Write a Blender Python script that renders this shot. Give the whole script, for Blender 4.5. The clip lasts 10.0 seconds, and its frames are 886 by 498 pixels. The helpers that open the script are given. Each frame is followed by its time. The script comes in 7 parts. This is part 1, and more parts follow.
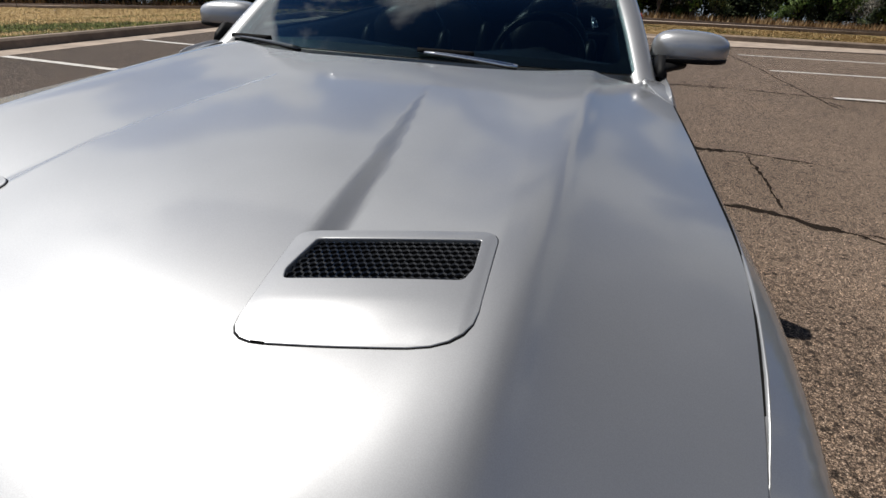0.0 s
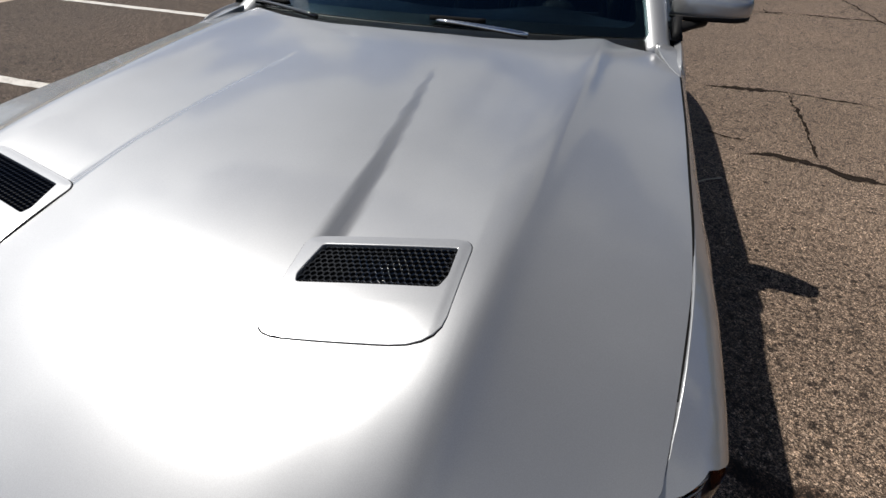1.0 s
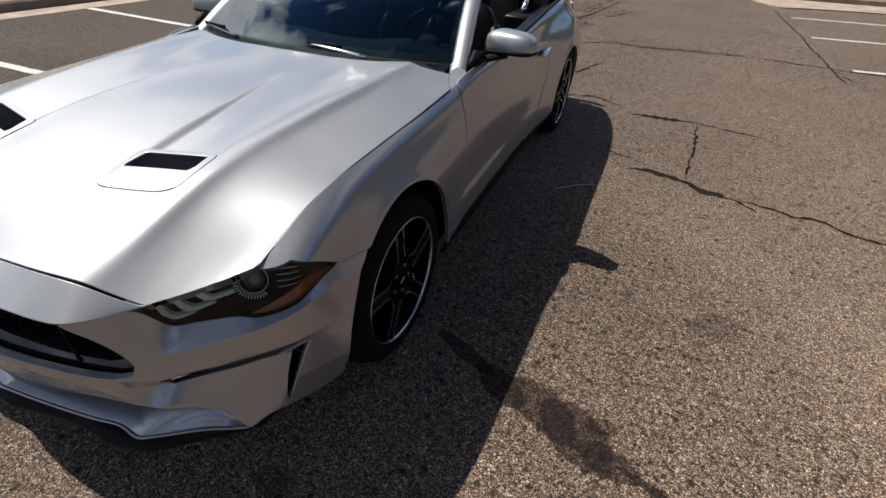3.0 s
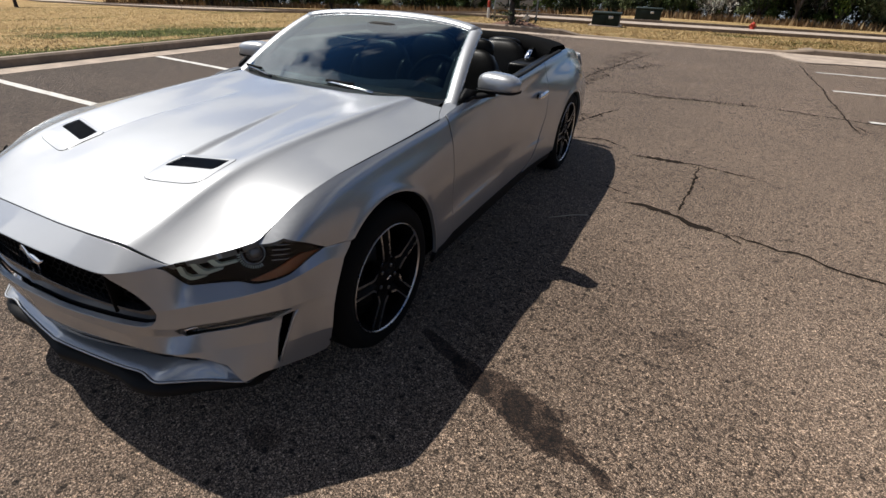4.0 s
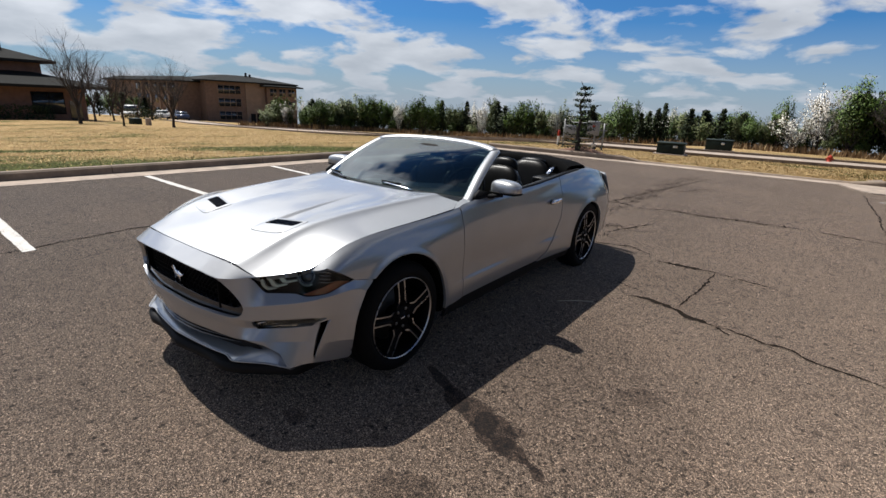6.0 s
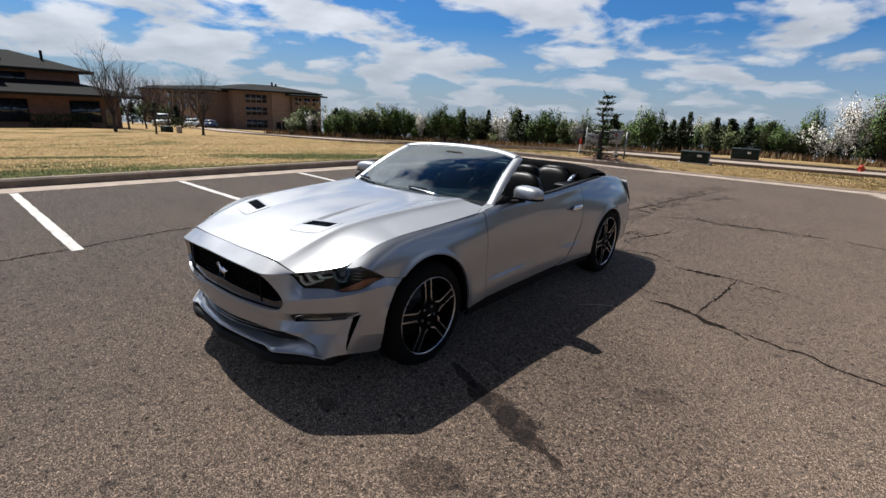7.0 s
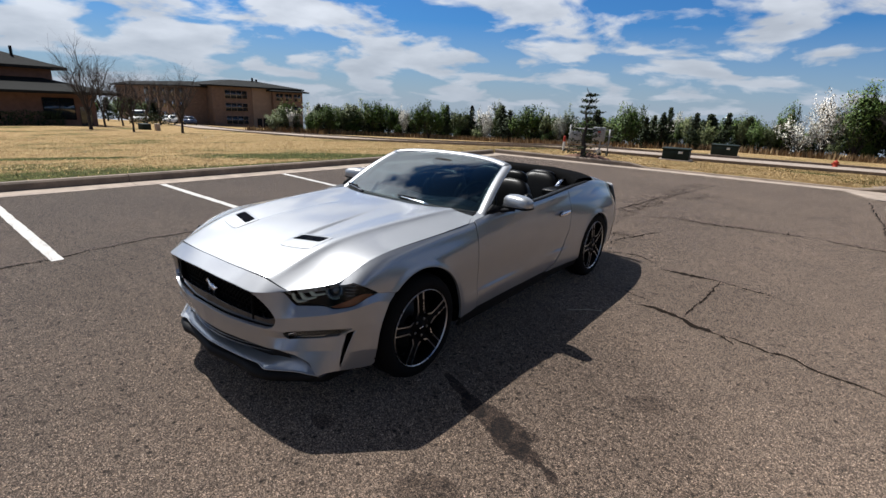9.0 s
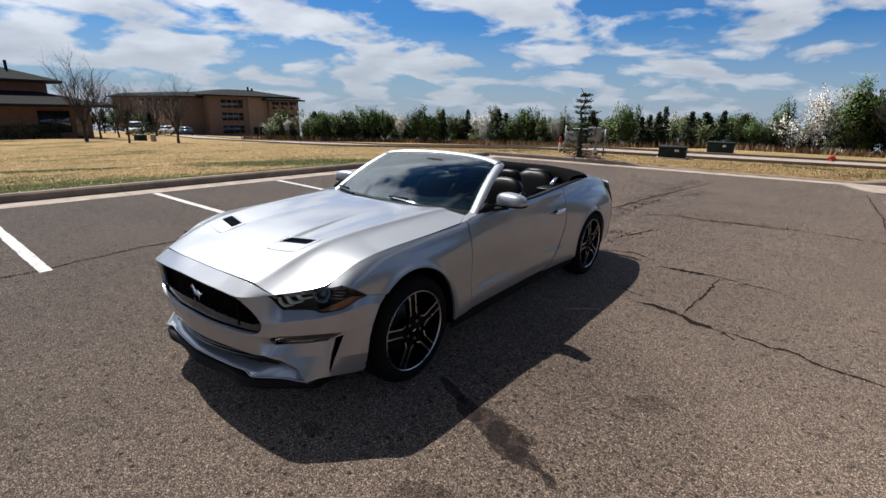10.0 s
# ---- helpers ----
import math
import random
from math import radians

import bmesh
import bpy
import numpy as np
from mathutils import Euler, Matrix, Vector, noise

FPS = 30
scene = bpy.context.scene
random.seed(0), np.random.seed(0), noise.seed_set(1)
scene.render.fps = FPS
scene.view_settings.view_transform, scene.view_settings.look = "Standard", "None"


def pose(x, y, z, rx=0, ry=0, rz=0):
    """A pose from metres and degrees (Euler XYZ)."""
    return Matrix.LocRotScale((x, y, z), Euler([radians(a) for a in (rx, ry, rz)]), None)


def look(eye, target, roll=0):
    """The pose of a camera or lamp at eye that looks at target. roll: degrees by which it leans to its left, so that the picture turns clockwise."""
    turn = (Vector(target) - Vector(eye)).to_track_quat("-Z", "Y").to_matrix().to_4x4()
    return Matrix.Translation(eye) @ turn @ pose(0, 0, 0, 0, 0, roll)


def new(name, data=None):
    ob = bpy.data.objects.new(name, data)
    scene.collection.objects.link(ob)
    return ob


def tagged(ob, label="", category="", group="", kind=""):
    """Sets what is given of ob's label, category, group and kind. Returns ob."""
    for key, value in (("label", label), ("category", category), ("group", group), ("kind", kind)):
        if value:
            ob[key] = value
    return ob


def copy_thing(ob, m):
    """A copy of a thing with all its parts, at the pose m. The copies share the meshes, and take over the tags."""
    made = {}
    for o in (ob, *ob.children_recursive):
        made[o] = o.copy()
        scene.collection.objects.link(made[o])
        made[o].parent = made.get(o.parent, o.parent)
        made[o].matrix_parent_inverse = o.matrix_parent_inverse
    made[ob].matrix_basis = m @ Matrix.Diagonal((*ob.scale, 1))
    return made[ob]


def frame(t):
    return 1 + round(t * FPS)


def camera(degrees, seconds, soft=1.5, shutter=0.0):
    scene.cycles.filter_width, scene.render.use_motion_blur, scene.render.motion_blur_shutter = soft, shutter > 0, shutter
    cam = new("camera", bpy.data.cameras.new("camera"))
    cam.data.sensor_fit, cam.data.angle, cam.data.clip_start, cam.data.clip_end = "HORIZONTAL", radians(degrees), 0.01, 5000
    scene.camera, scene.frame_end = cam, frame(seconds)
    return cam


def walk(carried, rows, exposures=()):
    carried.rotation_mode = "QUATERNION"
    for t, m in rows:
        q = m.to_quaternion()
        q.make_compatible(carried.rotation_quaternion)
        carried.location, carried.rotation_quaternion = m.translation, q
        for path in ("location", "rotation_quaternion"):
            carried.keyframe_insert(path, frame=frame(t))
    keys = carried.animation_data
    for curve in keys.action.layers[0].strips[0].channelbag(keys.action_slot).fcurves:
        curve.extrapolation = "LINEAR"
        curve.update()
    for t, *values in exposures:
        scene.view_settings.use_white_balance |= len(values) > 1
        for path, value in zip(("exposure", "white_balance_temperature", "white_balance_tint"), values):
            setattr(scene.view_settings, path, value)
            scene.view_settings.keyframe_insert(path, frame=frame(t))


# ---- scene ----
from mathutils import geometry

cam = camera(85.8, 10.0)
PATH = [
    (0, (0.499, -0.891, 1.188), (0.121, 0.805, 0.197), 2.77),
    (0.2, (0.492, -0.887, 1.182), (0.087, 0.742, 0.091), 2.35),
    (0.5, (0.488, -0.859, 1.2), (0.048, 0.697, 0.024), 1.72),
    (1, (0.57, -0.911, 1.331), (0.109, 0.599, 0.104), 0.67),
    (1.5, (0.627, -1.104, 1.418), (0.154, 0.417, 0.208), 1.12),
    (2, (0.878, -1.309, 1.47), (0.41, 0.209, 0.256), 2.03),
    (2.5, (1.189, -1.315, 1.459), (0.695, 0.214, 0.268), 2.26),
    (2.7, (1.319, -1.286, 1.474), (0.79, 0.241, 0.294), 2.6),
    (3.8, (1.757, -1.416, 1.52), (1.05, 0.136, 0.474), 2.30),
    (4, (1.813, -1.497, 1.52), (1.063, 0.06, 0.515), 2.47),
    (4.5, (1.996, -1.682, 1.558), (1.127, -0.113, 0.674), 2.80),
    (5, (2.26, -1.762, 1.574), (1.276, -0.185, 0.836), 2.65),
    (5.5, (2.454, -1.848, 1.588), (1.389, -0.272, 0.971), 2.55),
    (6.8, (2.585, -2.141, 1.583), (1.404, -0.631, 1.005), 3.06),
    (7, (2.603, -2.135, 1.592), (1.412, -0.631, 1.026), 2.84),
    (7.5, (2.588, -2.15, 1.593), (1.405, -0.642, 1.02), 3.16),
    (8, (2.557, -2.135, 1.659), (1.39, -0.615, 1.089), 3.28),
    (8.5, (2.544, -2.13, 1.726), (1.393, -0.6, 1.15), 3.22),
    (9, (2.547, -2.143, 1.69), (1.41, -0.603, 1.109), 2.73),
    (9.5, (2.546, -2.146, 1.648), (1.425, -0.596, 1.064), 2.20),
    (10, (2.548, -2.063, 1.644), (1.41, -0.518, 1.081), 1.41),
]
EXPOSURES = [(0.0, 0.16, 6300, 10), (1.0, 0.24, 6300, 10), (1.5, 0.30, 6280, 10), (2.5, 0.41, 6260, 10), (4.5, 0.49, 6270, 10), (7.0, 0.50, 6050, 10), (10.0, 0.50, 5990, 10)]
walk(cam, [(t, look(eye, target, roll)) for t, eye, target, roll in PATH], EXPOSURES)

# ---- light ----
SUN_TO = Vector((-0.595, 0.055, 1.0)).normalized()
sun = new("sun", bpy.data.lights.new("sun", "SUN"))
sun.data.energy, sun.data.angle, sun.data.color = 5.0, radians(0.55), (1.0, 0.93, 0.83)
sun.matrix_world = look((0, 0, 30), tuple(Vector((0, 0, 30)) - SUN_TO))


def link(nt, a, b):
    nt.links.new(a, b)


CLOUD_SHIFT = (2.3, 5.1, 0.0)


def make_world():
    w = bpy.data.worlds.new("sky")
    scene.world = w
    w.use_nodes = True
    nt = w.node_tree
    n = nt.nodes
    n.clear()
    out, bg = n.new("ShaderNodeOutputWorld"), n.new("ShaderNodeBackground")
    sky = n.new("ShaderNodeTexSky")
    sky.sky_type, sky.sun_disc = "NISHITA", False
    sky.sun_elevation = math.asin(SUN_TO.z)
    sky.sun_rotation = math.atan2(SUN_TO.x, SUN_TO.y)
    sky.air_density, sky.dust_density, sky.ozone_density = 1.0, 0.6, 2.0
    co, sep = n.new("ShaderNodeTexCoord"), n.new("ShaderNodeSeparateXYZ")
    link(nt, co.outputs["Generated"], sep.inputs[0])
    # a flat layer of broken clouds, seen ever more from the side towards the horizon
    up = n.new("ShaderNodeMath"); up.operation = "MAXIMUM"; up.inputs[1].default_value = 0.0
    link(nt, sep.outputs[2], up.inputs[0])
    lift = n.new("ShaderNodeMath"); lift.operation = "ADD"; lift.inputs[1].default_value = 0.24
    link(nt, up.outputs[0], lift.inputs[0])
    inv = n.new("ShaderNodeMath"); inv.operation = "DIVIDE"; inv.inputs[0].default_value = 1.0
    link(nt, lift.outputs[0], inv.inputs[1])
    flat = n.new("ShaderNodeVectorMath"); flat.operation = "SCALE"
    link(nt, co.outputs["Generated"], flat.inputs[0]); link(nt, inv.outputs[0], flat.inputs["Scale"])
    mp = n.new("ShaderNodeMapping"); mp.inputs["Location"].default_value = CLOUD_SHIFT
    mp.inputs["Scale"].default_value = (1.0, 1.0, 0.0)
    link(nt, flat.outputs[0], mp.inputs[0])
    big = n.new("ShaderNodeTexNoise"); big.inputs["Scale"].default_value = 2.1; big.inputs["Detail"].default_value = 9; big.inputs["Roughness"].default_value = 0.52
    big.inputs["Distortion"].default_value = 0.25
    link(nt, mp.outputs[0], big.inputs["Vector"])
    # fewer clouds overhead than low down
    thin = n.new("ShaderNodeMapRange")
    thin.inputs["From Min"].default_value, thin.inputs["From Max"].default_value = 0.52, 0.85
    thin.inputs["To Min"].default_value, thin.inputs["To Max"].default_value = 0.02, -0.075
    link(nt, sep.outputs[2], thin.inputs[0])
    sm = n.new("ShaderNodeMath"); sm.operation = "ADD"
    link(nt, big.outputs["Fac"], sm.inputs[0]); link(nt, thin.outputs[0], sm.inputs[1])
    # and most at middle heights
    bank = n.new("ShaderNodeMapRange")
    bank.inputs["From Min"].default_value, bank.inputs["From Max"].default_value = 0.33, 0.43
    bank.inputs["To Min"].default_value, bank.inputs["To Max"].default_value = 0.0, 0.055
    link(nt, sep.outputs[2], bank.inputs[0])
    sm2 = n.new("ShaderNodeMath"); sm2.operation = "ADD"
    link(nt, sm.outputs[0], sm2.inputs[0]); link(nt, bank.outputs[0], sm2.inputs[1])
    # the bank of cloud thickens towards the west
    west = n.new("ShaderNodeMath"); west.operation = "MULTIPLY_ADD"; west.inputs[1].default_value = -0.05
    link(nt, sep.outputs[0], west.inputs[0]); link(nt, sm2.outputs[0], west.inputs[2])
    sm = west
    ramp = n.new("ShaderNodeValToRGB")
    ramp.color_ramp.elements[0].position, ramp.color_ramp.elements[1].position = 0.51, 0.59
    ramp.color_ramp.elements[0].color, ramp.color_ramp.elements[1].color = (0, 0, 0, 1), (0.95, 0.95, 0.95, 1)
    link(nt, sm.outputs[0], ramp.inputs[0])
    shade = n.new("ShaderNodeTexNoise"); shade.inputs["Scale"].default_value = 3.2; shade.inputs["Detail"].default_value = 5
    link(nt, mp.outputs[0], shade.inputs["Vector"])
    cr = n.new("ShaderNodeValToRGB")
    cr.color_ramp.elements[0].position, cr.color_ramp.elements[1].position = 0.3, 0.65
    cr.color_ramp.elements[0].color, cr.color_ramp.elements[1].color = (12.0, 12.4, 13.0, 1), (18.3, 18.4, 18.6, 1)
    link(nt, shade.outputs["Fac"], cr.inputs[0])
    tint = n.new("ShaderNodeMix"); tint.data_type, tint.blend_type = "RGBA", "MULTIPLY"
    tint.inputs[0].default_value = 1.0
    tint.inputs[7].default_value = (0.60, 1.28, 2.05, 1)
    # the sky deepens towards the zenith
    deep = n.new("ShaderNodeMapRange")
    deep.inputs["From Min"].default_value, deep.inputs["From Max"].default_value = 0.42, 0.82
    deep.inputs["To Min"].default_value, deep.inputs["To Max"].default_value = 1.0, 0.33
    link(nt, sep.outputs[2], deep.inputs[0])
    zen = n.new("ShaderNodeVectorMath"); zen.operation = "SCALE"
    link(nt, deep.outputs[0], zen.inputs["Scale"])
    link(nt, sky.outputs[0], tint.inputs[6])
    # clouds shine where the sun stands behind them
    toward = n.new("ShaderNodeVectorMath"); toward.operation = "DOT_PRODUCT"
    toward.inputs[1].default_value = SUN_TO
    link(nt, co.outputs["Generated"], toward.inputs[0])
    pos = n.new("ShaderNodeMath"); pos.operation = "MAXIMUM"; pos.inputs[1].default_value = 0.0
    link(nt, toward.outputs["Value"], pos.inputs[0])
    peak = n.new("ShaderNodeMath"); peak.operation = "POWER"; peak.inputs[1].default_value = 7.0
    link(nt, pos.outputs[0], peak.inputs[0])
    glow = n.new("ShaderNodeMath"); glow.operation = "MULTIPLY_ADD"; glow.inputs[1].default_value = 5.0; glow.inputs[2].default_value = 1.0
    link(nt, peak.outputs[0], glow.inputs[0])
    lit = n.new("ShaderNodeVectorMath"); lit.operation = "SCALE"
    link(nt, cr.outputs[0], lit.inputs[0]); link(nt, glow.outputs[0], lit.inputs["Scale"])
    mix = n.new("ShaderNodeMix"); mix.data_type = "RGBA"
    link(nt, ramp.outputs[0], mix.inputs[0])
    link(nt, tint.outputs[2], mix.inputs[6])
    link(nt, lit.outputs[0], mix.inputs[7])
    # pale haze close to the horizon
    hz = n.new("ShaderNodeMapRange")
    hz.inputs["From Min"].default_value, hz.inputs["From Max"].default_value = 0.0, 0.15
    hz.inputs["To Min"].default_value, hz.inputs["To Max"].default_value = 0.75, 0.0
    link(nt, sep.outputs[2], hz.inputs[0])
    mix2 = n.new("ShaderNodeMix"); mix2.data_type = "RGBA"
    link(nt, hz.outputs[0], mix2.inputs[0])
    link(nt, mix.outputs[2], mix2.inputs[6])
    mix2.inputs[7].default_value = (10.2, 11.2, 12.4, 1)
    link(nt, mix2.outputs[2], zen.inputs[0])
    link(nt, zen.outputs[0], bg.inputs[0])
    bg.inputs[1].default_value = 0.0295
    link(nt, bg.outputs[0], out.inputs[0])


make_world()

# ---- materials ----


def nodes_of(name):
    m = bpy.data.materials.new(name)
    m.use_nodes = True
    nt = m.node_tree
    return m, nt, nt.nodes["Principled BSDF"]


def noise_node(nt, scale, detail=4, rough=0.55, src="Object"):
    t = nt.nodes.new("ShaderNodeTexNoise")
    t.inputs["Scale"].default_value, t.inputs["Detail"].default_value, t.inputs["Roughness"].default_value = scale, detail, rough
    c = nt.nodes.new("ShaderNodeTexCoord")
    link(nt, c.outputs[src], t.inputs["Vector"])
    return t


def ramp_node(nt, src, stops):
    r = nt.nodes.new("ShaderNodeValToRGB")
    e = r.color_ramp.elements
    while len(e) < len(stops):
        e.new(0.5)
    for k, (p, c) in zip(e, stops):
        k.position, k.color = p, (*c, 1)
    link(nt, src, r.inputs[0])
    return r


def mix_node(nt, fac, a, b, blend="MIX"):
    m = nt.nodes.new("ShaderNodeMix")
    m.data_type, m.blend_type = "RGBA", blend
    for val, sock in ((fac, m.inputs[0]), (a, m.inputs[6]), (b, m.inputs[7])):
        if hasattr(val, "links"):
            link(nt, val, sock)
        elif isinstance(val, (int, float)):
            sock.default_value = val
        else:
            sock.default_value = (*val, 1)
    return m.outputs[2]


def bump_node(nt, src, strength, dist):
    b = nt.nodes.new("ShaderNodeBump")
    b.inputs["Strength"].default_value, b.inputs["Distance"].default_value = strength, dist
    link(nt, src, b.inputs["Height"])
    return b


def plain(name, col, rough=0.5, metal=0.0, vary=0.12, scale=14.0, bump=0.0, bscale=160.0, bdist=0.002, coat=0.0, spec=0.5):
    """Colour with soft stains at one scale, grain at another."""
    m, nt, b = nodes_of(name)
    a, g = noise_node(nt, scale), noise_node(nt, scale * 9, 3)
    lo, hi = [c * (1 - vary) for c in col], [min(1, c * (1 + vary)) for c in col]
    c1 = ramp_node(nt, a.outputs["Fac"], [(0.3, lo), (0.7, hi)])
    c2 = ramp_node(nt, g.outputs["Fac"], [(0.3, (1 - vary * 0.6,) * 3), (0.7, (1, 1, 1))])
    link(nt, mix_node(nt, 1.0, c1.outputs[0], c2.outputs[0], "MULTIPLY"), b.inputs["Base Color"])
    rr = nt.nodes.new("ShaderNodeMapRange")
    rr.inputs["To Min"].default_value, rr.inputs["To Max"].default_value = max(0.02, rough * 0.85), min(1, rough * 1.15)
    link(nt, a.outputs["Fac"], rr.inputs[0])
    link(nt, rr.outputs[0], b.inputs["Roughness"])
    b.inputs["Metallic"].default_value, b.inputs["Coat Weight"].default_value = metal, coat
    b.inputs["Coat Roughness"].default_value = 0.04
    b.inputs["Specular IOR Level"].default_value = spec
    if bump:
        t = noise_node(nt, bscale, 5)
        link(nt, bump_node(nt, t.outputs["Fac"], bump, bdist).outputs[0], b.inputs["Normal"])
    return m


def silver_paint():
    """Fine flakes in two layers under a clear coat: one mirrors softly, one scatters wide."""
    m, nt, b = nodes_of("silver_metallic_paint")
    dust = noise_node(nt, 5.0, 6)
    flake = noise_node(nt, 900.0, 1)
    base = ramp_node(nt, dust.outputs["Fac"], [(0.25, (0.328, 0.337, 0.350)), (0.75, (0.362, 0.371, 0.384))])
    fl = ramp_node(nt, flake.outputs["Fac"], [(0.35, (0.9, 0.9, 0.9)), (0.65, (1, 1, 1))])
    col = mix_node(nt, 1.0, base.outputs[0], fl.outputs[0], "MULTIPLY")
    wide = nt.nodes.new("ShaderNodeBsdfPrincipled")
    bp = bump_node(nt, flake.outputs["Fac"], 0.05, 0.0005).outputs[0]
    for q, lo, hi in ((b, 0.24, 0.27), (wide, 0.52, 0.56)):
        link(nt, col, q.inputs["Base Color"])
        rr = nt.nodes.new("ShaderNodeMapRange")
        rr.inputs["To Min"].default_value, rr.inputs["To Max"].default_value = lo, hi
        link(nt, dust.outputs["Fac"], rr.inputs[0])
        link(nt, rr.outputs[0], q.inputs["Roughness"])
        q.inputs["Metallic"].default_value = 1.0 if q is b else 0.50
        q.inputs["Coat Weight"].default_value, q.inputs["Coat Roughness"].default_value, q.inputs["Coat IOR"].default_value = 0.8, 0.08, 1.5
        link(nt, bp, q.inputs["Normal"])
    mix = nt.nodes.new("ShaderNodeMixShader")
    mix.inputs[0].default_value = 0.58
    link(nt, b.outputs[0], mix.inputs[1])
    link(nt, wide.outputs[0], mix.inputs[2])
    link(nt, mix.outputs[0], nt.nodes["Material Output"].inputs["Surface"])
    return m


def glass(name, tint, rough=0.0, ior=1.5):
    m, nt, b = nodes_of(name)
    b.inputs["Base Color"].default_value = (*tint, 1)
    b.inputs["Transmission Weight"].default_value = 1.0
    b.inputs["Roughness"].default_value, b.inputs["IOR"].default_value = rough, ior
    return m


def clear_lens():
    """Thin clear plastic: see-through, with a gloss that grows towards grazing."""
    m, nt, b = nodes_of("clear_lamp_lens")
    through_, gloss = nt.nodes.new("ShaderNodeBsdfTransparent"), nt.nodes.new("ShaderNodeBsdfGlossy")
    through_.inputs[0].default_value = (0.93, 0.95, 0.95, 1)
    gloss.inputs["Roughness"].default_value = 0.04
    fr = nt.nodes.new("ShaderNodeFresnel")
    fr.inputs["IOR"].default_value = 1.35
    mix = nt.nodes.new("ShaderNodeMixShader")
    link(nt, fr.outputs[0], mix.inputs[0])
    link(nt, through_.outputs[0], mix.inputs[1])
    link(nt, gloss.outputs[0], mix.inputs[2])
    link(nt, mix.outputs[0], nt.nodes["Material Output"].inputs["Surface"])
    nt.nodes.remove(b)
    return m


def asphalt():
    m, nt, b = nodes_of("weathered_asphalt")
    co = nt.nodes.new("ShaderNodeTexCoord")
    vor = nt.nodes.new("ShaderNodeTexVoronoi")
    vor.inputs["Scale"].default_value = 300.0
    link(nt, co.outputs["Object"], vor.inputs["Vector"])
    vor2 = nt.nodes.new("ShaderNodeTexVoronoi")
    vor2.inputs["Scale"].default_value = 135.0
    link(nt, co.outputs["Object"], vor2.inputs["Vector"])
    cell = nt.nodes.new("ShaderNodeSeparateColor")
    link(nt, vor.outputs["Color"], cell.inputs[0])
    cell2 = nt.nodes.new("ShaderNodeSeparateColor")
    link(nt, vor2.outputs["Color"], cell2.inputs[0])
    stones = ramp_node(nt, cell.outputs[0], [(0.0, (0.0260, 0.0198, 0.0143)), (0.2, (0.0485, 0.0357, 0.0264)), (0.42, (0.1255, 0.0924, 0.0678)), (0.62, (0.2246, 0.1663, 0.1233)), (0.85, (0.353, 0.266, 0.2005)), (1.0, (0.62, 0.50, 0.395))])
    pale = ramp_node(nt, cell2.outputs[0], [(0.0, (0.38, 0.38, 0.38)), (0.35, (0.73, 0.72, 0.72)), (0.7, (1.03, 1.02, 1.02)), (0.92, (1.31, 1.29, 1.27)), (0.97, (1.8, 1.76, 1.69))])
    col = mix_node(nt, 1.0, stones.outputs[0], pale.outputs[0], "MULTIPLY")
    blot = noise_node(nt, 0.55, 7, 0.62)
    tone = ramp_node(nt, blot.outputs["Fac"], [(0.3, (0.86, 0.84, 0.82)), (0.5, (1.0, 0.99, 0.98)), (0.72, (1.16, 1.13, 1.1))])
    col = mix_node(nt, 1.0, col, tone.outputs[0], "MULTIPLY")
    # small dark pits and oil spots
    pit = noise_node(nt, 9.0, 6, 0.7)
    pits = ramp_node(nt, pit.outputs["Fac"], [(0.0, (0.35, 0.35, 0.35)), (0.36, (0.5, 0.5, 0.5)), (0.41, (1, 1, 1))])
    col = mix_node(nt, 1.0, col, pits.outputs[0], "MULTIPLY")
    # lost stones leave small dark holes
    vor3 = nt.nodes.new("ShaderNodeTexVoronoi")
    vor3.inputs["Scale"].default_value = 17.0
    link(nt, co.outputs["Object"], vor3.inputs["Vector"])
    cell3 = nt.nodes.new("ShaderNodeSeparateColor")
    link(nt, vor3.outputs["Color"], cell3.inputs[0])
    hole = ramp_node(nt, vor3.outputs["Distance"], [(0.15, (1, 1, 1)), (0.27, (0, 0, 0))])
    some = ramp_node(nt, cell3.outputs[1], [(0.50, (0, 0, 0)), (0.75, (0.95, 0.95, 0.95))])
    k3 = mix_node(nt, 1.0, hole.outputs[0], some.outputs[0], "MULTIPLY")
    col = mix_node(nt, k3, col, mix_node(nt, 1.0, col, (0.16, 0.15, 0.14), "MULTIPLY"))
    # damp trickle and oil blots beside the front wheel: centre, half lengths, turn
    wob = noise_node(nt, 6.0, 5, 0.6)
    for cx, cy, ax, ay, turn, depth in ((1.105, 0.04, 0.17, 0.035, -27, 0.85), (1.286, -0.059, 0.14, 0.06, -32, 0.85), (1.447, -0.098, 0.16, 0.095, -42, 0.85), (1.587, -0.166, 0.17, 0.105, -38, 0.85), (1.708, -0.225, 0.10, 0.065, -15, 0.85),
                                        (1.819, -0.254, 0.10, 0.014, -18, 0.8), (1.89, -0.289, 0.05, 0.03, -50, 0.8), (1.678, -0.096, 0.06, 0.04, 10, 0.7), (1.503, -0.74, 0.16, 0.13, 20, 0.5), (2.082, 0.648, 0.13, 0.09, 40, 0.35), (0.732, -0.724, 0.07, 0.05, 0, 0.5)):
        mp = nt.nodes.new("ShaderNodeMapping")
        mp.vector_type = "TEXTURE"
        mp.inputs["Location"].default_value = (cx, cy, 0)
        mp.inputs["Rotation"].default_value = (0, 0, radians(turn))
        mp.inputs["Scale"].default_value = (ax, ay, 1)
        link(nt, co.outputs["Object"], mp.inputs[0])
        ln = nt.nodes.new("ShaderNodeVectorMath"); ln.operation = "LENGTH"
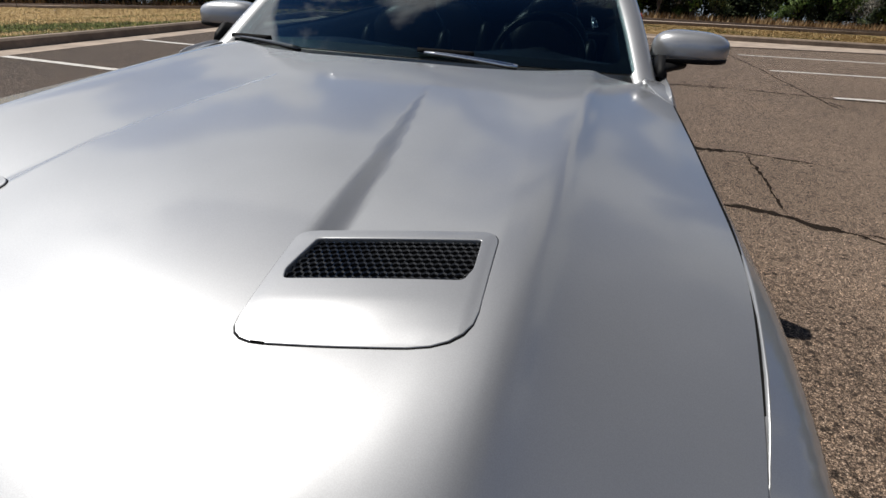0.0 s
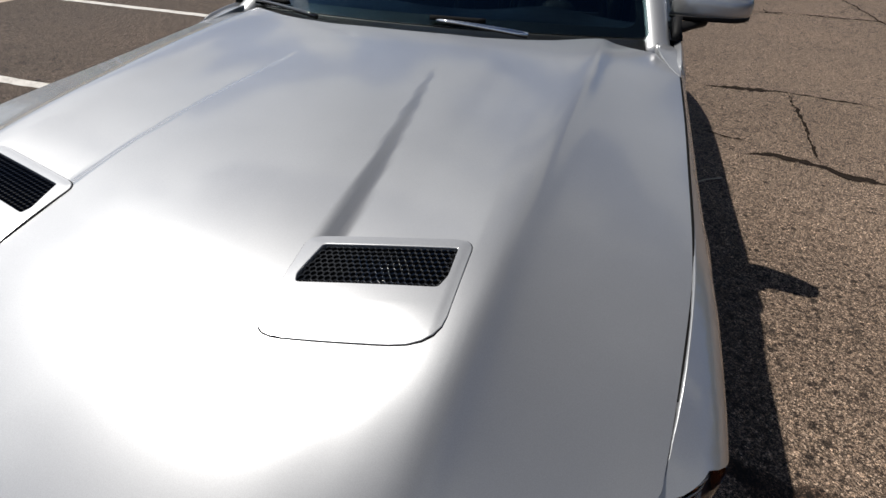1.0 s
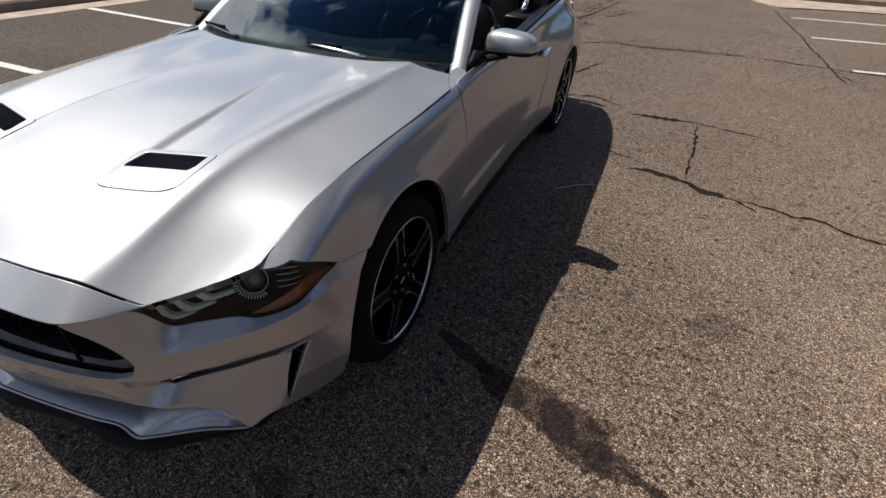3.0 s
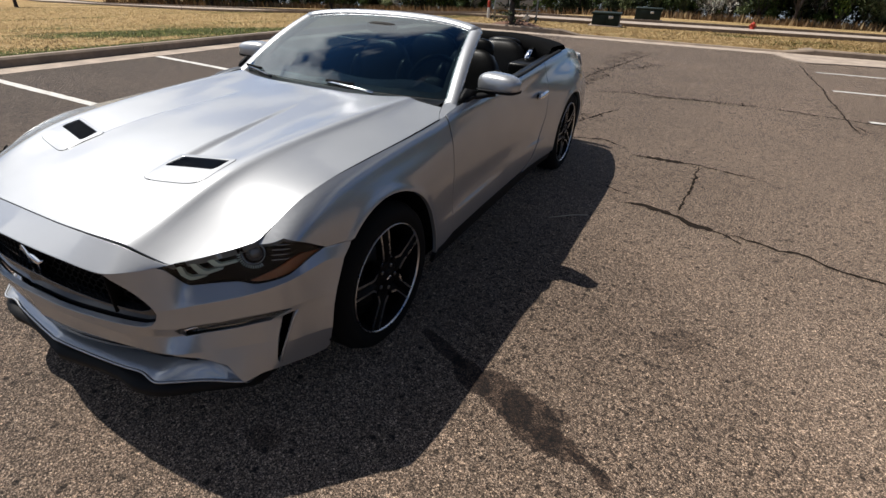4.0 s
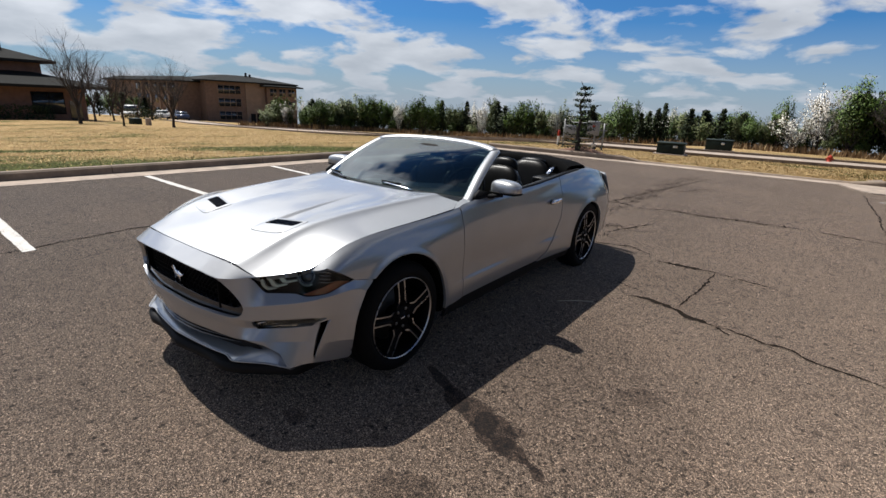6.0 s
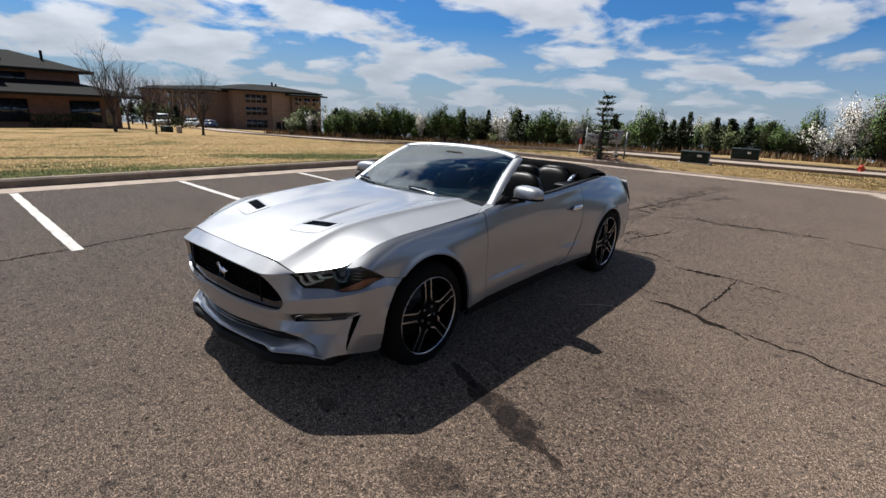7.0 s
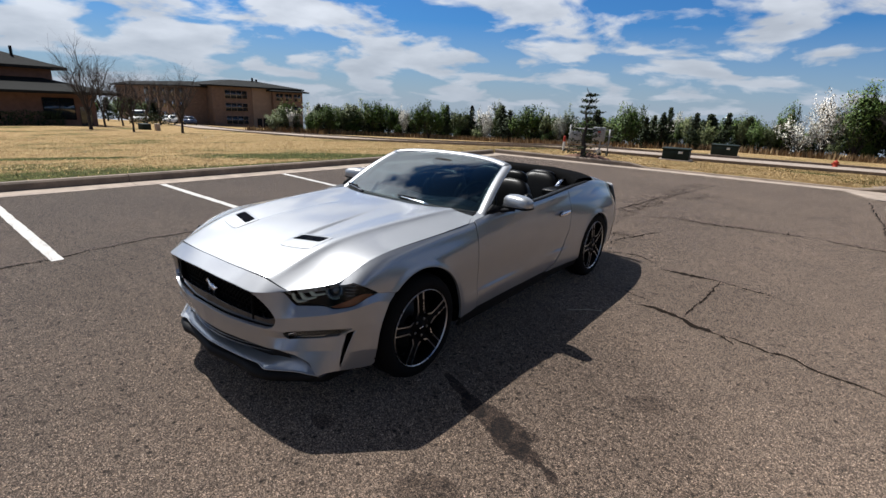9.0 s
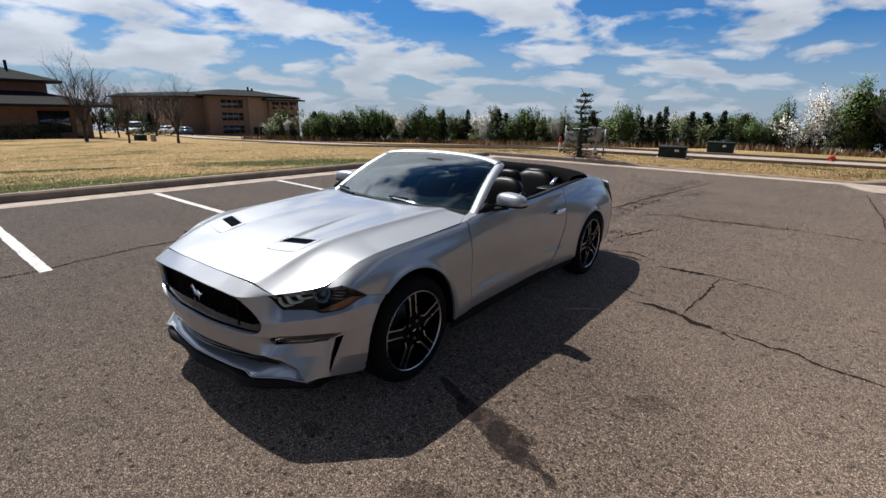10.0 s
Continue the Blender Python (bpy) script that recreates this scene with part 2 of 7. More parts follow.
        link(nt, mp.outputs[0], ln.inputs[0])
        ad = nt.nodes.new("ShaderNodeMath"); ad.operation = "MULTIPLY_ADD"; ad.inputs[1].default_value = 1.4
        link(nt, wob.outputs["Fac"], ad.inputs[0]); link(nt, ln.outputs["Value"], ad.inputs[2])
        fade = nt.nodes.new("ShaderNodeMapRange")
        fade.inputs["From Min"].default_value, fade.inputs["From Max"].default_value = 1.62, 1.74
        fade.inputs["To Min"].default_value, fade.inputs["To Max"].default_value = depth, 0.0
        link(nt, ad.outputs[0], fade.inputs[0])
        col = mix_node(nt, fade.outputs[0], col, mix_node(nt, 1.0, col, (0.21, 0.165, 0.145), "MULTIPLY"))
    # scattered dark drips in a patch beside the door; the whole patch darkens slightly too
    spots = noise_node(nt, 40.0, 4, 0.65)
    drop = ramp_node(nt, spots.outputs["Fac"], [(0.56, (0, 0, 0)), (0.59, (1, 1, 1))])
    mp = nt.nodes.new("ShaderNodeMapping")
    mp.vector_type = "TEXTURE"
    mp.inputs["Location"].default_value, mp.inputs["Rotation"].default_value, mp.inputs["Scale"].default_value = (1.75, 0.25, 0), (0, 0, radians(-62)), (1.9, 1.05, 1)
    link(nt, co.outputs["Object"], mp.inputs[0])
    ln = nt.nodes.new("ShaderNodeVectorMath"); ln.operation = "LENGTH"
    link(nt, mp.outputs[0], ln.inputs[0])
    patch = ramp_node(nt, ln.outputs["Value"], [(0.5, (0.9, 0.9, 0.9)), (1.0, (0, 0, 0))])
    k = mix_node(nt, 1.0, drop.outputs[0], patch.outputs[0], "MULTIPLY")
    col = mix_node(nt, patch.outputs[0], col, mix_node(nt, 1.0, col, (0.85, 0.84, 0.83), "MULTIPLY"))
    col = mix_node(nt, k, col, mix_node(nt, 1.0, col, (0.2, 0.18, 0.17), "MULTIPLY"))
    link(nt, col, b.inputs["Base Color"])
    b.inputs["Roughness"].default_value = 0.88
    b.inputs["Diffuse Roughness"].default_value = 1.0
    b.inputs["Specular IOR Level"].default_value = 0.3
    h = mix_node(nt, 0.5, vor.outputs["Distance"], cell.outputs[0])
    link(nt, bump_node(nt, h, 0.9, 0.007).outputs[0], b.inputs["Normal"])
    return m


GREEN_STRETCHES = ((-8.9, -1.5, 4.6, 1.1, 86), (-9.4, 7.0, 3.6, 1.25, 40), (-7.9, 4.2, 3.5, 0.35, 86), (-13.5, 1.5, 2.6, 0.5, 60), (2.9, 18.6, 0.8, 0.4, 10))


def lawn():
    m, nt, b = nodes_of("dormant_lawn")
    a, g, f = noise_node(nt, 0.22, 6, 0.62), noise_node(nt, 2.2, 8, 0.72), noise_node(nt, 42.0, 4, 0.75)
    straw = ramp_node(nt, g.outputs["Fac"], [(0.28, (0.15, 0.088, 0.035)), (0.42, (0.31, 0.205, 0.09)), (0.56, (0.44, 0.308, 0.148)), (0.75, (0.52, 0.39, 0.21))])
    green = ramp_node(nt, g.outputs["Fac"], [(0.3, (0.0315, 0.0405, 0.0108)), (0.7, (0.117, 0.1305, 0.036))])
    k0 = mix_node(nt, 0.35, a.outputs["Fac"], g.outputs["Fac"])
    k = ramp_node(nt, k0, [(0.53, (0, 0, 0)), (0.60, (0.9, 0.9, 0.9))])
    col = mix_node(nt, k.outputs[0], straw.outputs[0], green.outputs[0])
    # greener stretches along the west kerb: centre, half lengths, turn
    co = nt.nodes.new("ShaderNodeTexCoord")
    for cx, cy, ax, ay, turn in GREEN_STRETCHES:
        mp = nt.nodes.new("ShaderNodeMapping")
        mp.vector_type = "TEXTURE"
        mp.inputs["Location"].default_value, mp.inputs["Rotation"].default_value, mp.inputs["Scale"].default_value = (cx, cy, 0), (0, 0, radians(turn)), (ax, ay, 1)
        link(nt, co.outputs["Object"], mp.inputs[0])
        flat = nt.nodes.new("ShaderNodeVectorMath"); flat.operation = "MULTIPLY"; flat.inputs[1].default_value = (1, 1, 0)
        link(nt, mp.outputs[0], flat.inputs[0])
        ln = nt.nodes.new("ShaderNodeVectorMath"); ln.operation = "LENGTH"
        link(nt, flat.outputs[0], ln.inputs[0])
        ad = nt.nodes.new("ShaderNodeMath"); ad.operation = "MULTIPLY_ADD"; ad.inputs[1].default_value = 1.6
        link(nt, g.outputs["Fac"], ad.inputs[0]); link(nt, ln.outputs["Value"], ad.inputs[2])
        fade = nt.nodes.new("ShaderNodeMapRange")
        fade.inputs["From Min"].default_value, fade.inputs["From Max"].default_value = 1.55, 2.0
        fade.inputs["To Min"].default_value, fade.inputs["To Max"].default_value = 0.95, 0.0
        link(nt, ad.outputs[0], fade.inputs[0])
        col = mix_node(nt, fade.outputs[0], col, green.outputs[0])
    gr = ramp_node(nt, f.outputs["Fac"], [(0.3, (0.45, 0.43, 0.4)), (0.5, (0.95, 0.95, 0.95)), (0.7, (1.3, 1.3, 1.3))])
    link(nt, mix_node(nt, 1.0, col, gr.outputs[0], "MULTIPLY"), b.inputs["Base Color"])
    b.inputs["Roughness"].default_value = 0.95
    b.inputs["Specular IOR Level"].default_value = 0.1
    h = mix_node(nt, 0.5, f.outputs["Fac"], g.outputs["Fac"])
    link(nt, bump_node(nt, h, 1.0, 0.12).outputs[0], b.inputs["Normal"])
    return m


def worn_paint():
    m, nt, b = nodes_of("worn_white_line_paint")
    g, f = noise_node(nt, 7.0, 6, 0.7), noise_node(nt, 110.0, 2)
    k = mix_node(nt, 0.5, g.outputs["Fac"], f.outputs["Fac"])
    col = ramp_node(nt, k, [(0.36, (0.15, 0.13, 0.11)), (0.47, (0.46, 0.44, 0.41)), (0.7, (0.58, 0.56, 0.53))])
    link(nt, col.outputs[0], b.inputs["Base Color"])
    b.inputs["Roughness"].default_value = 0.8
    link(nt, bump_node(nt, f.outputs["Fac"], 0.5, 0.003).outputs[0], b.inputs["Normal"])
    return m


def varied(name, stops, rough=0.8, bump=0.0, bscale=20.0, spec=0.3):
    """Colour that changes from piece to piece."""
    m, nt, b = nodes_of(name)
    geo = nt.nodes.new("ShaderNodeNewGeometry")
    col = ramp_node(nt, geo.outputs["Random Per Island"], stops)
    info = nt.nodes.new("ShaderNodeObjectInfo")
    tone = ramp_node(nt, info.outputs["Random"], [(0.0, (0.75, 0.78, 0.72)), (1.0, (1.15, 1.1, 1.05))])
    g = noise_node(nt, bscale, 3)
    gr = ramp_node(nt, g.outputs["Fac"], [(0.3, (0.8, 0.8, 0.8)), (0.7, (1.1, 1.1, 1.1))])
    c = mix_node(nt, 1.0, col.outputs[0], tone.outputs[0], "MULTIPLY")
    link(nt, mix_node(nt, 1.0, c, gr.outputs[0], "MULTIPLY"), b.inputs["Base Color"])
    b.inputs["Roughness"].default_value, b.inputs["Specular IOR Level"].default_value = rough, spec
    if bump:
        link(nt, bump_node(nt, g.outputs["Fac"], bump, 0.02).outputs[0], b.inputs["Normal"])
    return m


SILVER = silver_paint()
BLACK_GLOSS = plain("gloss_black_plastic", (0.012, 0.012, 0.013), 0.12, coat=0.5)
BLACK = plain("textured_black_plastic", (0.010, 0.010, 0.0105), 0.6, spec=0.10, bump=0.2, bscale=400)
LINER = plain("wheel_liner_felt", (0.006, 0.006, 0.006), 0.95, spec=0.05)
RUBBER = plain("tyre_rubber", (0.007, 0.007, 0.007), 0.85, spec=0.1, bump=0.3, bscale=120)
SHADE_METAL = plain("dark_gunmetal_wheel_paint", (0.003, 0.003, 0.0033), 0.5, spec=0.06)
MACHINED = plain("machined_aluminium", (0.58, 0.58, 0.59), 0.28, 1.0)
CHROME = plain("chrome", (0.78, 0.78, 0.79), 0.12, 1.0, vary=0.03)
WINDSHIELD = glass("windshield_glass", (0.13, 0.20, 0.215), ior=1.58)
LENS = clear_lens()
GRILLE_BLACK = plain("grille_mesh_black", (0.003, 0.003, 0.003), 0.6, spec=0.06)
NUT_STEEL = plain("lug_nut_steel", (0.22, 0.22, 0.22), 0.35, 1.0)
RING_METAL = plain("projector_ring_metal", (0.34, 0.35, 0.36), 0.25, 1.0)
FOG_METAL = plain("fog_reflector_metal", (0.55, 0.55, 0.53), 0.25, 0.9, coat=0.5)
BOWL = plain("lamp_bowl_black", (0.004, 0.004, 0.004), 0.5, spec=0.05)
DISC = plain("brake_disc_steel", (0.05, 0.05, 0.05), 0.5, 0.6)
AMBER = plain("amber_marker_plastic", (0.20, 0.045, 0.010), 0.25, coat=0.5)
FROSTED = plain("frosted_light_bar", (0.42, 0.50, 0.46), 0.25, coat=0.6)
LEATHER = plain("black_leather", (0.003, 0.003, 0.003), 0.33, spec=0.10, bump=0.15, bscale=260)
FABRIC = plain("black_soft_top_fabric", (0.004, 0.004, 0.0042), 0.95, spec=0.03, bump=0.4, bscale=500)
RED_LENS = plain("red_tail_lamp", (0.25, 0.01, 0.01), 0.15, coat=0.6)
ASPHALT = asphalt()
LAWN = lawn()
LINE_PAINT = worn_paint()
CONCRETE = plain("weathered_concrete", (0.32, 0.258, 0.205), 0.9, vary=0.28, scale=3.0, bump=0.4, bscale=60, bdist=0.004)
KERB_C = plain("kerb_concrete", (0.21, 0.16, 0.118), 0.9, vary=0.3, scale=2.0, bump=0.5, bscale=50, bdist=0.004)
CRACK = plain("crack_filler", (0.018, 0.0135, 0.0105), 0.95, vary=0.4, scale=30, spec=0.05)

# ---- building blocks ----


def part(name, bm, mat, parent=None, label="", smooth=True, normals=None):
    me = bpy.data.meshes.new(name)
    bm.to_mesh(me)
    bm.free()
    me.materials.append(mat)
    if smooth:
        me.shade_smooth()
    if normals is not None:
        me.normals_split_custom_set_from_vertices(normals)
    ob = new(name, me)
    if parent is not None:
        ob.parent = parent
    if label:
        ob["label"] = label
    return ob


def empty(name, m=None):
    ob = new(name)
    ob.empty_display_size = 0.2
    if m is not None:
        ob.matrix_world = m
    return ob


class Curve:
    """A smooth monotone curve through (t, value) pairs."""

    def __init__(self, *pts):
        p = np.array(pts, float)
        self.x, self.y = p[:, 0], p[:, 1]
        h = np.diff(self.x)
        d = np.diff(self.y) / h
        m = np.zeros(len(p))
        m[0], m[-1] = d[0], d[-1]
        for i in range(1, len(p) - 1):
            if d[i - 1] * d[i] > 0:
                w1, w2 = 2 * h[i] + h[i - 1], h[i] + 2 * h[i - 1]
                m[i] = (w1 + w2) / (w1 / d[i - 1] + w2 / d[i])
        self.m = m

    def __call__(self, t):
        t = np.clip(np.asarray(t, float), self.x[0], self.x[-1])
        i = np.clip(np.searchsorted(self.x, t) - 1, 0, len(self.x) - 2)
        h = self.x[i + 1] - self.x[i]
        s = (t - self.x[i]) / h
        return ((1 + 2 * s) * (1 - s) ** 2 * self.y[i] + s * (1 - s) ** 2 * h * self.m[i] + s * s * (3 - 2 * s) * self.y[i + 1] + s * s * (s - 1) * h * self.m[i + 1])


def step(a, b, t):
    s = np.clip((np.asarray(t, float) - a) / (b - a), 0, 1)
    return s * s * (3 - 2 * s)


def inside(poly, q):
    poly, q = np.asarray(poly, float), np.asarray(q, float)
    r = np.zeros(len(q), bool)
    for (x0, y0), (x1, y1) in zip(poly, np.roll(poly, -1, 0)):
        c = (y0 > q[:, 1]) != (y1 > q[:, 1])
        with np.errstate(divide="ignore", invalid="ignore"):
            xi = x0 + (q[:, 1] - y0) * (x1 - x0) / (y1 - y0)
        r ^= c & (q[:, 0] < xi)
    return r


def fine(poly, size, closed=True):
    """The polygon with its edges cut into pieces no longer than size."""
    out = []
    p = [np.array(v, float) for v in poly]
    for a, b in zip(p, p[1:] + p[:1] if closed else p[1:]):
        n = max(1, int(math.ceil(np.hypot(*(b - a)) / size)))
        out += [a + (b - a) * i / n for i in range(n)]
    if not closed:
        out.append(p[-1])
    return np.array(out)


def rounded(poly, r, n=5):
    """The polygon with rounded corners; r one radius, or one for each corner."""
    p = [np.array(v, float) for v in poly]
    out = []
    for i, b in enumerate(p):
        a, c = p[i - 1], p[(i + 1) % len(p)]
        ri = r[i] if isinstance(r, (list, tuple)) else r
        u, v = (a - b) / np.hypot(*(a - b)), (c - b) / np.hypot(*(c - b))
        k = min(ri, 0.45 * np.hypot(*(a - b)), 0.45 * np.hypot(*(c - b)))
        if k < 1e-5:
            out.append(b)
            continue
        for j in range(n + 1):
            s = j / n
            out.append((1 - s) ** 2 * (b + u * k) + 2 * s * (1 - s) * b + s * s * (b + v * k))
    return np.array(out)


def sheet(name, S, outline, mat, parent, holes=(), size=0.02, flange=0.015, lift=0.0, label="", back=0.0):
    """A panel of the surface S(u, v), trimmed to the outline, with holes and turned-in edges. lift: metres out along the normal."""
    loops = [fine(outline, size)] + [fine(h, size) for h in holes]
    pts, edges = [], []
    for lp in loops:
        k = len(pts)
        pts += list(lp)
        edges += [(k + i, k + (i + 1) % len(lp)) for i in range(len(lp))]
    rim = np.array(pts)
    lo, hi = rim.min(0), rim.max(0)
    gx, gy = np.meshgrid(np.arange(lo[0] + size * 0.5, hi[0], size), np.arange(lo[1] + size * 0.5, hi[1], size))
    g = np.stack([gx.ravel(), gy.ravel()], 1)
    g = g[inside(loops[0], g)]
    for h in loops[1:]:
        g = g[~inside(h, g)]
    keep = np.ones(len(g), bool)
    for s in range(0, len(g), 2000):
        d = np.hypot(g[s:s + 2000, None, 0] - rim[None, :, 0], g[s:s + 2000, None, 1] - rim[None, :, 1]).min(1)
        keep[s:s + 2000] = d > size * 0.45
    g = g[keep]
    allp = [Vector(p) for p in pts] + [Vector(p) for p in g]
    vs, es, fs, *_ = geometry.delaunay_2d_cdt(allp, edges, [], 0, 1e-7)
    uv = np.array([tuple(v) for v in vs])
    tri = np.array([f for f in fs if len(f) == 3])
    cen = uv[tri].mean(1)
    ok = inside(loops[0], cen)
    for h in loops[1:]:
        ok &= ~inside(h, cen)
    tri = tri[ok]
    P = S(uv[:, 0], uv[:, 1])
    e = 1e-3
    du, dv = S(uv[:, 0] + e, uv[:, 1]) - S(uv[:, 0] - e, uv[:, 1]), S(uv[:, 0], uv[:, 1] + e) - S(uv[:, 0], uv[:, 1] - e)
    N = np.cross(du, dv)
    N /= np.linalg.norm(N, axis=1, keepdims=True) + 1e-12
    # normals point away from the middle of the car
    if (N * (P - np.array((0, 1.2, 0.5)))).sum() < 0:
        N = -N
    # face order follows the surface's normal
    a, b, c = P[tri[:, 0]], P[tri[:, 1]], P[tri[:, 2]]
    flip = (np.cross(b - a, c - a) * N[tri[:, 0]]).sum(1) < 0
    tri[flip] = tri[flip][:, ::-1]
    P = P + N * lift
    verts, norms, faces = [P], [N], [tri.tolist()]
    base = len(P)
    count = {}
    for f in tri.tolist():
        for i in range(3):
            x, y = f[i], f[(i + 1) % 3]
            count[(x, y)] = count.get((x, y), 0) + 1
    border = [k for k in count if (k[1], k[0]) not in count]
    if flange > 0 and border:
        # turned-in edge: three rings of shared vertices along each border
        acc = {}
        for x, y in border:
            t = P[y] - P[x]
            t = t / (np.linalg.norm(t) + 1e-12)
            o = np.cross(t, (N[x] + N[y]) / 2)
            for v in (x, y):
                acc[v] = acc.get(v, 0) + o
        index, extra, en, ef = {}, [], [], []
        r = 0.0025
        for v, o in acc.items():
            o = o / (np.linalg.norm(o) + 1e-12)
            index[v] = base + len(extra)
            extra += [P[v] - N[v] * r + o * r * 0.6, P[v] - N[v] * flange + o * r * 0.6]
            en += [o, o]
        for x, y in border:
            a, b = index[x], index[y]
            ef += [[y, x, a, b], [b, a, a + 1, b + 1]]
        verts.append(np.array(extra)); norms.append(np.array(en)); faces.append(ef)
    V, NN = np.concatenate(verts), np.concatenate(norms)
    F = [f for fl in faces for f in fl]
    if back > 0:
        k = len(V)
        V = np.concatenate([V, P - N * back]); NN = np.concatenate([NN, -N])
        F += [[k + f[0], k + f[2], k + f[1]] for f in tri.tolist()]
    me = bpy.data.meshes.new(name)
    me.from_pydata(V.tolist(), [], F)
    me.materials.append(mat)
    me.shade_smooth()
    me.normals_split_custom_set_from_vertices(NN.tolist())
    ob = new(name, me)
    ob.parent = parent
    if label:
        ob["label"] = label
    return ob


def add_box(bm, x0, x1, y0, y1, z0, z1, bevel=0.0, seg=2, m=None):
    r = bmesh.ops.create_cube(bm, size=1.0)["verts"]
    for v in r:
        v.co = Vector((x0 + (v.co.x + 0.5) * (x1 - x0), y0 + (v.co.y + 0.5) * (y1 - y0), z0 + (v.co.z + 0.5) * (z1 - z0)))
    if bevel:
        ed = {e for v in r for e in v.link_edges}
        r = bmesh.ops.bevel(bm, geom=list(ed), offset=bevel, segments=seg, affect="EDGES", profile=0.5)["verts"]
    if m is not None:
        bmesh.ops.transform(bm, matrix=m, verts=list({v for v in r}))
    return r


def box(x0, x1, y0, y1, z0, z1, bevel=0.0, seg=2, m=None):
    bm = bmesh.new()
    add_box(bm, x0, x1, y0, y1, z0, z1, bevel, seg, m)
    return bm


def add_sweep(bm, path, section, up=(0, 0, 1), scale=None, caps=True, closed=False):
    """A closed section (list of sideways, upward offsets) carried along a path."""
    path = [Vector(p) for p in path]
    rings = []
    for i, p in enumerate(path):
        if closed:
            t = path[(i + 1) % len(path)] - path[i - 1]
        else:
            t = path[min(i + 1, len(path) - 1)] - path[max(i - 1, 0)]
        t.normalize()
        side = t.cross(Vector(up))
        side.normalize()
        u = side.cross(t)
        k = scale[i] if scale else 1.0
        rings.append([bm.verts.new(p + side * a * k + u * b * k) for a, b in section])
    n = len(section)
    pairs = list(zip(rings, rings[1:])) + ([(rings[-1], rings[0])] if closed else [])
    for r0, r1 in pairs:
        for j in range(n):
            bm.faces.new((r0[j], r0[(j + 1) % n], r1[(j + 1) % n], r1[j]))
    if caps and not closed:
        bm.faces.new(rings[0][::-1])
        bm.faces.new(rings[-1])


def sweep(path, section, **kw):
    bm = bmesh.new()
    add_sweep(bm, path, section, **kw)
    bmesh.ops.recalc_face_normals(bm, faces=bm.faces[:])
    return bm


def ring(r, n=10, squash=1.0):
    return [(r * math.cos(2 * math.pi * i / n), r * squash * math.sin(2 * math.pi * i / n)) for i in range(n)]


def lathe(profile, n=48, axis="X"):
    """A profile of (along the axis, radius) turned round the axis."""
    bm = bmesh.new()
    rows = []
    for a, r in profile:
        row = []
        for i in range(n):
            c, s = math.cos(2 * math.pi * i / n) * r, math.sin(2 * math.pi * i / n) * r
            row.append(bm.verts.new((a, c, s) if axis == "X" else (c, s, a)))
        rows.append(row)
    for r0, r1 in zip(rows, rows[1:]):
        for i in range(n):
            bm.faces.new((r0[i], r0[(i + 1) % n], r1[(i + 1) % n], r1[i]))
    bmesh.ops.recalc_face_normals(bm, faces=bm.faces[:])
    return bm


def blob(sx, sy, sz, power=2.5, n=24, m=None):
    """A rounded lump: a superellipsoid of those half sizes."""
    bm = bmesh.new()
    bmesh.ops.create_uvsphere(bm, u_segments=n, v_segments=n // 2, radius=1.0)
    for v in bm.verts:
        d = (abs(v.co.x) ** power + abs(v.co.y) ** power + abs(v.co.z) ** power) ** (1 / power)
        v.co = Vector((v.co.x / d * sx, v.co.y / d * sy, v.co.z / d * sz))
    if m is not None:
        bmesh.ops.transform(bm, matrix=m, verts=bm.verts[:])
    return bm


def plate(poly, thick, place):
    """A flat outline given thickness; place(u, v, w) gives the point."""
    bm = bmesh.new()
    lo = [bm.verts.new(place(u, v, 0)) for u, v in poly]
    hi = [bm.verts.new(place(u, v, thick)) for u, v in poly]
    n = len(poly)
    bm.faces.new(hi)
    bm.faces.new(lo[::-1])
    for i in range(n):
        bm.faces.new((lo[i], lo[(i + 1) % n], hi[(i + 1) % n], hi[i]))
    bmesh.ops.recalc_face_normals(bm, faces=bm.faces[:])
    return bm

# ---- the car's surfaces: x to its left, y to its tail, z up; the front axle stands at y = 0 ----
XT = Curve((-0.62, 0.745), (-0.53, 0.768), (-0.42, 0.776), (-0.26, 0.788), (0, 0.794), (0.3, 0.799), (0.55, 0.797), (0.62, 0.80), (1.2, 0.805), (1.9, 0.795), (2.3, 0.785), (2.72, 0.768), (3.1, 0.735), (3.4, 0.70), (3.62, 0.64))
ZT = Curve((-0.62, 0.742), (-0.59, 0.757), (-0.53, 0.795), (-0.42, 0.843), (-0.26, 0.878), (0, 0.891), (0.3, 0.904), (0.55, 0.918), (0.64, 0.938), (0.8, 0.948), (1.2, 0.952), (1.6, 0.958), (1.97, 0.976), (2.34, 0.997), (2.72, 1.006), (3.1, 0.968), (3.4, 0.922), (3.62, 0.875))
STATIONS = (-0.62, -0.35, 0.0, 0.35, 0.62, 1.2, 1.9, 2.3, 2.72, 3.1, 3.4, 3.62)
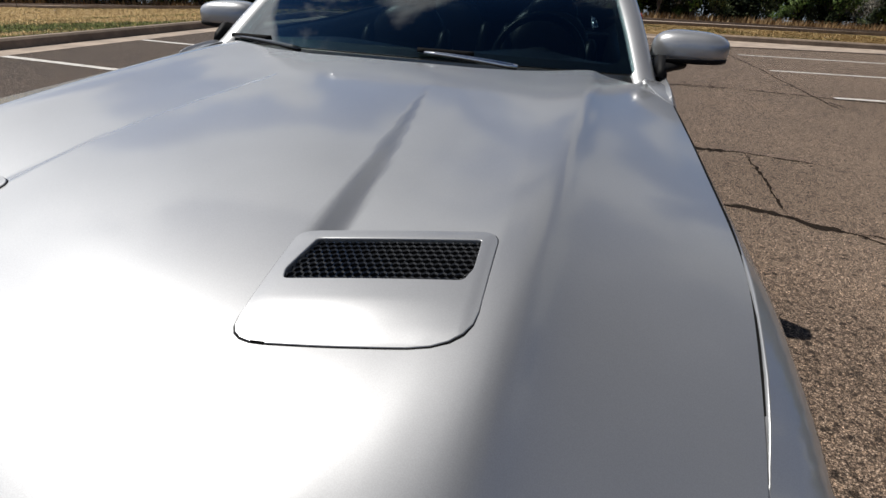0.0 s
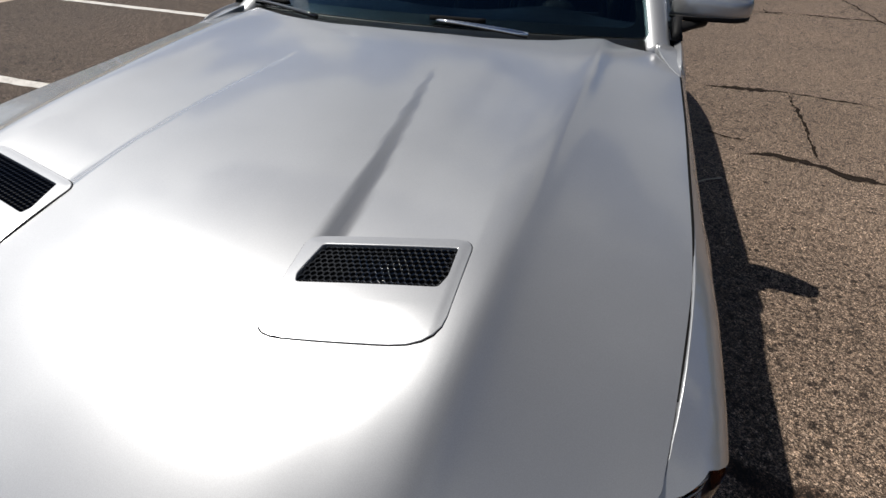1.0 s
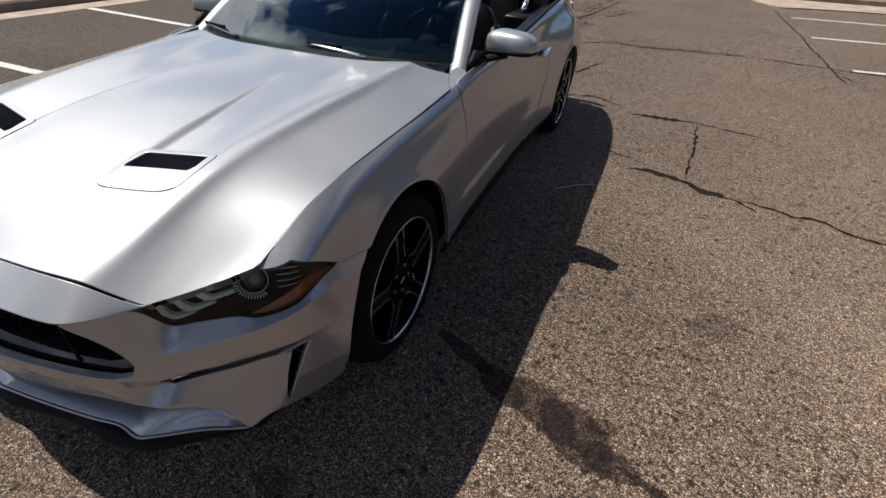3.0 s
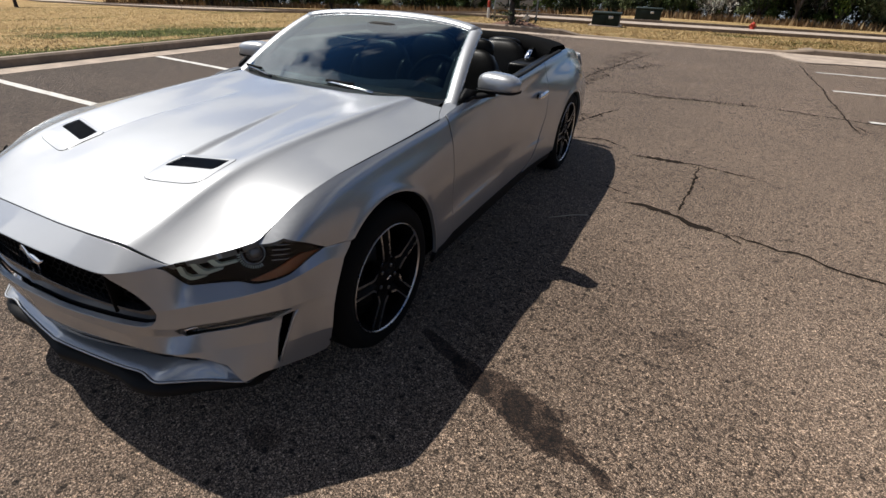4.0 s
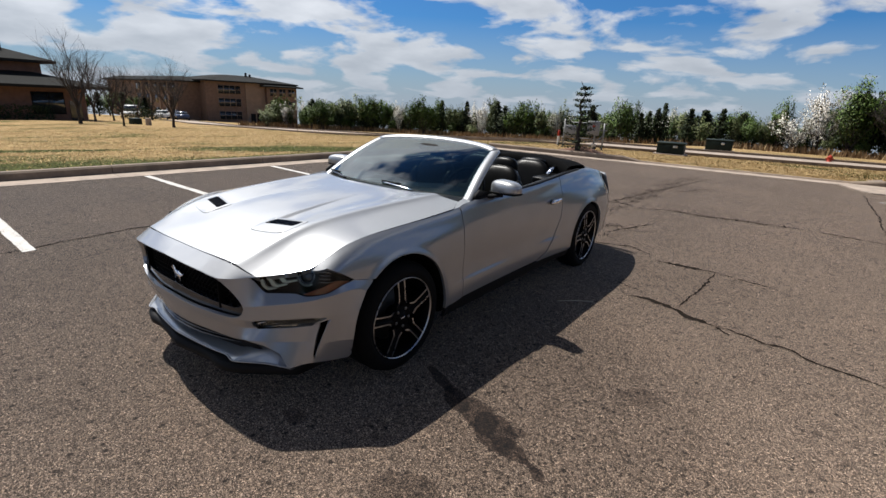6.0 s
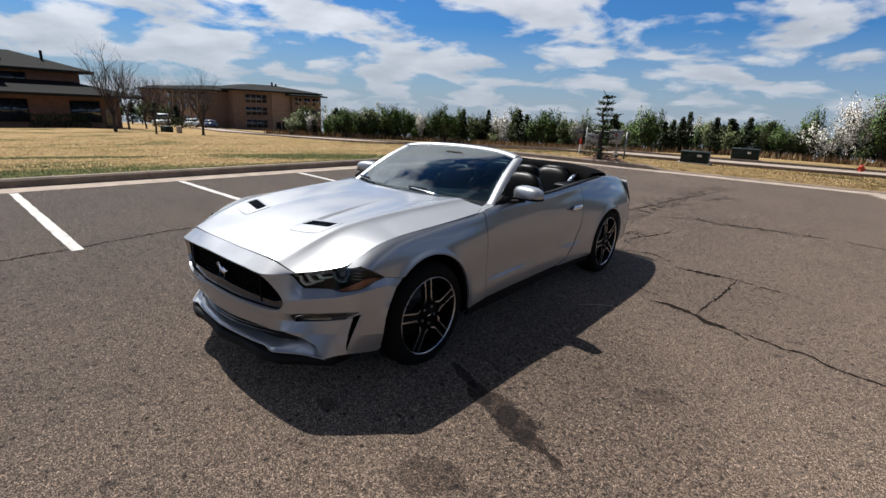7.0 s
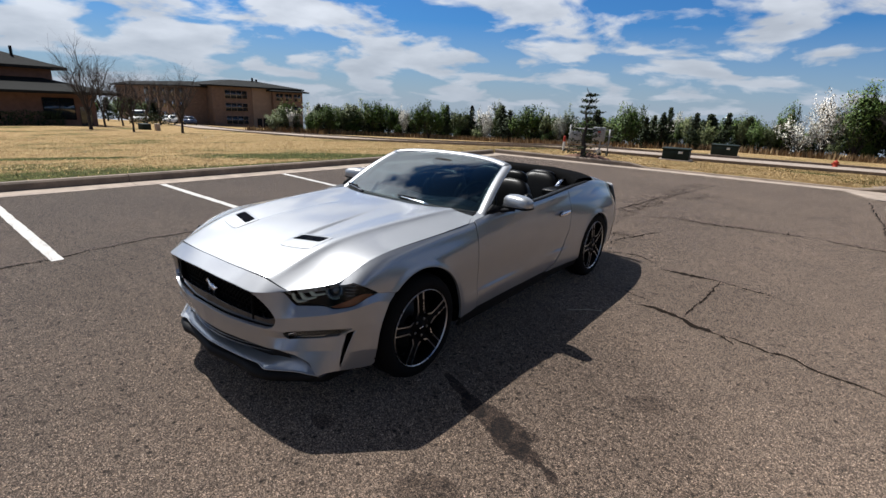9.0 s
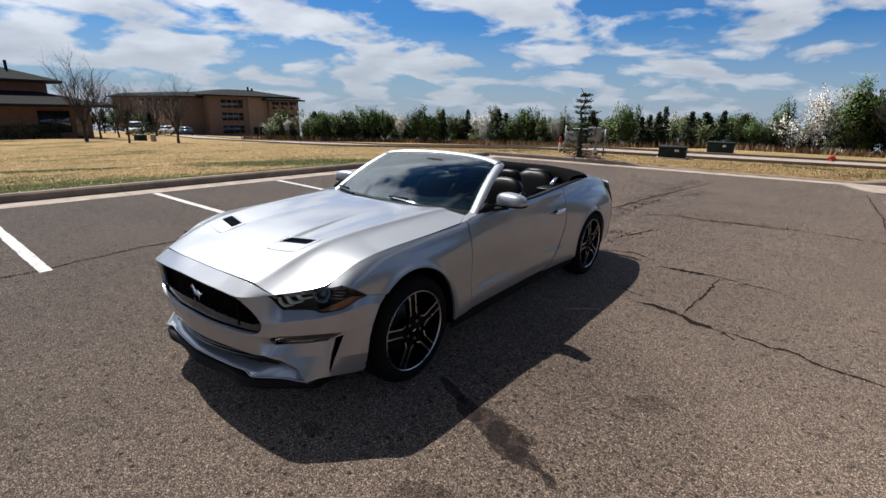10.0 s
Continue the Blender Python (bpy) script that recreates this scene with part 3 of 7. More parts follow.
ROWS = (
    (0.93, (0.852, 0.834, 0.826, 0.826, 0.826, 0.829, 0.814, 0.813, 0.80, 0.77, 0.735, 0.67)),
    (0.80, (0.864, 0.860, 0.866, 0.860, 0.850, 0.845, 0.838, 0.860, 0.873, 0.85, 0.80, 0.72)),
    (0.60, (0.866, 0.876, 0.890, 0.872, 0.862, 0.855, 0.855, 0.893, 0.922, 0.905, 0.86, 0.77)),
    (0.42, (0.862, 0.878, 0.893, 0.872, 0.860, 0.854, 0.858, 0.902, 0.928, 0.915, 0.87, 0.78)),
    (0.25, (0.855, 0.875, 0.888, 0.878, 0.866, 0.856, 0.862, 0.903, 0.924, 0.905, 0.86, 0.77)),
    (0.12, (0.815, 0.868, 0.882, 0.882, 0.862, 0.852, 0.858, 0.898, 0.914, 0.895, 0.85, 0.76)),
    (0.0, (0.80, 0.85, 0.86, 0.85, 0.845, 0.845, 0.845, 0.86, 0.875, 0.86, 0.82, 0.73)),
)
LEVELS = [(q, Curve(*zip(STATIONS, xs))) for q, xs in ROWS]
ZB = 0.2


def blurred(a, sigma, axis):
    """Gaussian blur of a grid along one axis, with the edges carried on in line."""
    n = max(1, int(math.ceil(3 * sigma)))
    k = np.exp(-0.5 * (np.arange(-n, n + 1) / sigma) ** 2)
    k /= k.sum()
    pad = [(0, 0), (0, 0)]
    pad[axis] = (n, n)
    p = np.pad(a, pad, mode="reflect", reflect_type="odd")
    return np.apply_along_axis(lambda r: np.convolve(r, k, "valid"), axis, p)


class Field:
    """A smooth surface kept on a grid and read with cubic weights."""

    def __init__(self, f, u0, u1, nu, v0, v1, nv, su, sv):
        self.u0, self.v0 = u0, v0
        self.du, self.dv = (u1 - u0) / (nu - 1), (v1 - v0) / (nv - 1)
        uu, vv = np.meshgrid(np.linspace(u0, u1, nu), np.linspace(v0, v1, nv), indexing="ij")
        a = f(uu.ravel(), vv.ravel()).reshape(nu, nv)
        a = blurred(a, su / self.du, 0) if su else a
        self.a = blurred(a, sv / self.dv, 1) if sv else a

    def __call__(self, u, v):
        x, y = (u - self.u0) / self.du, (v - self.v0) / self.dv
        i = np.clip(np.floor(x).astype(int), 1, self.a.shape[0] - 3)
        j = np.clip(np.floor(y).astype(int), 1, self.a.shape[1] - 3)

        def weights(t):
            t = np.clip(t, -1, 2)
            return ((-t + 2 * t * t - t ** 3) / 2, (2 - 5 * t * t + 3 * t ** 3) / 2, (t + 4 * t * t - 3 * t ** 3) / 2, (t ** 3 - t * t) / 2)
        wx, wy = weights(x - i), weights(y - j)
        return sum(wx[p] * wy[q] * self.a[i - 1 + p, j - 1 + q] for p in range(4) for q in range(4))


def hermite(qs, xs, q):
    """Smooth interpolation across levels, column by column."""
    qs = np.array(qs)
    d = np.diff(xs, axis=0) / np.diff(qs)[:, None]
    m = np.zeros_like(xs)
    m[0], m[-1] = d[0], d[-1]
    m[1:-1] = np.where(d[:-1] * d[1:] > 0, 2 * d[:-1] * d[1:] / (d[:-1] + d[1:] + 1e-12), 0)
    i = np.clip(np.searchsorted(qs, q) - 1, 0, len(qs) - 2)
    c = np.arange(len(q))
    h = qs[i + 1] - qs[i]
    s = (q - qs[i]) / h
    return (1 + 2 * s) * (1 - s) ** 2 * xs[i, c] + s * (1 - s) ** 2 * h * m[i, c] + s * s * (3 - 2 * s) * xs[i + 1, c] + s * s * (s - 1) * h * m[i + 1, c]


def flank(y, q):
    xt = XT(y)
    rows = [(q0, c(y)) for q0, c in LEVELS][::-1]
    rows.append((0.985, xt + 0.015 + 0.35 * (rows[-1][1] - xt - 0.015)))
    rows.append((1.0, xt))
    return hermite([r[0] for r in rows], np.array([r[1] for r in rows]), q)


FLANK = Field(flank, -0.62, 3.62, 213, 0, 1, 101, 0.09, 0.028)


def side(sign):
    def S(y, z):
        y, z = np.asarray(y, float), np.asarray(z, float)
        q = np.clip((z - ZB) / (ZT(y) - ZB), 0, 1)
        x = FLANK(y, q)
        # the flank steps out below a crease that rises to the rear
        zc_ = 0.425 + 0.016 * (y - 0.6)
        win = step(0.40, 0.75, y) * (1 - step(1.95, 2.2, y))
        x = x + win * (0.006 * (1 - step(-0.008, 0.006, z - zc_)) - 0.003 * np.exp(-((z - zc_ - 0.06) / 0.07) ** 2))
        # rolled lip round the wheel arches
        for yc, zc, r in ((-0.02, 0.345, 0.40), (2.68, 0.34, 0.358)):
            dd = np.hypot(y - yc, z - zc) - r
            x = x + 0.007 * np.exp(-(dd / 0.024) ** 2)
        return np.stack([sign * x, y, z], -1)
    return S


ZC = Curve((-0.86, 0.795), (-0.835, 0.803), (-0.7, 0.845), (-0.55, 0.883), (-0.4, 0.911), (-0.2, 0.934), (0, 0.948), (0.3, 0.962), (0.6, 0.97), (0.9, 0.972))
ZE = Curve((-0.86, 0.67), (-0.78, 0.706), (-0.68, 0.738), (-0.59, 0.764), (-0.53, 0.794), (-0.42, 0.843), (-0.26, 0.878), (0, 0.891), (0.3, 0.904), (0.55, 0.918), (0.9, 0.93))
XE = Curve((-0.86, 0.76), (-0.62, 0.76), (-0.53, 0.768), (-0.42, 0.776), (-0.26, 0.788), (0, 0.794), (0.3, 0.799), (0.9, 0.797))
RIDGE = Curve((-0.86, 0.615), (-0.8, 0.628), (-0.62, 0.662), (-0.49, 0.672), (-0.3, 0.675), (0, 0.69), (0.23, 0.71), (0.6, 0.735))
G_REAR = Curve((0, 0), (0.22, 0.012), (0.45, 0.05), (0.62, 0.055), (0.78, 0.0), (0.88, -0.07), (0.96, -0.112), (1.0, -0.10), (1.05, 0.03), (1.12, 0.15), (1.2, 0.255), (1.6, 0.65), (2, 1))
G_FRONT = Curve((0, 0), (0.4, 0.01), (0.65, 0.032), (0.85, 0.105), (0.95, 0.175), (1.0, 0.228), (1.07, 0.325), (1.15, 0.425), (1.33, 0.635), (1.45, 0.75), (1.62, 0.89), (1.83, 1.0), (2, 1.03))
CREASE = Curve((-0.6, 0.243), (-0.25, 0.234), (0.0, 0.215), (0.25, 0.193), (0.9, 0.18))


def hood_raw(a, y):
    s = np.abs(a) / XE(y)
    w = step(-0.80, -0.42, y)
    r = RIDGE(y)
    p = np.where(s < r, s / r, 1 + (s - r) / (1 - r))
    g = (1 - w) * G_FRONT(p) + w * G_REAR(p) + np.maximum(p - 2, 0) * ((1 - w) * 0.3 + w * 0.9)
    return ZC(y) + (ZE(y) - ZC(y)) * g


HOOD = Field(hood_raw, -0.1, 0.90, 251, -0.86, 0.90, 221, 0.009, 0.075)


def hood_at(x, y):
    x, y = np.asarray(x, float), np.asarray(y, float)
    a = np.abs(x)
    z = HOOD(a, y)
    # sunken channel that runs back from each vent and dies out evenly
    k = np.clip((0.27 - y) / 0.70, 0, 1)
    d = 0.018 * k * step(-0.53, -0.40, y)
    c = CREASE(y)
    wall = 0.012 + 0.032 * k
    z = z - d * step(-0.05, 1.0, (a - c) / wall) * np.clip((0.475 - a) / (0.475 - c), 0, 1)
    return np.stack([x, y, z], -1)


# the nose: levels from the hood's edge down, each through stations from the middle to the wheel
NOSE_S = (0.0, 0.15, 0.3, 0.4, 0.5, 0.6, 0.7, 0.78, 0.86, 0.95, 1.0)
NOSE = (
    (0.00, ((0, -0.847, 0.801), (0.16, -0.846, 0.800), (0.31, -0.838, 0.797), (0.45, -0.816, 0.783), (0.603, -0.775, 0.740), (0.655, -0.714, 0.748), (0.715, -0.642, 0.759), (0.765, -0.584, 0.768), (0.832, -0.527, 0.778), (0.855, -0.389, 0.690), (0.880, -0.269, 0.665))),
    (0.20, ((0, -0.937, 0.757), (0.18, -0.931, 0.750), (0.336, -0.918, 0.742), (0.462, -0.893, 0.728), (0.570, -0.802, 0.731), (0.626, -0.734, 0.652), (0.721, -0.656, 0.654), (0.775, -0.618, 0.642), (0.832, -0.540, 0.651), (0.856, -0.396, 0.684), (0.882, -0.282, 0.650))),
    (0.45, ((0, -0.925, 0.640), (0.18, -0.920, 0.635), (0.33, -0.912, 0.630), (0.46, -0.885, 0.615), (0.578, -0.828, 0.594), (0.655, -0.762, 0.604), (0.735, -0.688, 0.614), (0.790, -0.632, 0.625), (0.846, -0.540, 0.640), (0.872, -0.400, 0.648), (0.886, -0.324, 0.622))),
    (0.58, ((0, -0.941, 0.538), (0.154, -0.930, 0.527), (0.295, -0.909, 0.520), (0.440, -0.879, 0.520), (0.586, -0.822, 0.522), (0.655, -0.762, 0.526), (0.730, -0.690, 0.530), (0.790, -0.625, 0.535), (0.842, -0.545, 0.536), (0.880, -0.430, 0.530), (0.896, -0.388, 0.530))),
    (0.66, ((0, -0.936, 0.500), (0.154, -0.925, 0.490), (0.295, -0.904, 0.483), (0.440, -0.872, 0.475), (0.560, -0.792, 0.462), (0.620, -0.732, 0.467), (0.692, -0.663, 0.470), (0.754, -0.604, 0.476), (0.826, -0.556, 0.488), (0.880, -0.440, 0.480), (0.897, -0.412, 0.470))),
    (0.80, ((0, -0.922, 0.411), (0.16, -0.900, 0.396), (0.31, -0.877, 0.397), (0.445, -0.848, 0.394), (0.560, -0.828, 0.410), (0.636, -0.747, 0.395), (0.698, -0.674, 0.390), (0.750, -0.613, 0.385), (0.806, -0.580, 0.385), (0.872, -0.455, 0.380), (0.890, -0.424, 0.375))),
    (1.00, ((0, -0.885, 0.262), (0.16, -0.875, 0.262), (0.31, -0.860, 0.262), (0.44, -0.835, 0.262), (0.555, -0.805, 0.262), (0.668, -0.772, 0.262), (0.722, -0.712, 0.262), (0.750, -0.646, 0.268), (0.782, -0.596, 0.270), (0.835, -0.478, 0.262), (0.855, -0.412, 0.256))),
)
NOSE_T = [t for t, _ in NOSE]
NOSE_C = [[Curve(*[(s, p[k]) for s, p in zip(NOSE_S, row)]) for k in range(3)] for _, row in NOSE]


def nose(s, t):
    s, t = np.asarray(s, float), np.asarray(t, float)
    a = np.clip(np.abs(s), 0, 1)
    cols = []
    for k in range(3):
        v = np.array([c[k](a) for c in NOSE_C])
        # flat between the levels, which stay as creases
        q = np.clip(t, 0, 1)
        i = np.clip(np.searchsorted(NOSE_T, q, side="right") - 1, 0, len(NOSE_T) - 2)
        f = (q - np.array(NOSE_T)[i]) / np.diff(NOSE_T)[i]
        c = np.arange(len(a))
        cols.append(v[i, c] * (1 - f) + v[i + 1, c] * f)
    cols[0] = cols[0] * np.sign(s + 1e-12)
    return np.stack(cols, -1)


_s, _t = np.meshgrid(np.linspace(0, 1, 241), np.linspace(0, 1, 161))
_grid = nose(_s.ravel(), _t.ravel())


def on_nose(pts):
    """Nose coordinates of points given by x and z, by search and one correction."""
    out = []
    for x, z in pts:
        i = np.argmin((_grid[:, 0] - x) ** 2 + (_grid[:, 2] - z) ** 2)
        s, t = _s.ravel()[i], _t.ravel()[i]
        for _ in range(4):
            p = nose(np.array([s, s + 1e-3, s]), np.array([t, t, t + 1e-3]))
            J = np.array([[p[1, 0] - p[0, 0], p[2, 0] - p[0, 0]], [p[1, 2] - p[0, 2], p[2, 2] - p[0, 2]]]) / 1e-3
            try:
                d = np.linalg.solve(J + np.eye(2) * 1e-9, np.array([x - p[0, 0], z - p[0, 2]]))
            except np.linalg.LinAlgError:
                break
            s, t = float(np.clip(s + np.clip(d[0], -0.02, 0.02), 0, 1)), float(np.clip(t + np.clip(d[1], -0.02, 0.02), 0, 1))
        out.append((s, t))
    return np.array(out)


def mirrored(poly):
    p = np.array(poly, float)
    p[:, 0] *= -1
    return p[::-1]


CAR = empty("convertible_car", pose(-0.012, 0, 0, 0, 0, -1.1))
tagged(CAR, "silver metallic two-door convertible with its black soft top folded down", "car")


def build_hood():
    xs = np.linspace(0, 0.60, 14)
    front_y = Curve((0, -0.843), (0.16, -0.842), (0.31, -0.834), (0.45, -0.812), (0.60, -0.772))
    half = [(x, float(front_y(x))) for x in xs]
    half += [(0.652, -0.710), (0.712, -0.638), (0.752, -0.588)]
    for y in np.linspace(-0.57, 0.53, 24):
        half.append((float(XE(y)) - 0.004, y))
    half += [(0.77, 0.575), (0.748, 0.625), (0.733, 0.668), (0.70, 0.655), (0.6, 0.617), (0.45, 0.57), (0.25, 0.535), (0, 0.525)]
    outline = half + [(-x, y) for x, y in half[1:-1]][::-1]
    vent = rounded([(0.246, -0.424), (0.459, -0.378), (0.461, -0.522), (0.253, -0.566)], [0.012, 0.02, 0.03, 0.03])
    sheet("hood", hood_at, outline, SILVER, CAR, holes=[vent, mirrored(vent)], size=0.0105, flange=0.03)
    # dark strips laid in the gaps beside the hood, in place of shade
    for sg in (1, -1):
        path = []
        for y in np.linspace(-0.47, 0.53, 60):
            p = hood_at(np.array([float(XE(y)) - 0.001]), np.array([y]))[0]
            path.append((sg * p[0], y, p[2] - 0.0035))
        part("hood_gap_shade", sweep(path, ring(0.0034, 8)), LINER, CAR)
    # filler panels between the hood's rear corners and the windshield posts
    for sg in (1, -1):
        corner = [(0.797, 0.535), (0.772, 0.580), (0.752, 0.63), (0.738, 0.675), (0.735, 0.74), (0.78, 0.74), (0.797, 0.70)]
        sheet("cowl_corner", lambda u, v: hood_at(u, v) + np.stack([0 * u, 0 * u, 0.012 * step(0.55, 0.72, v)], -1), corner if sg > 0 else mirrored(corner), SILVER, CAR, size=0.02, flange=0.02)


def build_vent(sg):
    """A hood vent: a painted bezel with a raised front plate and a sunken honeycomb behind it."""
    q = np.array([(0.230, -0.414), (0.474, -0.362), (0.476, -0.542), (0.239, -0.588)])

    def flat(u, v):
        a = (1 - u)[:, None] * q[3] + u[:, None] * q[2]
        b = (1 - u)[:, None] * q[0] + u[:, None] * q[1]
        return (1 - v)[:, None] * a + v[:, None] * b

    zq = [float(hood_at(np.array([x]), np.array([y]))[0, 2]) for x, y in q]

    def S(u, v):
        xy = flat(u, v)
        rim = np.minimum(np.minimum(u, 1 - u) * 1.4, np.minimum(v, 1 - v))
        z = (1 - v) * ((1 - u) * zq[3] + u * zq[2]) + v * ((1 - u) * zq[0] + u * zq[1])
        # slightly domed between its corners
        z = z + 0.0022 + 0.0022 * (4 * u * (1 - u)) * (1 - 0.6 * v) + 0.003 * (4 * v * (1 - v))
        # its front edge lies flush with the hood
        near = 1 - step(0.02, 0.34, v)
        z = z * (1 - near) + near * (hood_at(xy[:, 0], xy[:, 1])[:, 2] + 0.0027) + 0.001 * step(0.0, 0.1, rim)
        return np.stack([sg * xy[:, 0], xy[:, 1], z], -1)
    edge = rounded([(0.006, 0.01), (0.994, 0.01), (0.994, 0.99), (0.006, 0.99)], [0.17, 0.24, 0.12, 0.1])
    hole = rounded([(0.088, 0.477), (0.895, 0.483), (0.928, 0.60), (0.925, 0.895), (0.12, 0.90), (0.066, 0.57)], 0.03)
    if sg < 0:
        edge, hole = edge[::-1], hole[::-1]

    def Sx(u, v):
        return S(u / 0.24, v / 0.176)
    k = np.array((0.24, 0.176))
    bez = sheet("vent_bezel", Sx, edge * k, SILVER, CAR, holes=[hole * k], size=0.009, flange=0.020, label="silver hood vent with a black honeycomb grille")
    # dark ring that draws the shadow line in the gap between bezel and hood
    ring = 0.5 + (edge - 0.5) * np.array((1.012, 1.014))
    sheet("vent_gap_shade", lambda u, v: Sx(u, v) - np.array((0, 0, 0.0016)), ring * k, LINER, bez, holes=[(0.5 + (edge - 0.5) * 0.99) * k], size=0.009, flange=0.012)
    sheet("vent_backing", lambda u, v: Sx(u, v) - np.array((0, 0, 0.028)), edge * k * 0.9 + k * 0.05, LINER, bez, size=0.03, flange=0)
    # honeycomb
    bm = bmesh.new()
    r = 0.0052
    cs = []
    for j in range(18):
        for i in range(50):
            x = (i + 0.5 * (j % 2)) * r * 1.78
            y = 0.074 + j * r * 1.52
            if x < 0.24 and y < 0.172:
                cs.append((x, y))
    c = np.array(cs)
    c = c[inside(hole * k, c)]
    for x, y in c:
        ang = [math.pi / 6 + i * math.pi / 3 for i in range(6)]
        o = np.array([(x + r * 1.04 * math.cos(t), y + r * 1.04 * math.sin(t)) for t in ang])
        n = np.array([(x + r * 0.80 * math.cos(t), y + r * 0.80 * math.sin(t)) for t in ang])
        po, pn = Sx(o[:, 0], o[:, 1]), Sx(n[:, 0], n[:, 1])
        vo = [bm.verts.new(p - np.array((0, 0, 0.005))) for p in po]
        vn = [bm.verts.new(p - np.array((0, 0, 0.0065))) for p in pn]
        vd = [bm.verts.new(p - np.array((0, 0, 0.022))) for p in pn]
        for i in range(6):
            bm.faces.new((vo[i], vo[(i + 1) % 6], vn[(i + 1) % 6], vn[i]))
            bm.faces.new((vn[i], vn[(i + 1) % 6], vd[(i + 1) % 6], vd[i]))
    bmesh.ops.recalc_face_normals(bm, faces=bm.faces[:])
    part("honeycomb_grille", bm, BLACK_GLOSS, bez, "black plastic honeycomb", smooth=False)


def arch(yc, zc, r, a0, a1, n=26):
    """Points on a wheel arch, by degrees from straight back, turning over the top."""
    return [(yc + r * math.cos(radians(a)), zc + r * math.sin(radians(a))) for a in np.linspace(a0, a1, n)]


def build_flanks():
    for sg in (1, -1):
        S = side(sg)

        def topline(y0, y1, n):
            return [(y, float(ZT(y)) - 0.0015) for y in np.linspace(y0, y1, n)]

        def put(name, poly, mat=SILVER, size=0.02, flange=0.02, **kw):
            return sheet(name, S, poly, mat, CAR, size=size, flange=flange, **kw)
        # front fender: over the arch, from the lamp to the door
        f = topline(-0.578, 0.58, 60) + [(0.582, 0.8), (0.584, 0.5), (0.584, 0.30), (0.50, 0.29), (0.377, 0.29)]
        f += arch(-0.02, 0.345, 0.40, -8, 126) + [(-0.272, 0.668), (-0.388, 0.693), (-0.466, 0.744), (-0.525, 0.776), (-0.56, 0.766)]
        put("front_fender", f, size=0.011)
        d = topline(0.592, 2.12, 40) + [(2.125, 0.8), (2.09, 0.62), (2.0, 0.47), (1.86, 0.335), (1.70, 0.298), (1.2, 0.298), (0.592, 0.303)]
        door = put("door", d)
        qd = topline(2.13, 3.60, 40) + [(3.60, 0.30), (3.03, 0.28)] + arch(2.68, 0.34, 0.358, -8, 188) + [(2.28, 0.275), (1.72, 0.285), (1.875, 0.325), (2.012, 0.46), (2.10, 0.615), (2.133, 0.8)]
        put("quarter_panel", qd)
        rk = [(0.38, 0.282), (0.58, 0.292), (1.2, 0.290), (1.70, 0.278), (2.31, 0.265), (2.32, 0.215), (0.39, 0.215)]
        put("rocker_panel", rk, BLACK, size=0.03)
        # pull handle chromed for its highlight; a dark lump paints the cup's shade
        y, z = 1.97, 0.785
        p = S(np.array([y]), np.array([z]))[0]
        part("door_handle", blob(0.016, 0.105, 0.019, 2.6, 20, Matrix.Translation((p[0] + sg * 0.026, y, z + 0.003)) @ Matrix.Rotation(radians(2), 4, "X")), CHROME, door, "bright pull handle")
        part("handle_cup_shade", blob(0.005, 0.05, 0.024, 2.2, 18, Matrix.Translation((p[0] + sg * 0.001, y - 0.03, z - 0.002))), BLACK_GLOSS, door)
        # belt moulding along the top of the door and quarter
        path = [(sg * (float(XT(y)) - 0.006), y, float(ZT(y)) + 0.002) for y in np.linspace(0.80, 2.62, 30)]
        part("belt_moulding", sweep(path, [(-0.012, -0.006), (0.012, -0.006), (0.010, 0.006), (-0.010, 0.008)]), BLACK, CAR)
        # door trim seen over the sill
        trim = bmesh.new()
        rows = []
        for y in np.linspace(0.78, 2.55, 24):
            x0, z0 = float(XT(y)) - 0.014, float(ZT(y)) + 0.004
            rows.append([trim.verts.new((sg * (x0 - a), y, z0 - b)) for a, b in ((0, 0), (0.03, 0.004), (0.065, -0.004 + 0.02), (0.10, 0.06), (0.11, 0.16), (0.10, 0.34), (0.09, 0.6))])
        for r0, r1 in zip(rows, rows[1:]):
            for i in range(6):
                trim.faces.new((r0[i], r0[i + 1], r1[i + 1], r1[i]))
        bmesh.ops.recalc_face_normals(trim, faces=trim.faces[:])
        part("door_trim", trim, LEATHER, CAR, "black leather-look door lining")
        # wheel housings
        for yc, zc, r in ((-0.02, 0.345, 0.401), (2.68, 0.34, 0.359)):
            bm = bmesh.new()
            rows = []
            for a in np.linspace(3, 186, 32):
                c, s = math.cos(radians(a)), math.sin(radians(a))
                rows.append([bm.verts.new((sg * x, yc + c * (r + k), max(0.14, zc + s * (r + k)))) for x, k in ((0.872, 0.004), (0.84, 0.012), (0.62, 0.012), (0.52, 0.0), (0.50, -0.2))])
            for r0, r1 in zip(rows, rows[1:]):
                for i in range(4):
                    bm.faces.new((r0[i], r0[i + 1], r1[i + 1], r1[i]))
            bmesh.ops.recalc_face_normals(bm, faces=bm.faces[:])
            part("wheel_housing", bm, LINER, CAR)


GRILLE_SIDE = [(0.466, 0.722), (0.476, 0.708), (0.512, 0.668), (0.545, 0.624), (0.562, 0.598), (0.566, 0.580), (0.556, 0.552), (0.540, 0.534), (0.515, 0.524)]
INTAKE = [(0.0, 0.405), (0.16, 0.392), (0.31, 0.393), (0.445, 0.390), (0.52, 0.388), (0.57, 0.350), (0.60, 0.318), (0.45, 0.300), (0.30, 0.30), (0.0, 0.305)]
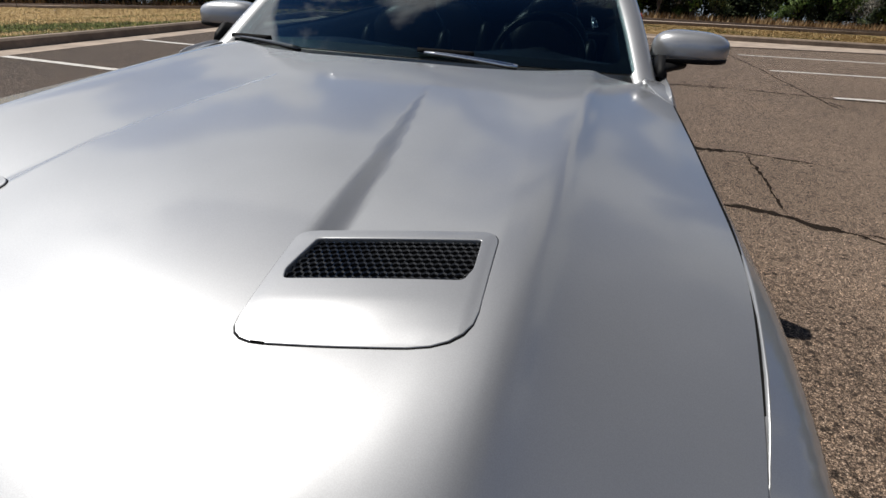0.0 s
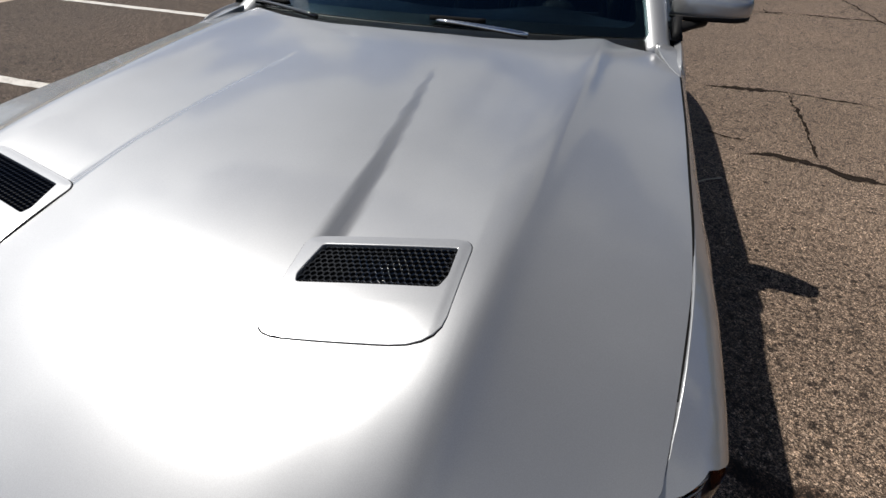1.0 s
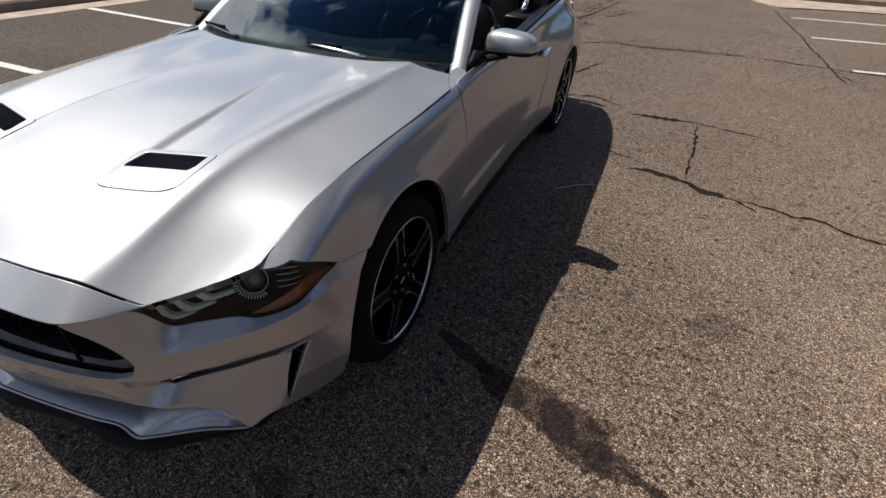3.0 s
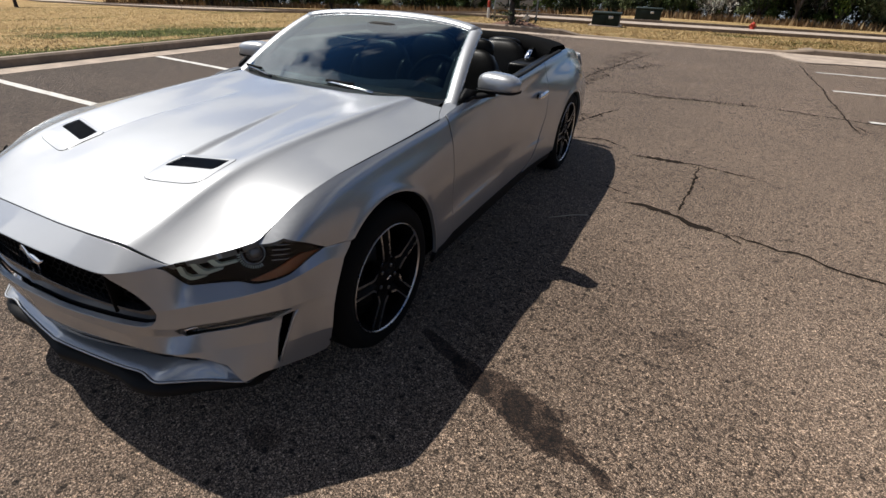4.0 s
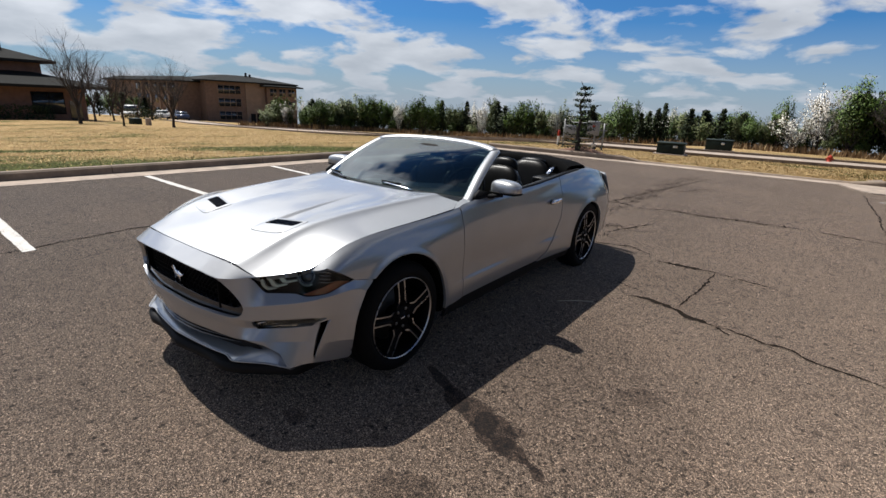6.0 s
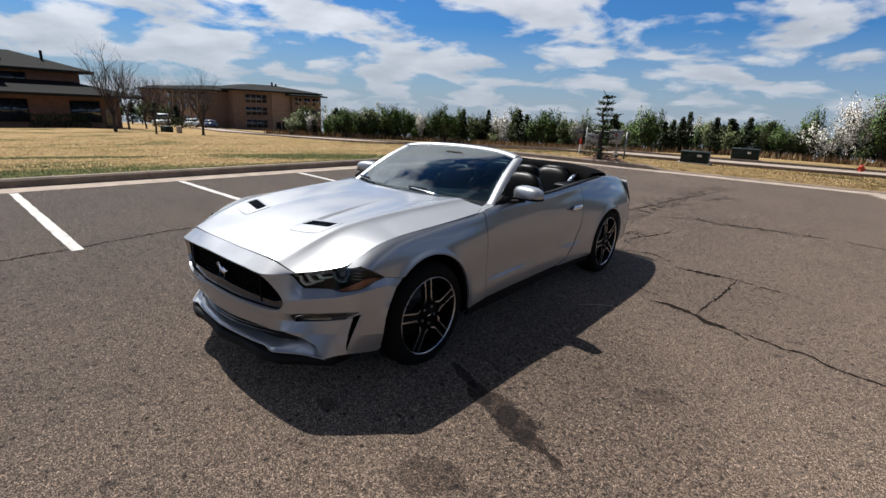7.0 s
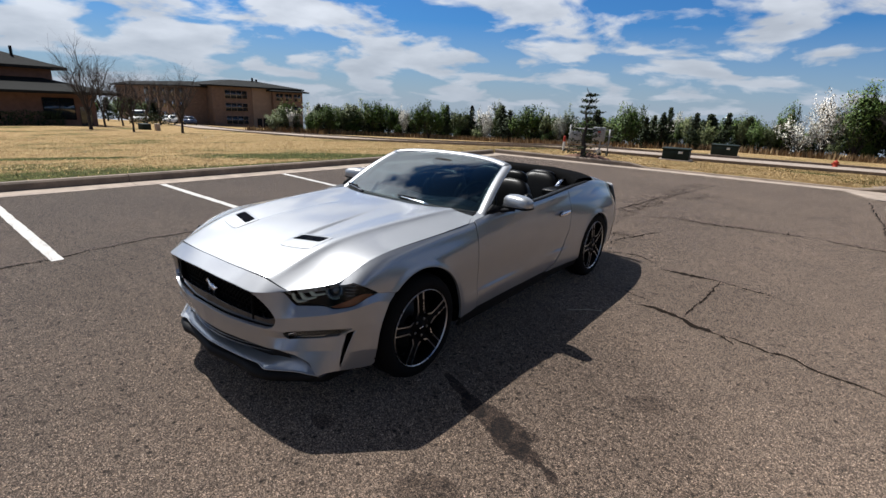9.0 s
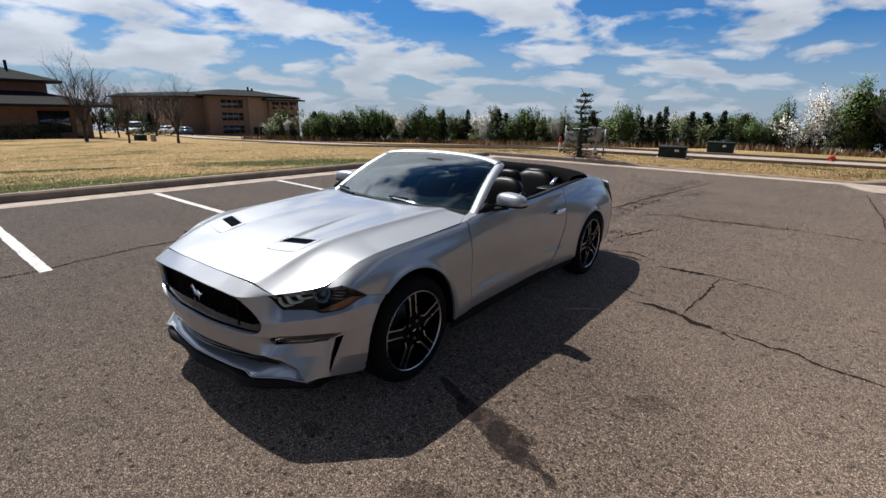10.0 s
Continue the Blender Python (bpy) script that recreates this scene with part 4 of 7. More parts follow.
FACET = [(0.96, 0.998), (0.9, 0.998), (0.82, 0.998), (0.76, 0.998), (0.718, 0.998), (0.697, 0.985), (0.65, 0.885), (0.57, 0.828), (0.5, 0.803)]


def full(poly):
    """Both halves of an outline that starts and ends on the middle line."""
    p = np.array(poly)
    q = p[1:-1][::-1].copy()
    q[:, 0] *= -1
    return np.concatenate([p, q])


def build_nose():
    g = full([(s, 0.206) for s in np.linspace(0, 0.39, 16)] + [tuple(p) for p in on_nose(GRILLE_SIDE)] + [(s, 0.578) for s in np.linspace(0.44, 0, 14)])
    fog = np.array([(0.505, 0.60), (0.53, 0.584), (0.60, 0.582), (0.70, 0.582), (0.80, 0.586), (0.852, 0.592), (0.858, 0.606), (0.80, 0.668), (0.70, 0.676), (0.60, 0.676), (0.53, 0.672), (0.508, 0.645)])
    sv = np.array([(0.835, 0.640), (0.866, 0.618), (0.874, 0.64), (0.868, 0.78), (0.862, 0.93), (0.852, 0.955), (0.842, 0.93), (0.832, 0.78)])
    # panel between the hood and the grille
    top = full([(s, 0.006) for s in np.linspace(0, 0.497, 22)] + [(0.4985, 0.19), (0.45, 0.1975), (0.4, 0.1985)] + [(s, 0.1995) for s in np.linspace(0.38, 0, 14)])
    sheet("nose_panel", nose, top, SILVER, CAR, size=0.012, flange=0.03)
    half = [(s, 0.2) for s in (0.0, 0.1, 0.2, 0.3, 0.38)] + [(0.41, 0.2025), (0.45, 0.2025), (0.4985, 0.2025)]
    half += [(s, 0.203) for s in np.linspace(0.52, 0.945, 24)] + [(0.952, 0.02), (0.97, 0.008), (0.998, 0.008)]
    half += [(0.998, t) for t in np.linspace(0.1, 0.97, 10)] + [(0.985, 0.995)] + FACET
    half += [(0.47, 0.802), (0.4, 0.80), (0.3, 0.80), (0.15, 0.80), (0.0, 0.80)]
    half = [(s, t) for s, t in half if not (t == 0.2)]
    # the opening's upper edge belongs to the nose panel: the bumper runs round below it
    side_cut = [tuple(p) for p in on_nose(GRILLE_SIDE)] + [(s, 0.578) for s in np.linspace(0.44, 0, 14)]
    half = side_cut[::-1] + half
    outline = full(half)
    sheet("front_bumper", nose, outline, SILVER, CAR, holes=[fog, mirrored(fog), sv, mirrored(sv)], size=0.009, flange=0.02)
    ink = full(on_nose(INTAKE))
    # black surround set into the grille opening

    def recess(depth):
        def S(s, t):
            p = nose(s, t)
            p[:, 1] += depth
            p[:, 2] -= depth * 0.4 * (1 - step(0.2, 0.45, t))
            return p
        return S
    cen = np.array((0, 0.5 * (g[:, 1].min() + g[:, 1].max())))
    inner = (g - cen) * np.array((0.965, 0.80)) + cen - np.array((0, 0.025))
    grille = sheet("upper_grille", recess(0.03), g, BLACK_GLOSS, CAR, holes=[inner], size=0.02, flange=0.03, label="black honeycomb radiator grille with a chrome emblem")
    # honeycomb bars across the opening
    bm = bmesh.new()
    pts = []
    rs, rt = 0.017, 0.021
    for j in range(60):
        for i in range(-60, 61):
            s, t = (i + 0.5 * (j % 2)) * rs * 1.76, 0.15 + j * rt * 1.5
            pts.append((s, t))
    pts = np.array(pts)
    pts = pts[inside(inner, pts)]
    for s, t in pts:
        ang = [math.pi / 6 + k * math.pi / 3 for k in range(6)]
        loops = []
        for f, dep in ((1.03, 0.060), (0.84, 0.060), (0.80, 0.080)):
            ss = np.array([s + rs * f * math.cos(a) for a in ang]); tt = np.array([t + rt * f * math.sin(a) for a in ang])
            p = nose(ss, tt)
            p[:, 1] += dep
            loops.append([bm.verts.new(q) for q in p])
        for a, b in zip(loops, loops[1:]):
            for k in range(6):
                bm.faces.new((a[k], a[(k + 1) % 6], b[(k + 1) % 6], b[k]))
    bmesh.ops.recalc_face_normals(bm, faces=bm.faces[:])
    part("grille_mesh", bm, GRILLE_BLACK, grille, smooth=False)
    sheet("grille_backing", recess(0.10), g, LINER, grille, size=0.05, flange=0.0)
    # emblem: a plain chrome shape
    shape = [(-0.058, 0.012), (-0.044, 0.030), (-0.030, 0.026), (-0.012, 0.010), (0.020, 0.012), (0.046, 0.002), (0.066, 0.006), (0.048, -0.008), (0.034, -0.014), (0.040, -0.040), (0.026, -0.044), (0.018, -0.016), (-0.006, -0.016), (0.000, -0.046), (-0.014, -0.048), (-0.022, -0.010), (-0.034, 0.006)]
    part("emblem", plate([(x, z) for x, z in shape], 0.012, lambda u, v, w: (0.012 + u * 1.05, -0.876 - w + v * 0.1, 0.638 + v * 1.2)), CHROME, grille, "small chrome emblem")
    # uprights beside the radiator opening
    for sg in (1, -1):
        part("grille_upright", box(sg * 0.40 - 0.005, sg * 0.40 + 0.005, -0.868, -0.83, 0.545, 0.70, 0.003), GRILLE_BLACK, grille)
    li = sheet("lower_intake", recess(0.05), ink, BLACK, CAR, size=0.03, flange=0.0, label="black lower air intake")
    for z in (0.345, 0.365, 0.385):
        path = [(x, -0.885 + 0.13 * (x / 0.5) ** 2, z) for x in np.linspace(-0.47, 0.47, 15)]
        part("intake_slat", sweep(path, [(-0.012, -0.003), (0.012, -0.003), (0.012, 0.003), (-0.012, 0.003)]), BLACK_GLOSS, li)
    for sg in (1, -1):
        fg = fog if sg > 0 else mirrored(fog)
        c = fg.mean(0)
        lamp = sheet("fog_lamp", recess(0.028), fg, BLACK_GLOSS, CAR, size=0.015, flange=0.0, label="slim fog lamp with chrome trim")
        sheet("fog_lens", recess(0.008), (fg - c) * np.array((0.96, 0.72)) + c, LENS, lamp, size=0.015, flange=0.0)
        # bright reflector behind the lens, with a crossbar near its inner end
        inner_fog = np.array([(0.545, 0.648), (0.555, 0.602), (0.60, 0.594), (0.70, 0.594), (0.80, 0.598), (0.845, 0.606), (0.80, 0.655), (0.70, 0.662), (0.60, 0.662)])
        sheet("fog_reflector", recess(0.014), inner_fog if sg > 0 else mirrored(inner_fog), FOG_METAL, lamp, size=0.015, flange=0.004, label="bright metal reflector")
        pa = [nose(np.array([sg * a]), np.array([b]))[0] + np.array((0, 0.006, 0.0)) for a, b in ((0.525, 0.645), (0.535, 0.61), (0.575, 0.596), (0.578, 0.625), (0.565, 0.65))]
        part("fog_trim", sweep(pa, ring(0.004, 8)), CHROME, lamp)
        svg = sv if sg > 0 else mirrored(sv)
        vent = sheet("side_vent", recess(0.05), svg, LINER, CAR, size=0.02, flange=0.0, label="tall black air slot in the bumper")
        # bright blade in front of the slot
        pb = [nose(np.array([sg * a]), np.array([b]))[0] for a, b in zip(np.linspace(0.874, 0.858, 9), np.linspace(0.62, 0.955, 9))]
        part("slot_edge", sweep(pb, ring(0.005, 8)), SILVER, vent)
    # painted lower lip that flares into a fin at each side, and the black splitter under it
    lip_y = Curve((0, -0.921), (0.134, -0.905), (0.33, -0.878), (0.417, -0.863), (0.474, -0.868), (0.536, -0.834), (0.583, -0.800), (0.63, -0.768), (0.70, -0.722), (0.726, -0.702))
    lip_z = Curve((0, 0.300), (0.134, 0.292), (0.33, 0.288), (0.417, 0.288), (0.47, 0.280), (0.6, 0.280), (0.70, 0.268), (0.726, 0.262))
    top_y = Curve((0, -0.845), (0.3, -0.810), (0.45, -0.78), (0.60, -0.745), (0.70, -0.710), (0.726, -0.698))
    top_z = Curve((0, 0.325), (0.3, 0.318), (0.43, 0.320), (0.52, 0.345), (0.60, 0.350), (0.70, 0.284), (0.726, 0.264))
    bm = bmesh.new()
    rows = []
    for x in np.linspace(-0.726, 0.726, 127):
        a = abs(x)
        y0, z0, y1, z1 = float(lip_y(a)), float(lip_z(a)), float(top_y(a)), float(top_z(a))
        ym, zm = y0 * 0.55 + y1 * 0.45, z0 * 0.55 + z1 * 0.45 - 0.010
        rows.append([bm.verts.new(p) for p in ((x, y1 + 0.03, z1 - 0.005), (x, y1, z1), (x, ym, zm), (x, y0 + 0.006, z0 + 0.004), (x, y0, z0 - 0.004), (x, y0 + 0.012, z0 - 0.012), (x, y0 + 0.09, z0 - 0.016))])
    for r0, r1 in zip(rows, rows[1:]):
        for i in range(6):
            bm.faces.new((r0[i], r0[i + 1], r1[i + 1], r1[i]))
    bmesh.ops.recalc_face_normals(bm, faces=bm.faces[:])
    lip = part("lower_lip", bm, SILVER, CAR, "silver painted lower bumper lip")
    path = [(x, float(lip_y(abs(x))) - 0.001, float(lip_z(abs(x))) + 0.001) for x in np.linspace(-0.72, 0.72, 91)]
    part("lip_edge", sweep(path, ring(0.0045, 8)), SILVER, lip)
    bm = bmesh.new()
    rows = []
    sp_y = Curve((0, -0.935), (0.3, -0.895), (0.38, -0.900), (0.47, -0.878), (0.6, -0.775), (0.70, -0.69), (0.78, -0.58), (0.83, -0.44))
    for x in np.linspace(-0.715, 0.715, 101):
        a = abs(x)
        y0 = float(sp_y(a))
        rows.append([bm.verts.new(p) for p in ((x, y0 + 0.02, 0.262), (x, y0 - 0.002, 0.252), (x, y0 + 0.004, 0.212), (x, y0 + 0.03, 0.195), (x, -0.40, 0.190), (x, -0.40, 0.245))])
    for r0, r1 in zip(rows, rows[1:]):
        for i in range(6):
            bm.faces.new((r0[i], r0[(i + 1) % 6], r1[(i + 1) % 6], r1[i]))
    bm.faces.new(rows[0]); bm.faces.new(rows[-1][::-1])
    bmesh.ops.recalc_face_normals(bm, faces=bm.faces[:])
    part("splitter", bm, BLACK, CAR, "black plastic front splitter")


def build_headlamp(sg):
    outline = np.array([(s, 0.197) for s in np.linspace(0.505, 0.935, 24)] + [(0.947, 0.10)] + [(s, 0.004) for s in np.linspace(0.935, 0.508, 24)])
    outline = outline if sg > 0 else mirrored(outline)

    def deep(d):
        def S(s, t):
            p = nose(s, t)
            n = np.stack([np.sign(s + 1e-12) * 0.55, -0.75 + 0 * s, 0.35 + 0 * s], -1)
            return p - n * d
        return S
    lamp = empty("headlight")
    lamp.parent = CAR
    lamp["label"] = "smoked headlight with three slanted light bars and an amber marker"
    sheet("lamp_bowl", deep(0.045), outline, BOWL, lamp, size=0.016, flange=0.0)
    sheet("lens", deep(0.0), outline, LENS, lamp, size=0.014, flange=0.0)

    def at(s, t, d):
        return deep(d)(np.array([sg * s]), np.array([t]))[0]
    # three slanted light bars, each bent once
    bars = (((0.519, 0.06), (0.557, 0.168), (0.585, 0.172), (0.628, 0.150), (0.620, 0.142), (0.586, 0.150), (0.570, 0.142), (0.536, 0.052)),
            ((0.553, 0.012), (0.607, 0.128), (0.628, 0.138), (0.667, 0.114), (0.660, 0.106), (0.630, 0.118), (0.618, 0.108), (0.571, 0.012)),
            ((0.611, 0.010), (0.645, 0.088), (0.662, 0.096), (0.711, 0.082), (0.705, 0.074), (0.664, 0.081), (0.656, 0.074), (0.628, 0.010)))
    for bar in bars:
        o = np.array(bar) if sg > 0 else mirrored(bar)
        sheet("light_bar", deep(0.014), o, FROSTED, lamp, size=0.02, flange=0.014, label="frosted light bar")
    # projector with a ticked ring
    c = Vector(at(0.762, 0.045, 0.022))
    n = Vector((sg * 0.55, -0.75, 0.35)).normalized()
    turn = n.to_track_quat("X", "Z").to_matrix().to_4x4()
    m = Matrix.Translation(c) @ turn
    ringbm = lathe([(-0.02, 0.033), (0.004, 0.033), (0.007, 0.035), (0.004, 0.037), (-0.02, 0.037)], 32)
    bmesh.ops.transform(ringbm, matrix=m, verts=ringbm.verts[:])
    part("projector_ring", ringbm, RING_METAL, lamp, "bright metal ring")
    part("projector_lens", blob(0.018, 0.028, 0.028, 2.0, 24, m @ Matrix.Translation((-0.010, 0, 0))), glass_dark, lamp)
    ticks = bmesh.new()
    for k in range(14):
        a = radians(95 + k * 9)
        add_box(ticks, 0.0, 0.004, -0.0012, 0.0012, 0.040, 0.050, 0, 1, m @ Matrix.Rotation(a, 4, "X"))
    part("ring_ticks", ticks, FROSTED, lamp, smooth=False)
    # ribbed reflector and amber side marker
    for k in range(4):
        pts = [at(0.815 + 0.013 * j, 0.018 + 0.026 * k + 0.004 * j, 0.018) for j in range(5)]
        part("reflector_rib", sweep(pts, ring(0.0018, 6)), RING_METAL, lamp)
    am = np.array([(0.75, 0.190), (0.80, 0.192), (0.86, 0.192), (0.932, 0.188), (0.940, 0.12), (0.90, 0.108), (0.85, 0.135), (0.79, 0.165)])
    am = am if sg > 0 else mirrored(am)
    sheet("amber_marker", deep(0.016), am, AMBER, lamp, size=0.014, flange=0.006, label="amber side marker")


glass_dark = plain("dark_projector_glass", (0.03, 0.03, 0.035), 0.05, coat=1.0)


def build_wheel():
    """A twin-spoke alloy wheel; x points out of the car."""
    w = empty("wheel")
    w["label"] = "black twin-spoke alloy wheel with machined faces"
    tyre = lathe([(-0.215, 0.245), (-0.222, 0.265), (-0.222, 0.300), (-0.205, 0.325), (-0.175, 0.338), (-0.11, 0.341), (-0.045, 0.338), (-0.014, 0.325), (0.004, 0.300), (0.006, 0.280), (0.000, 0.262), (-0.010, 0.248)], 72)
    ty = part("tyre", tyre, RUBBER, w, "black rubber tyre")
    # tread grooves
    for x in (-0.16, -0.11, -0.06):
        part("tread_groove", lathe([(x - 0.005, 0.3405), (x - 0.004, 0.3425), (x + 0.004, 0.3425), (x + 0.005, 0.3405)], 60), LINER, ty)
    rim = lathe([(-0.010, 0.2505), (-0.002, 0.2525), (0.000, 0.2515), (0.000, 0.2485), (-0.007, 0.2455)], 72)
    part("rim_flange", rim, MACHINED, w, "machined bright rim edge")
    part("rim_barrel", lathe([(-0.006, 0.240), (-0.03, 0.228), (-0.10, 0.222), (-0.19, 0.235)], 48), SHADE_METAL, w)
    part("brake_disc", lathe([(-0.115, 0.05), (-0.115, 0.165), (-0.135, 0.165), (-0.135, 0.05)], 40), DISC, w, "steel brake disc")
    part("wheel_back", lathe([(-0.14, 0.0005), (-0.14, 0.225)], 40), LINER, w)

    def place(ang, lat, r, x):
        c, s = math.cos(ang), math.sin(ang)
        return Vector((x, r * c - lat * s, r * s + lat * c))
    for k in range(5):
        a = math.pi / 2 + 2 * math.pi * k / 5
        # dark spoke body
        bm = bmesh.new()
        rows = []
        for r, half, x in ((0.242, 0.033, -0.010), (0.17, 0.031, -0.008), (0.118, 0.030, -0.010), (0.088, 0.046, -0.016), (0.05, 0.036, -0.022)):
            rows.append([bm.verts.new(place(a, l, r, xx)) for l, xx in ((-half, x - 0.03), (-half, x), (-half * 0.45, x - 0.002), (0, x - 0.016), (half * 0.45, x - 0.002), (half, x), (half, x - 0.03))])
        for r0, r1 in zip(rows, rows[1:]):
            for i in range(6):
                bm.faces.new((r0[i], r0[i + 1], r1[i + 1], r1[i]))
        bmesh.ops.recalc_face_normals(bm, faces=bm.faces[:])
        part("spoke", bm, SHADE_METAL, w, smooth=False)
        for sg in (1, -1):
            bm = bmesh.new()
            rows = []
            for r, l, x, t in ((0.249, 0.0265, -0.004, 0.0034), (0.20, 0.0255, -0.004, 0.0034), (0.122, 0.0245, -0.006, 0.0036), (0.108, 0.028, -0.007, 0.0050), (0.084, 0.0435, -0.012, 0.0030)):
                rows.append([bm.verts.new(place(a, sg * l + d * t, r, x + h)) for d, h in ((-1, -0.006), (-1, 0), (1, 0), (1, -0.006))])
            for r0, r1 in zip(rows, rows[1:]):
                for i in range(3):
                    bm.faces.new((r0[i], r0[i + 1], r1[i + 1], r1[i]))
            bmesh.ops.recalc_face_normals(bm, faces=bm.faces[:])
            part("spoke_face", bm, MACHINED, w, smooth=False)
        nut = lathe([(-0.03, 0.010), (-0.006, 0.010), (-0.004, 0.006), (-0.004, 0.0005)], 6)
        bmesh.ops.transform(nut, matrix=Matrix.Translation(place(a + math.pi / 5, 0, 0.057, -0.008)), verts=nut.verts[:])
        part("lug_nut", nut, NUT_STEEL, w, smooth=False)
    part("hub", lathe([(-0.05, 0.078), (-0.024, 0.076), (-0.020, 0.066), (-0.020, 0.036), (-0.012, 0.033), (-0.010, 0.0005)], 32), SHADE_METAL, w)
    bm = bmesh.new()
    add_box(bm, -0.011, -0.0085, -0.017, 0.017, -0.005, 0.005, 0.001, 1)
    part("hub_badge", bm, CHROME, w)
    return w


def build_windshield():
    def edge(u, v):
        u, v = np.asarray(u, float), np.asarray(v, float)
        b = np.stack([0.726 * u, 0.592 + 0.172 * u * u, 0.968 - 0.020 * u * u], -1)
        t = np.stack([0.606 * u, 1.372 - 0.095 * u * u, 1.272 - 0.022 * u ** 2 - 0.016 * u ** 6], -1)
        k = v[..., None]
        p = b * (1 - k) + t * k
        bow = 0.022 * np.sin(np.pi * np.clip(v, 0, 1))
        p[..., 2] += bow * 0.9
        p[..., 1] -= bow * 0.4
        return p
    out = rounded([(-0.985, 0.012), (0.985, 0.012), (0.985, 0.985), (-0.985, 0.985)], 0.05)
    gl = sheet("windshield", edge, out, WINDSHIELD, CAR, size=0.045, flange=0.004, back=0.005, label="tinted windshield glass reflecting the clouds")
    gl.visible_shadow = False
    # black ceramic border just under the glass
    inn = rounded([(-0.93, 0.075), (0.93, 0.075), (0.93, 0.93), (-0.93, 0.93)], 0.07)

    def under(u, v):
        p = edge(u, v)
        p[..., 2] -= 0.008
        p[..., 1] += 0.004
        return p
    sheet("frit_border", under, out, BLACK, gl, holes=[inn], size=0.04, flange=0.0)
    # frame: posts and header
    for sg in (1, -1):
        pts = [tuple(edge(np.array([sg * 1.0]), np.array([v]))[0] + np.array((sg * 0.006, 0.010, -0.002))) for v in np.linspace(-0.10, 1.0, 22)]
        sec = [(0.041 * math.cos(a), -0.010 + 0.025 * math.sin(a)) for a in np.linspace(0, 2 * math.pi, 20, endpoint=False)]
        part("windshield_post", sweep(pts, sec, up=(0, -0.55, 0.8)), SILVER, CAR, "silver windshield post")
        seal = [(p[0] - sg * 0.012, p[1] + 0.028, p[2] - 0.022) for p in pts[2:]]
        part("post_seal", sweep(seal, ring(0.016, 8)), RUBBER, CAR)
    pts = [tuple(edge(np.array([u]), np.array([1.0]))[0] + np.array((0, 0.014, 0.0))) for u in np.linspace(-1.03, 1.03, 33)]
    part("windshield_header", sweep(pts, [(0.036 * math.cos(a), -0.003 + 0.021 * math.sin(a)) for a in np.linspace(0, 2 * math.pi, 20, endpoint=False)], up=(0, -0.25, 0.97)), SILVER, CAR, "silver windshield header")
    pts = [(p[0], p[1] + 0.045, p[2] - 0.014) for p in pts]
    part("header_trim", sweep(pts, [(-0.020, -0.014), (-0.018, 0.010), (0.022, 0.008), (0.026, -0.016)]), RUBBER, CAR)
    # inner mirror
    part("inner_mirror", blob(0.115, 0.018, 0.034, 3, 20, Matrix.Translation((0.0, 1.23, 1.205)) @ Matrix.Rotation(radians(-12), 4, "X")), BLACK, CAR)
    # cowl and wipers
    bm = bmesh.new()
    rows = []
    for u in np.linspace(-1, 1, 41):
        x = 0.728 * u
        yh = 0.512 + 0.155 * u * u
        yg = 0.58 + 0.165 * u * u
        z = float(hood_at(np.array([x]), np.array([yh]))[0, 2])
        rows.append([bm.verts.new(p) for p in ((x, yh - 0.02, z - 0.03), (x, yh + 0.012, z - 0.022), (x, yg, z - 0.020), (x, yg + 0.05, z - 0.03))])
    for r0, r1 in zip(rows, rows[1:]):
        for i in range(3):
            bm.faces.new((r0[i], r0[i + 1], r1[i + 1], r1[i]))
    bmesh.ops.recalc_face_normals(bm, faces=bm.faces[:])
    part("cowl_panel", bm, BLACK, CAR, "black plastic cowl below the windshield")
    for x0, x1 in ((0.36, 0.08), (-0.34, -0.68)):
        ks = np.linspace(0, 1, 9)
        base = [edge(np.array([(x0 + (x1 - x0) * k) / 0.722]), np.array([-0.02 + 0.05 * k]))[0] + np.array((0, -0.012, 0.008 + 0.016 * k * (1 - k))) for k in ks]
        # the driver's arm is chrome to imitate a sun glint on black
        wiper = part("wiper_arm", sweep(base, ring(0.007, 8), scale=[1.3 - 0.6 * k for k in ks]), CHROME if x0 > 0 else BLACK_GLOSS, CAR, "windshield wiper, its arm chromed to stand in for a sun glint" if x0 > 0 else "black windshield wiper")
        span = (x1 - x0) * 0.62
        path = [edge(np.array([(x1 - span * 0.3 + span * k - span * 0.55) / 0.722]), np.array([0.035]))[0] + np.array((0, -0.004, 0.010)) for k in ks]
        part("wiper_blade", sweep(path, [(-0.006, -0.006), (0.006, -0.006), (0.003, 0.007), (-0.003, 0.007)]), RUBBER, wiper)


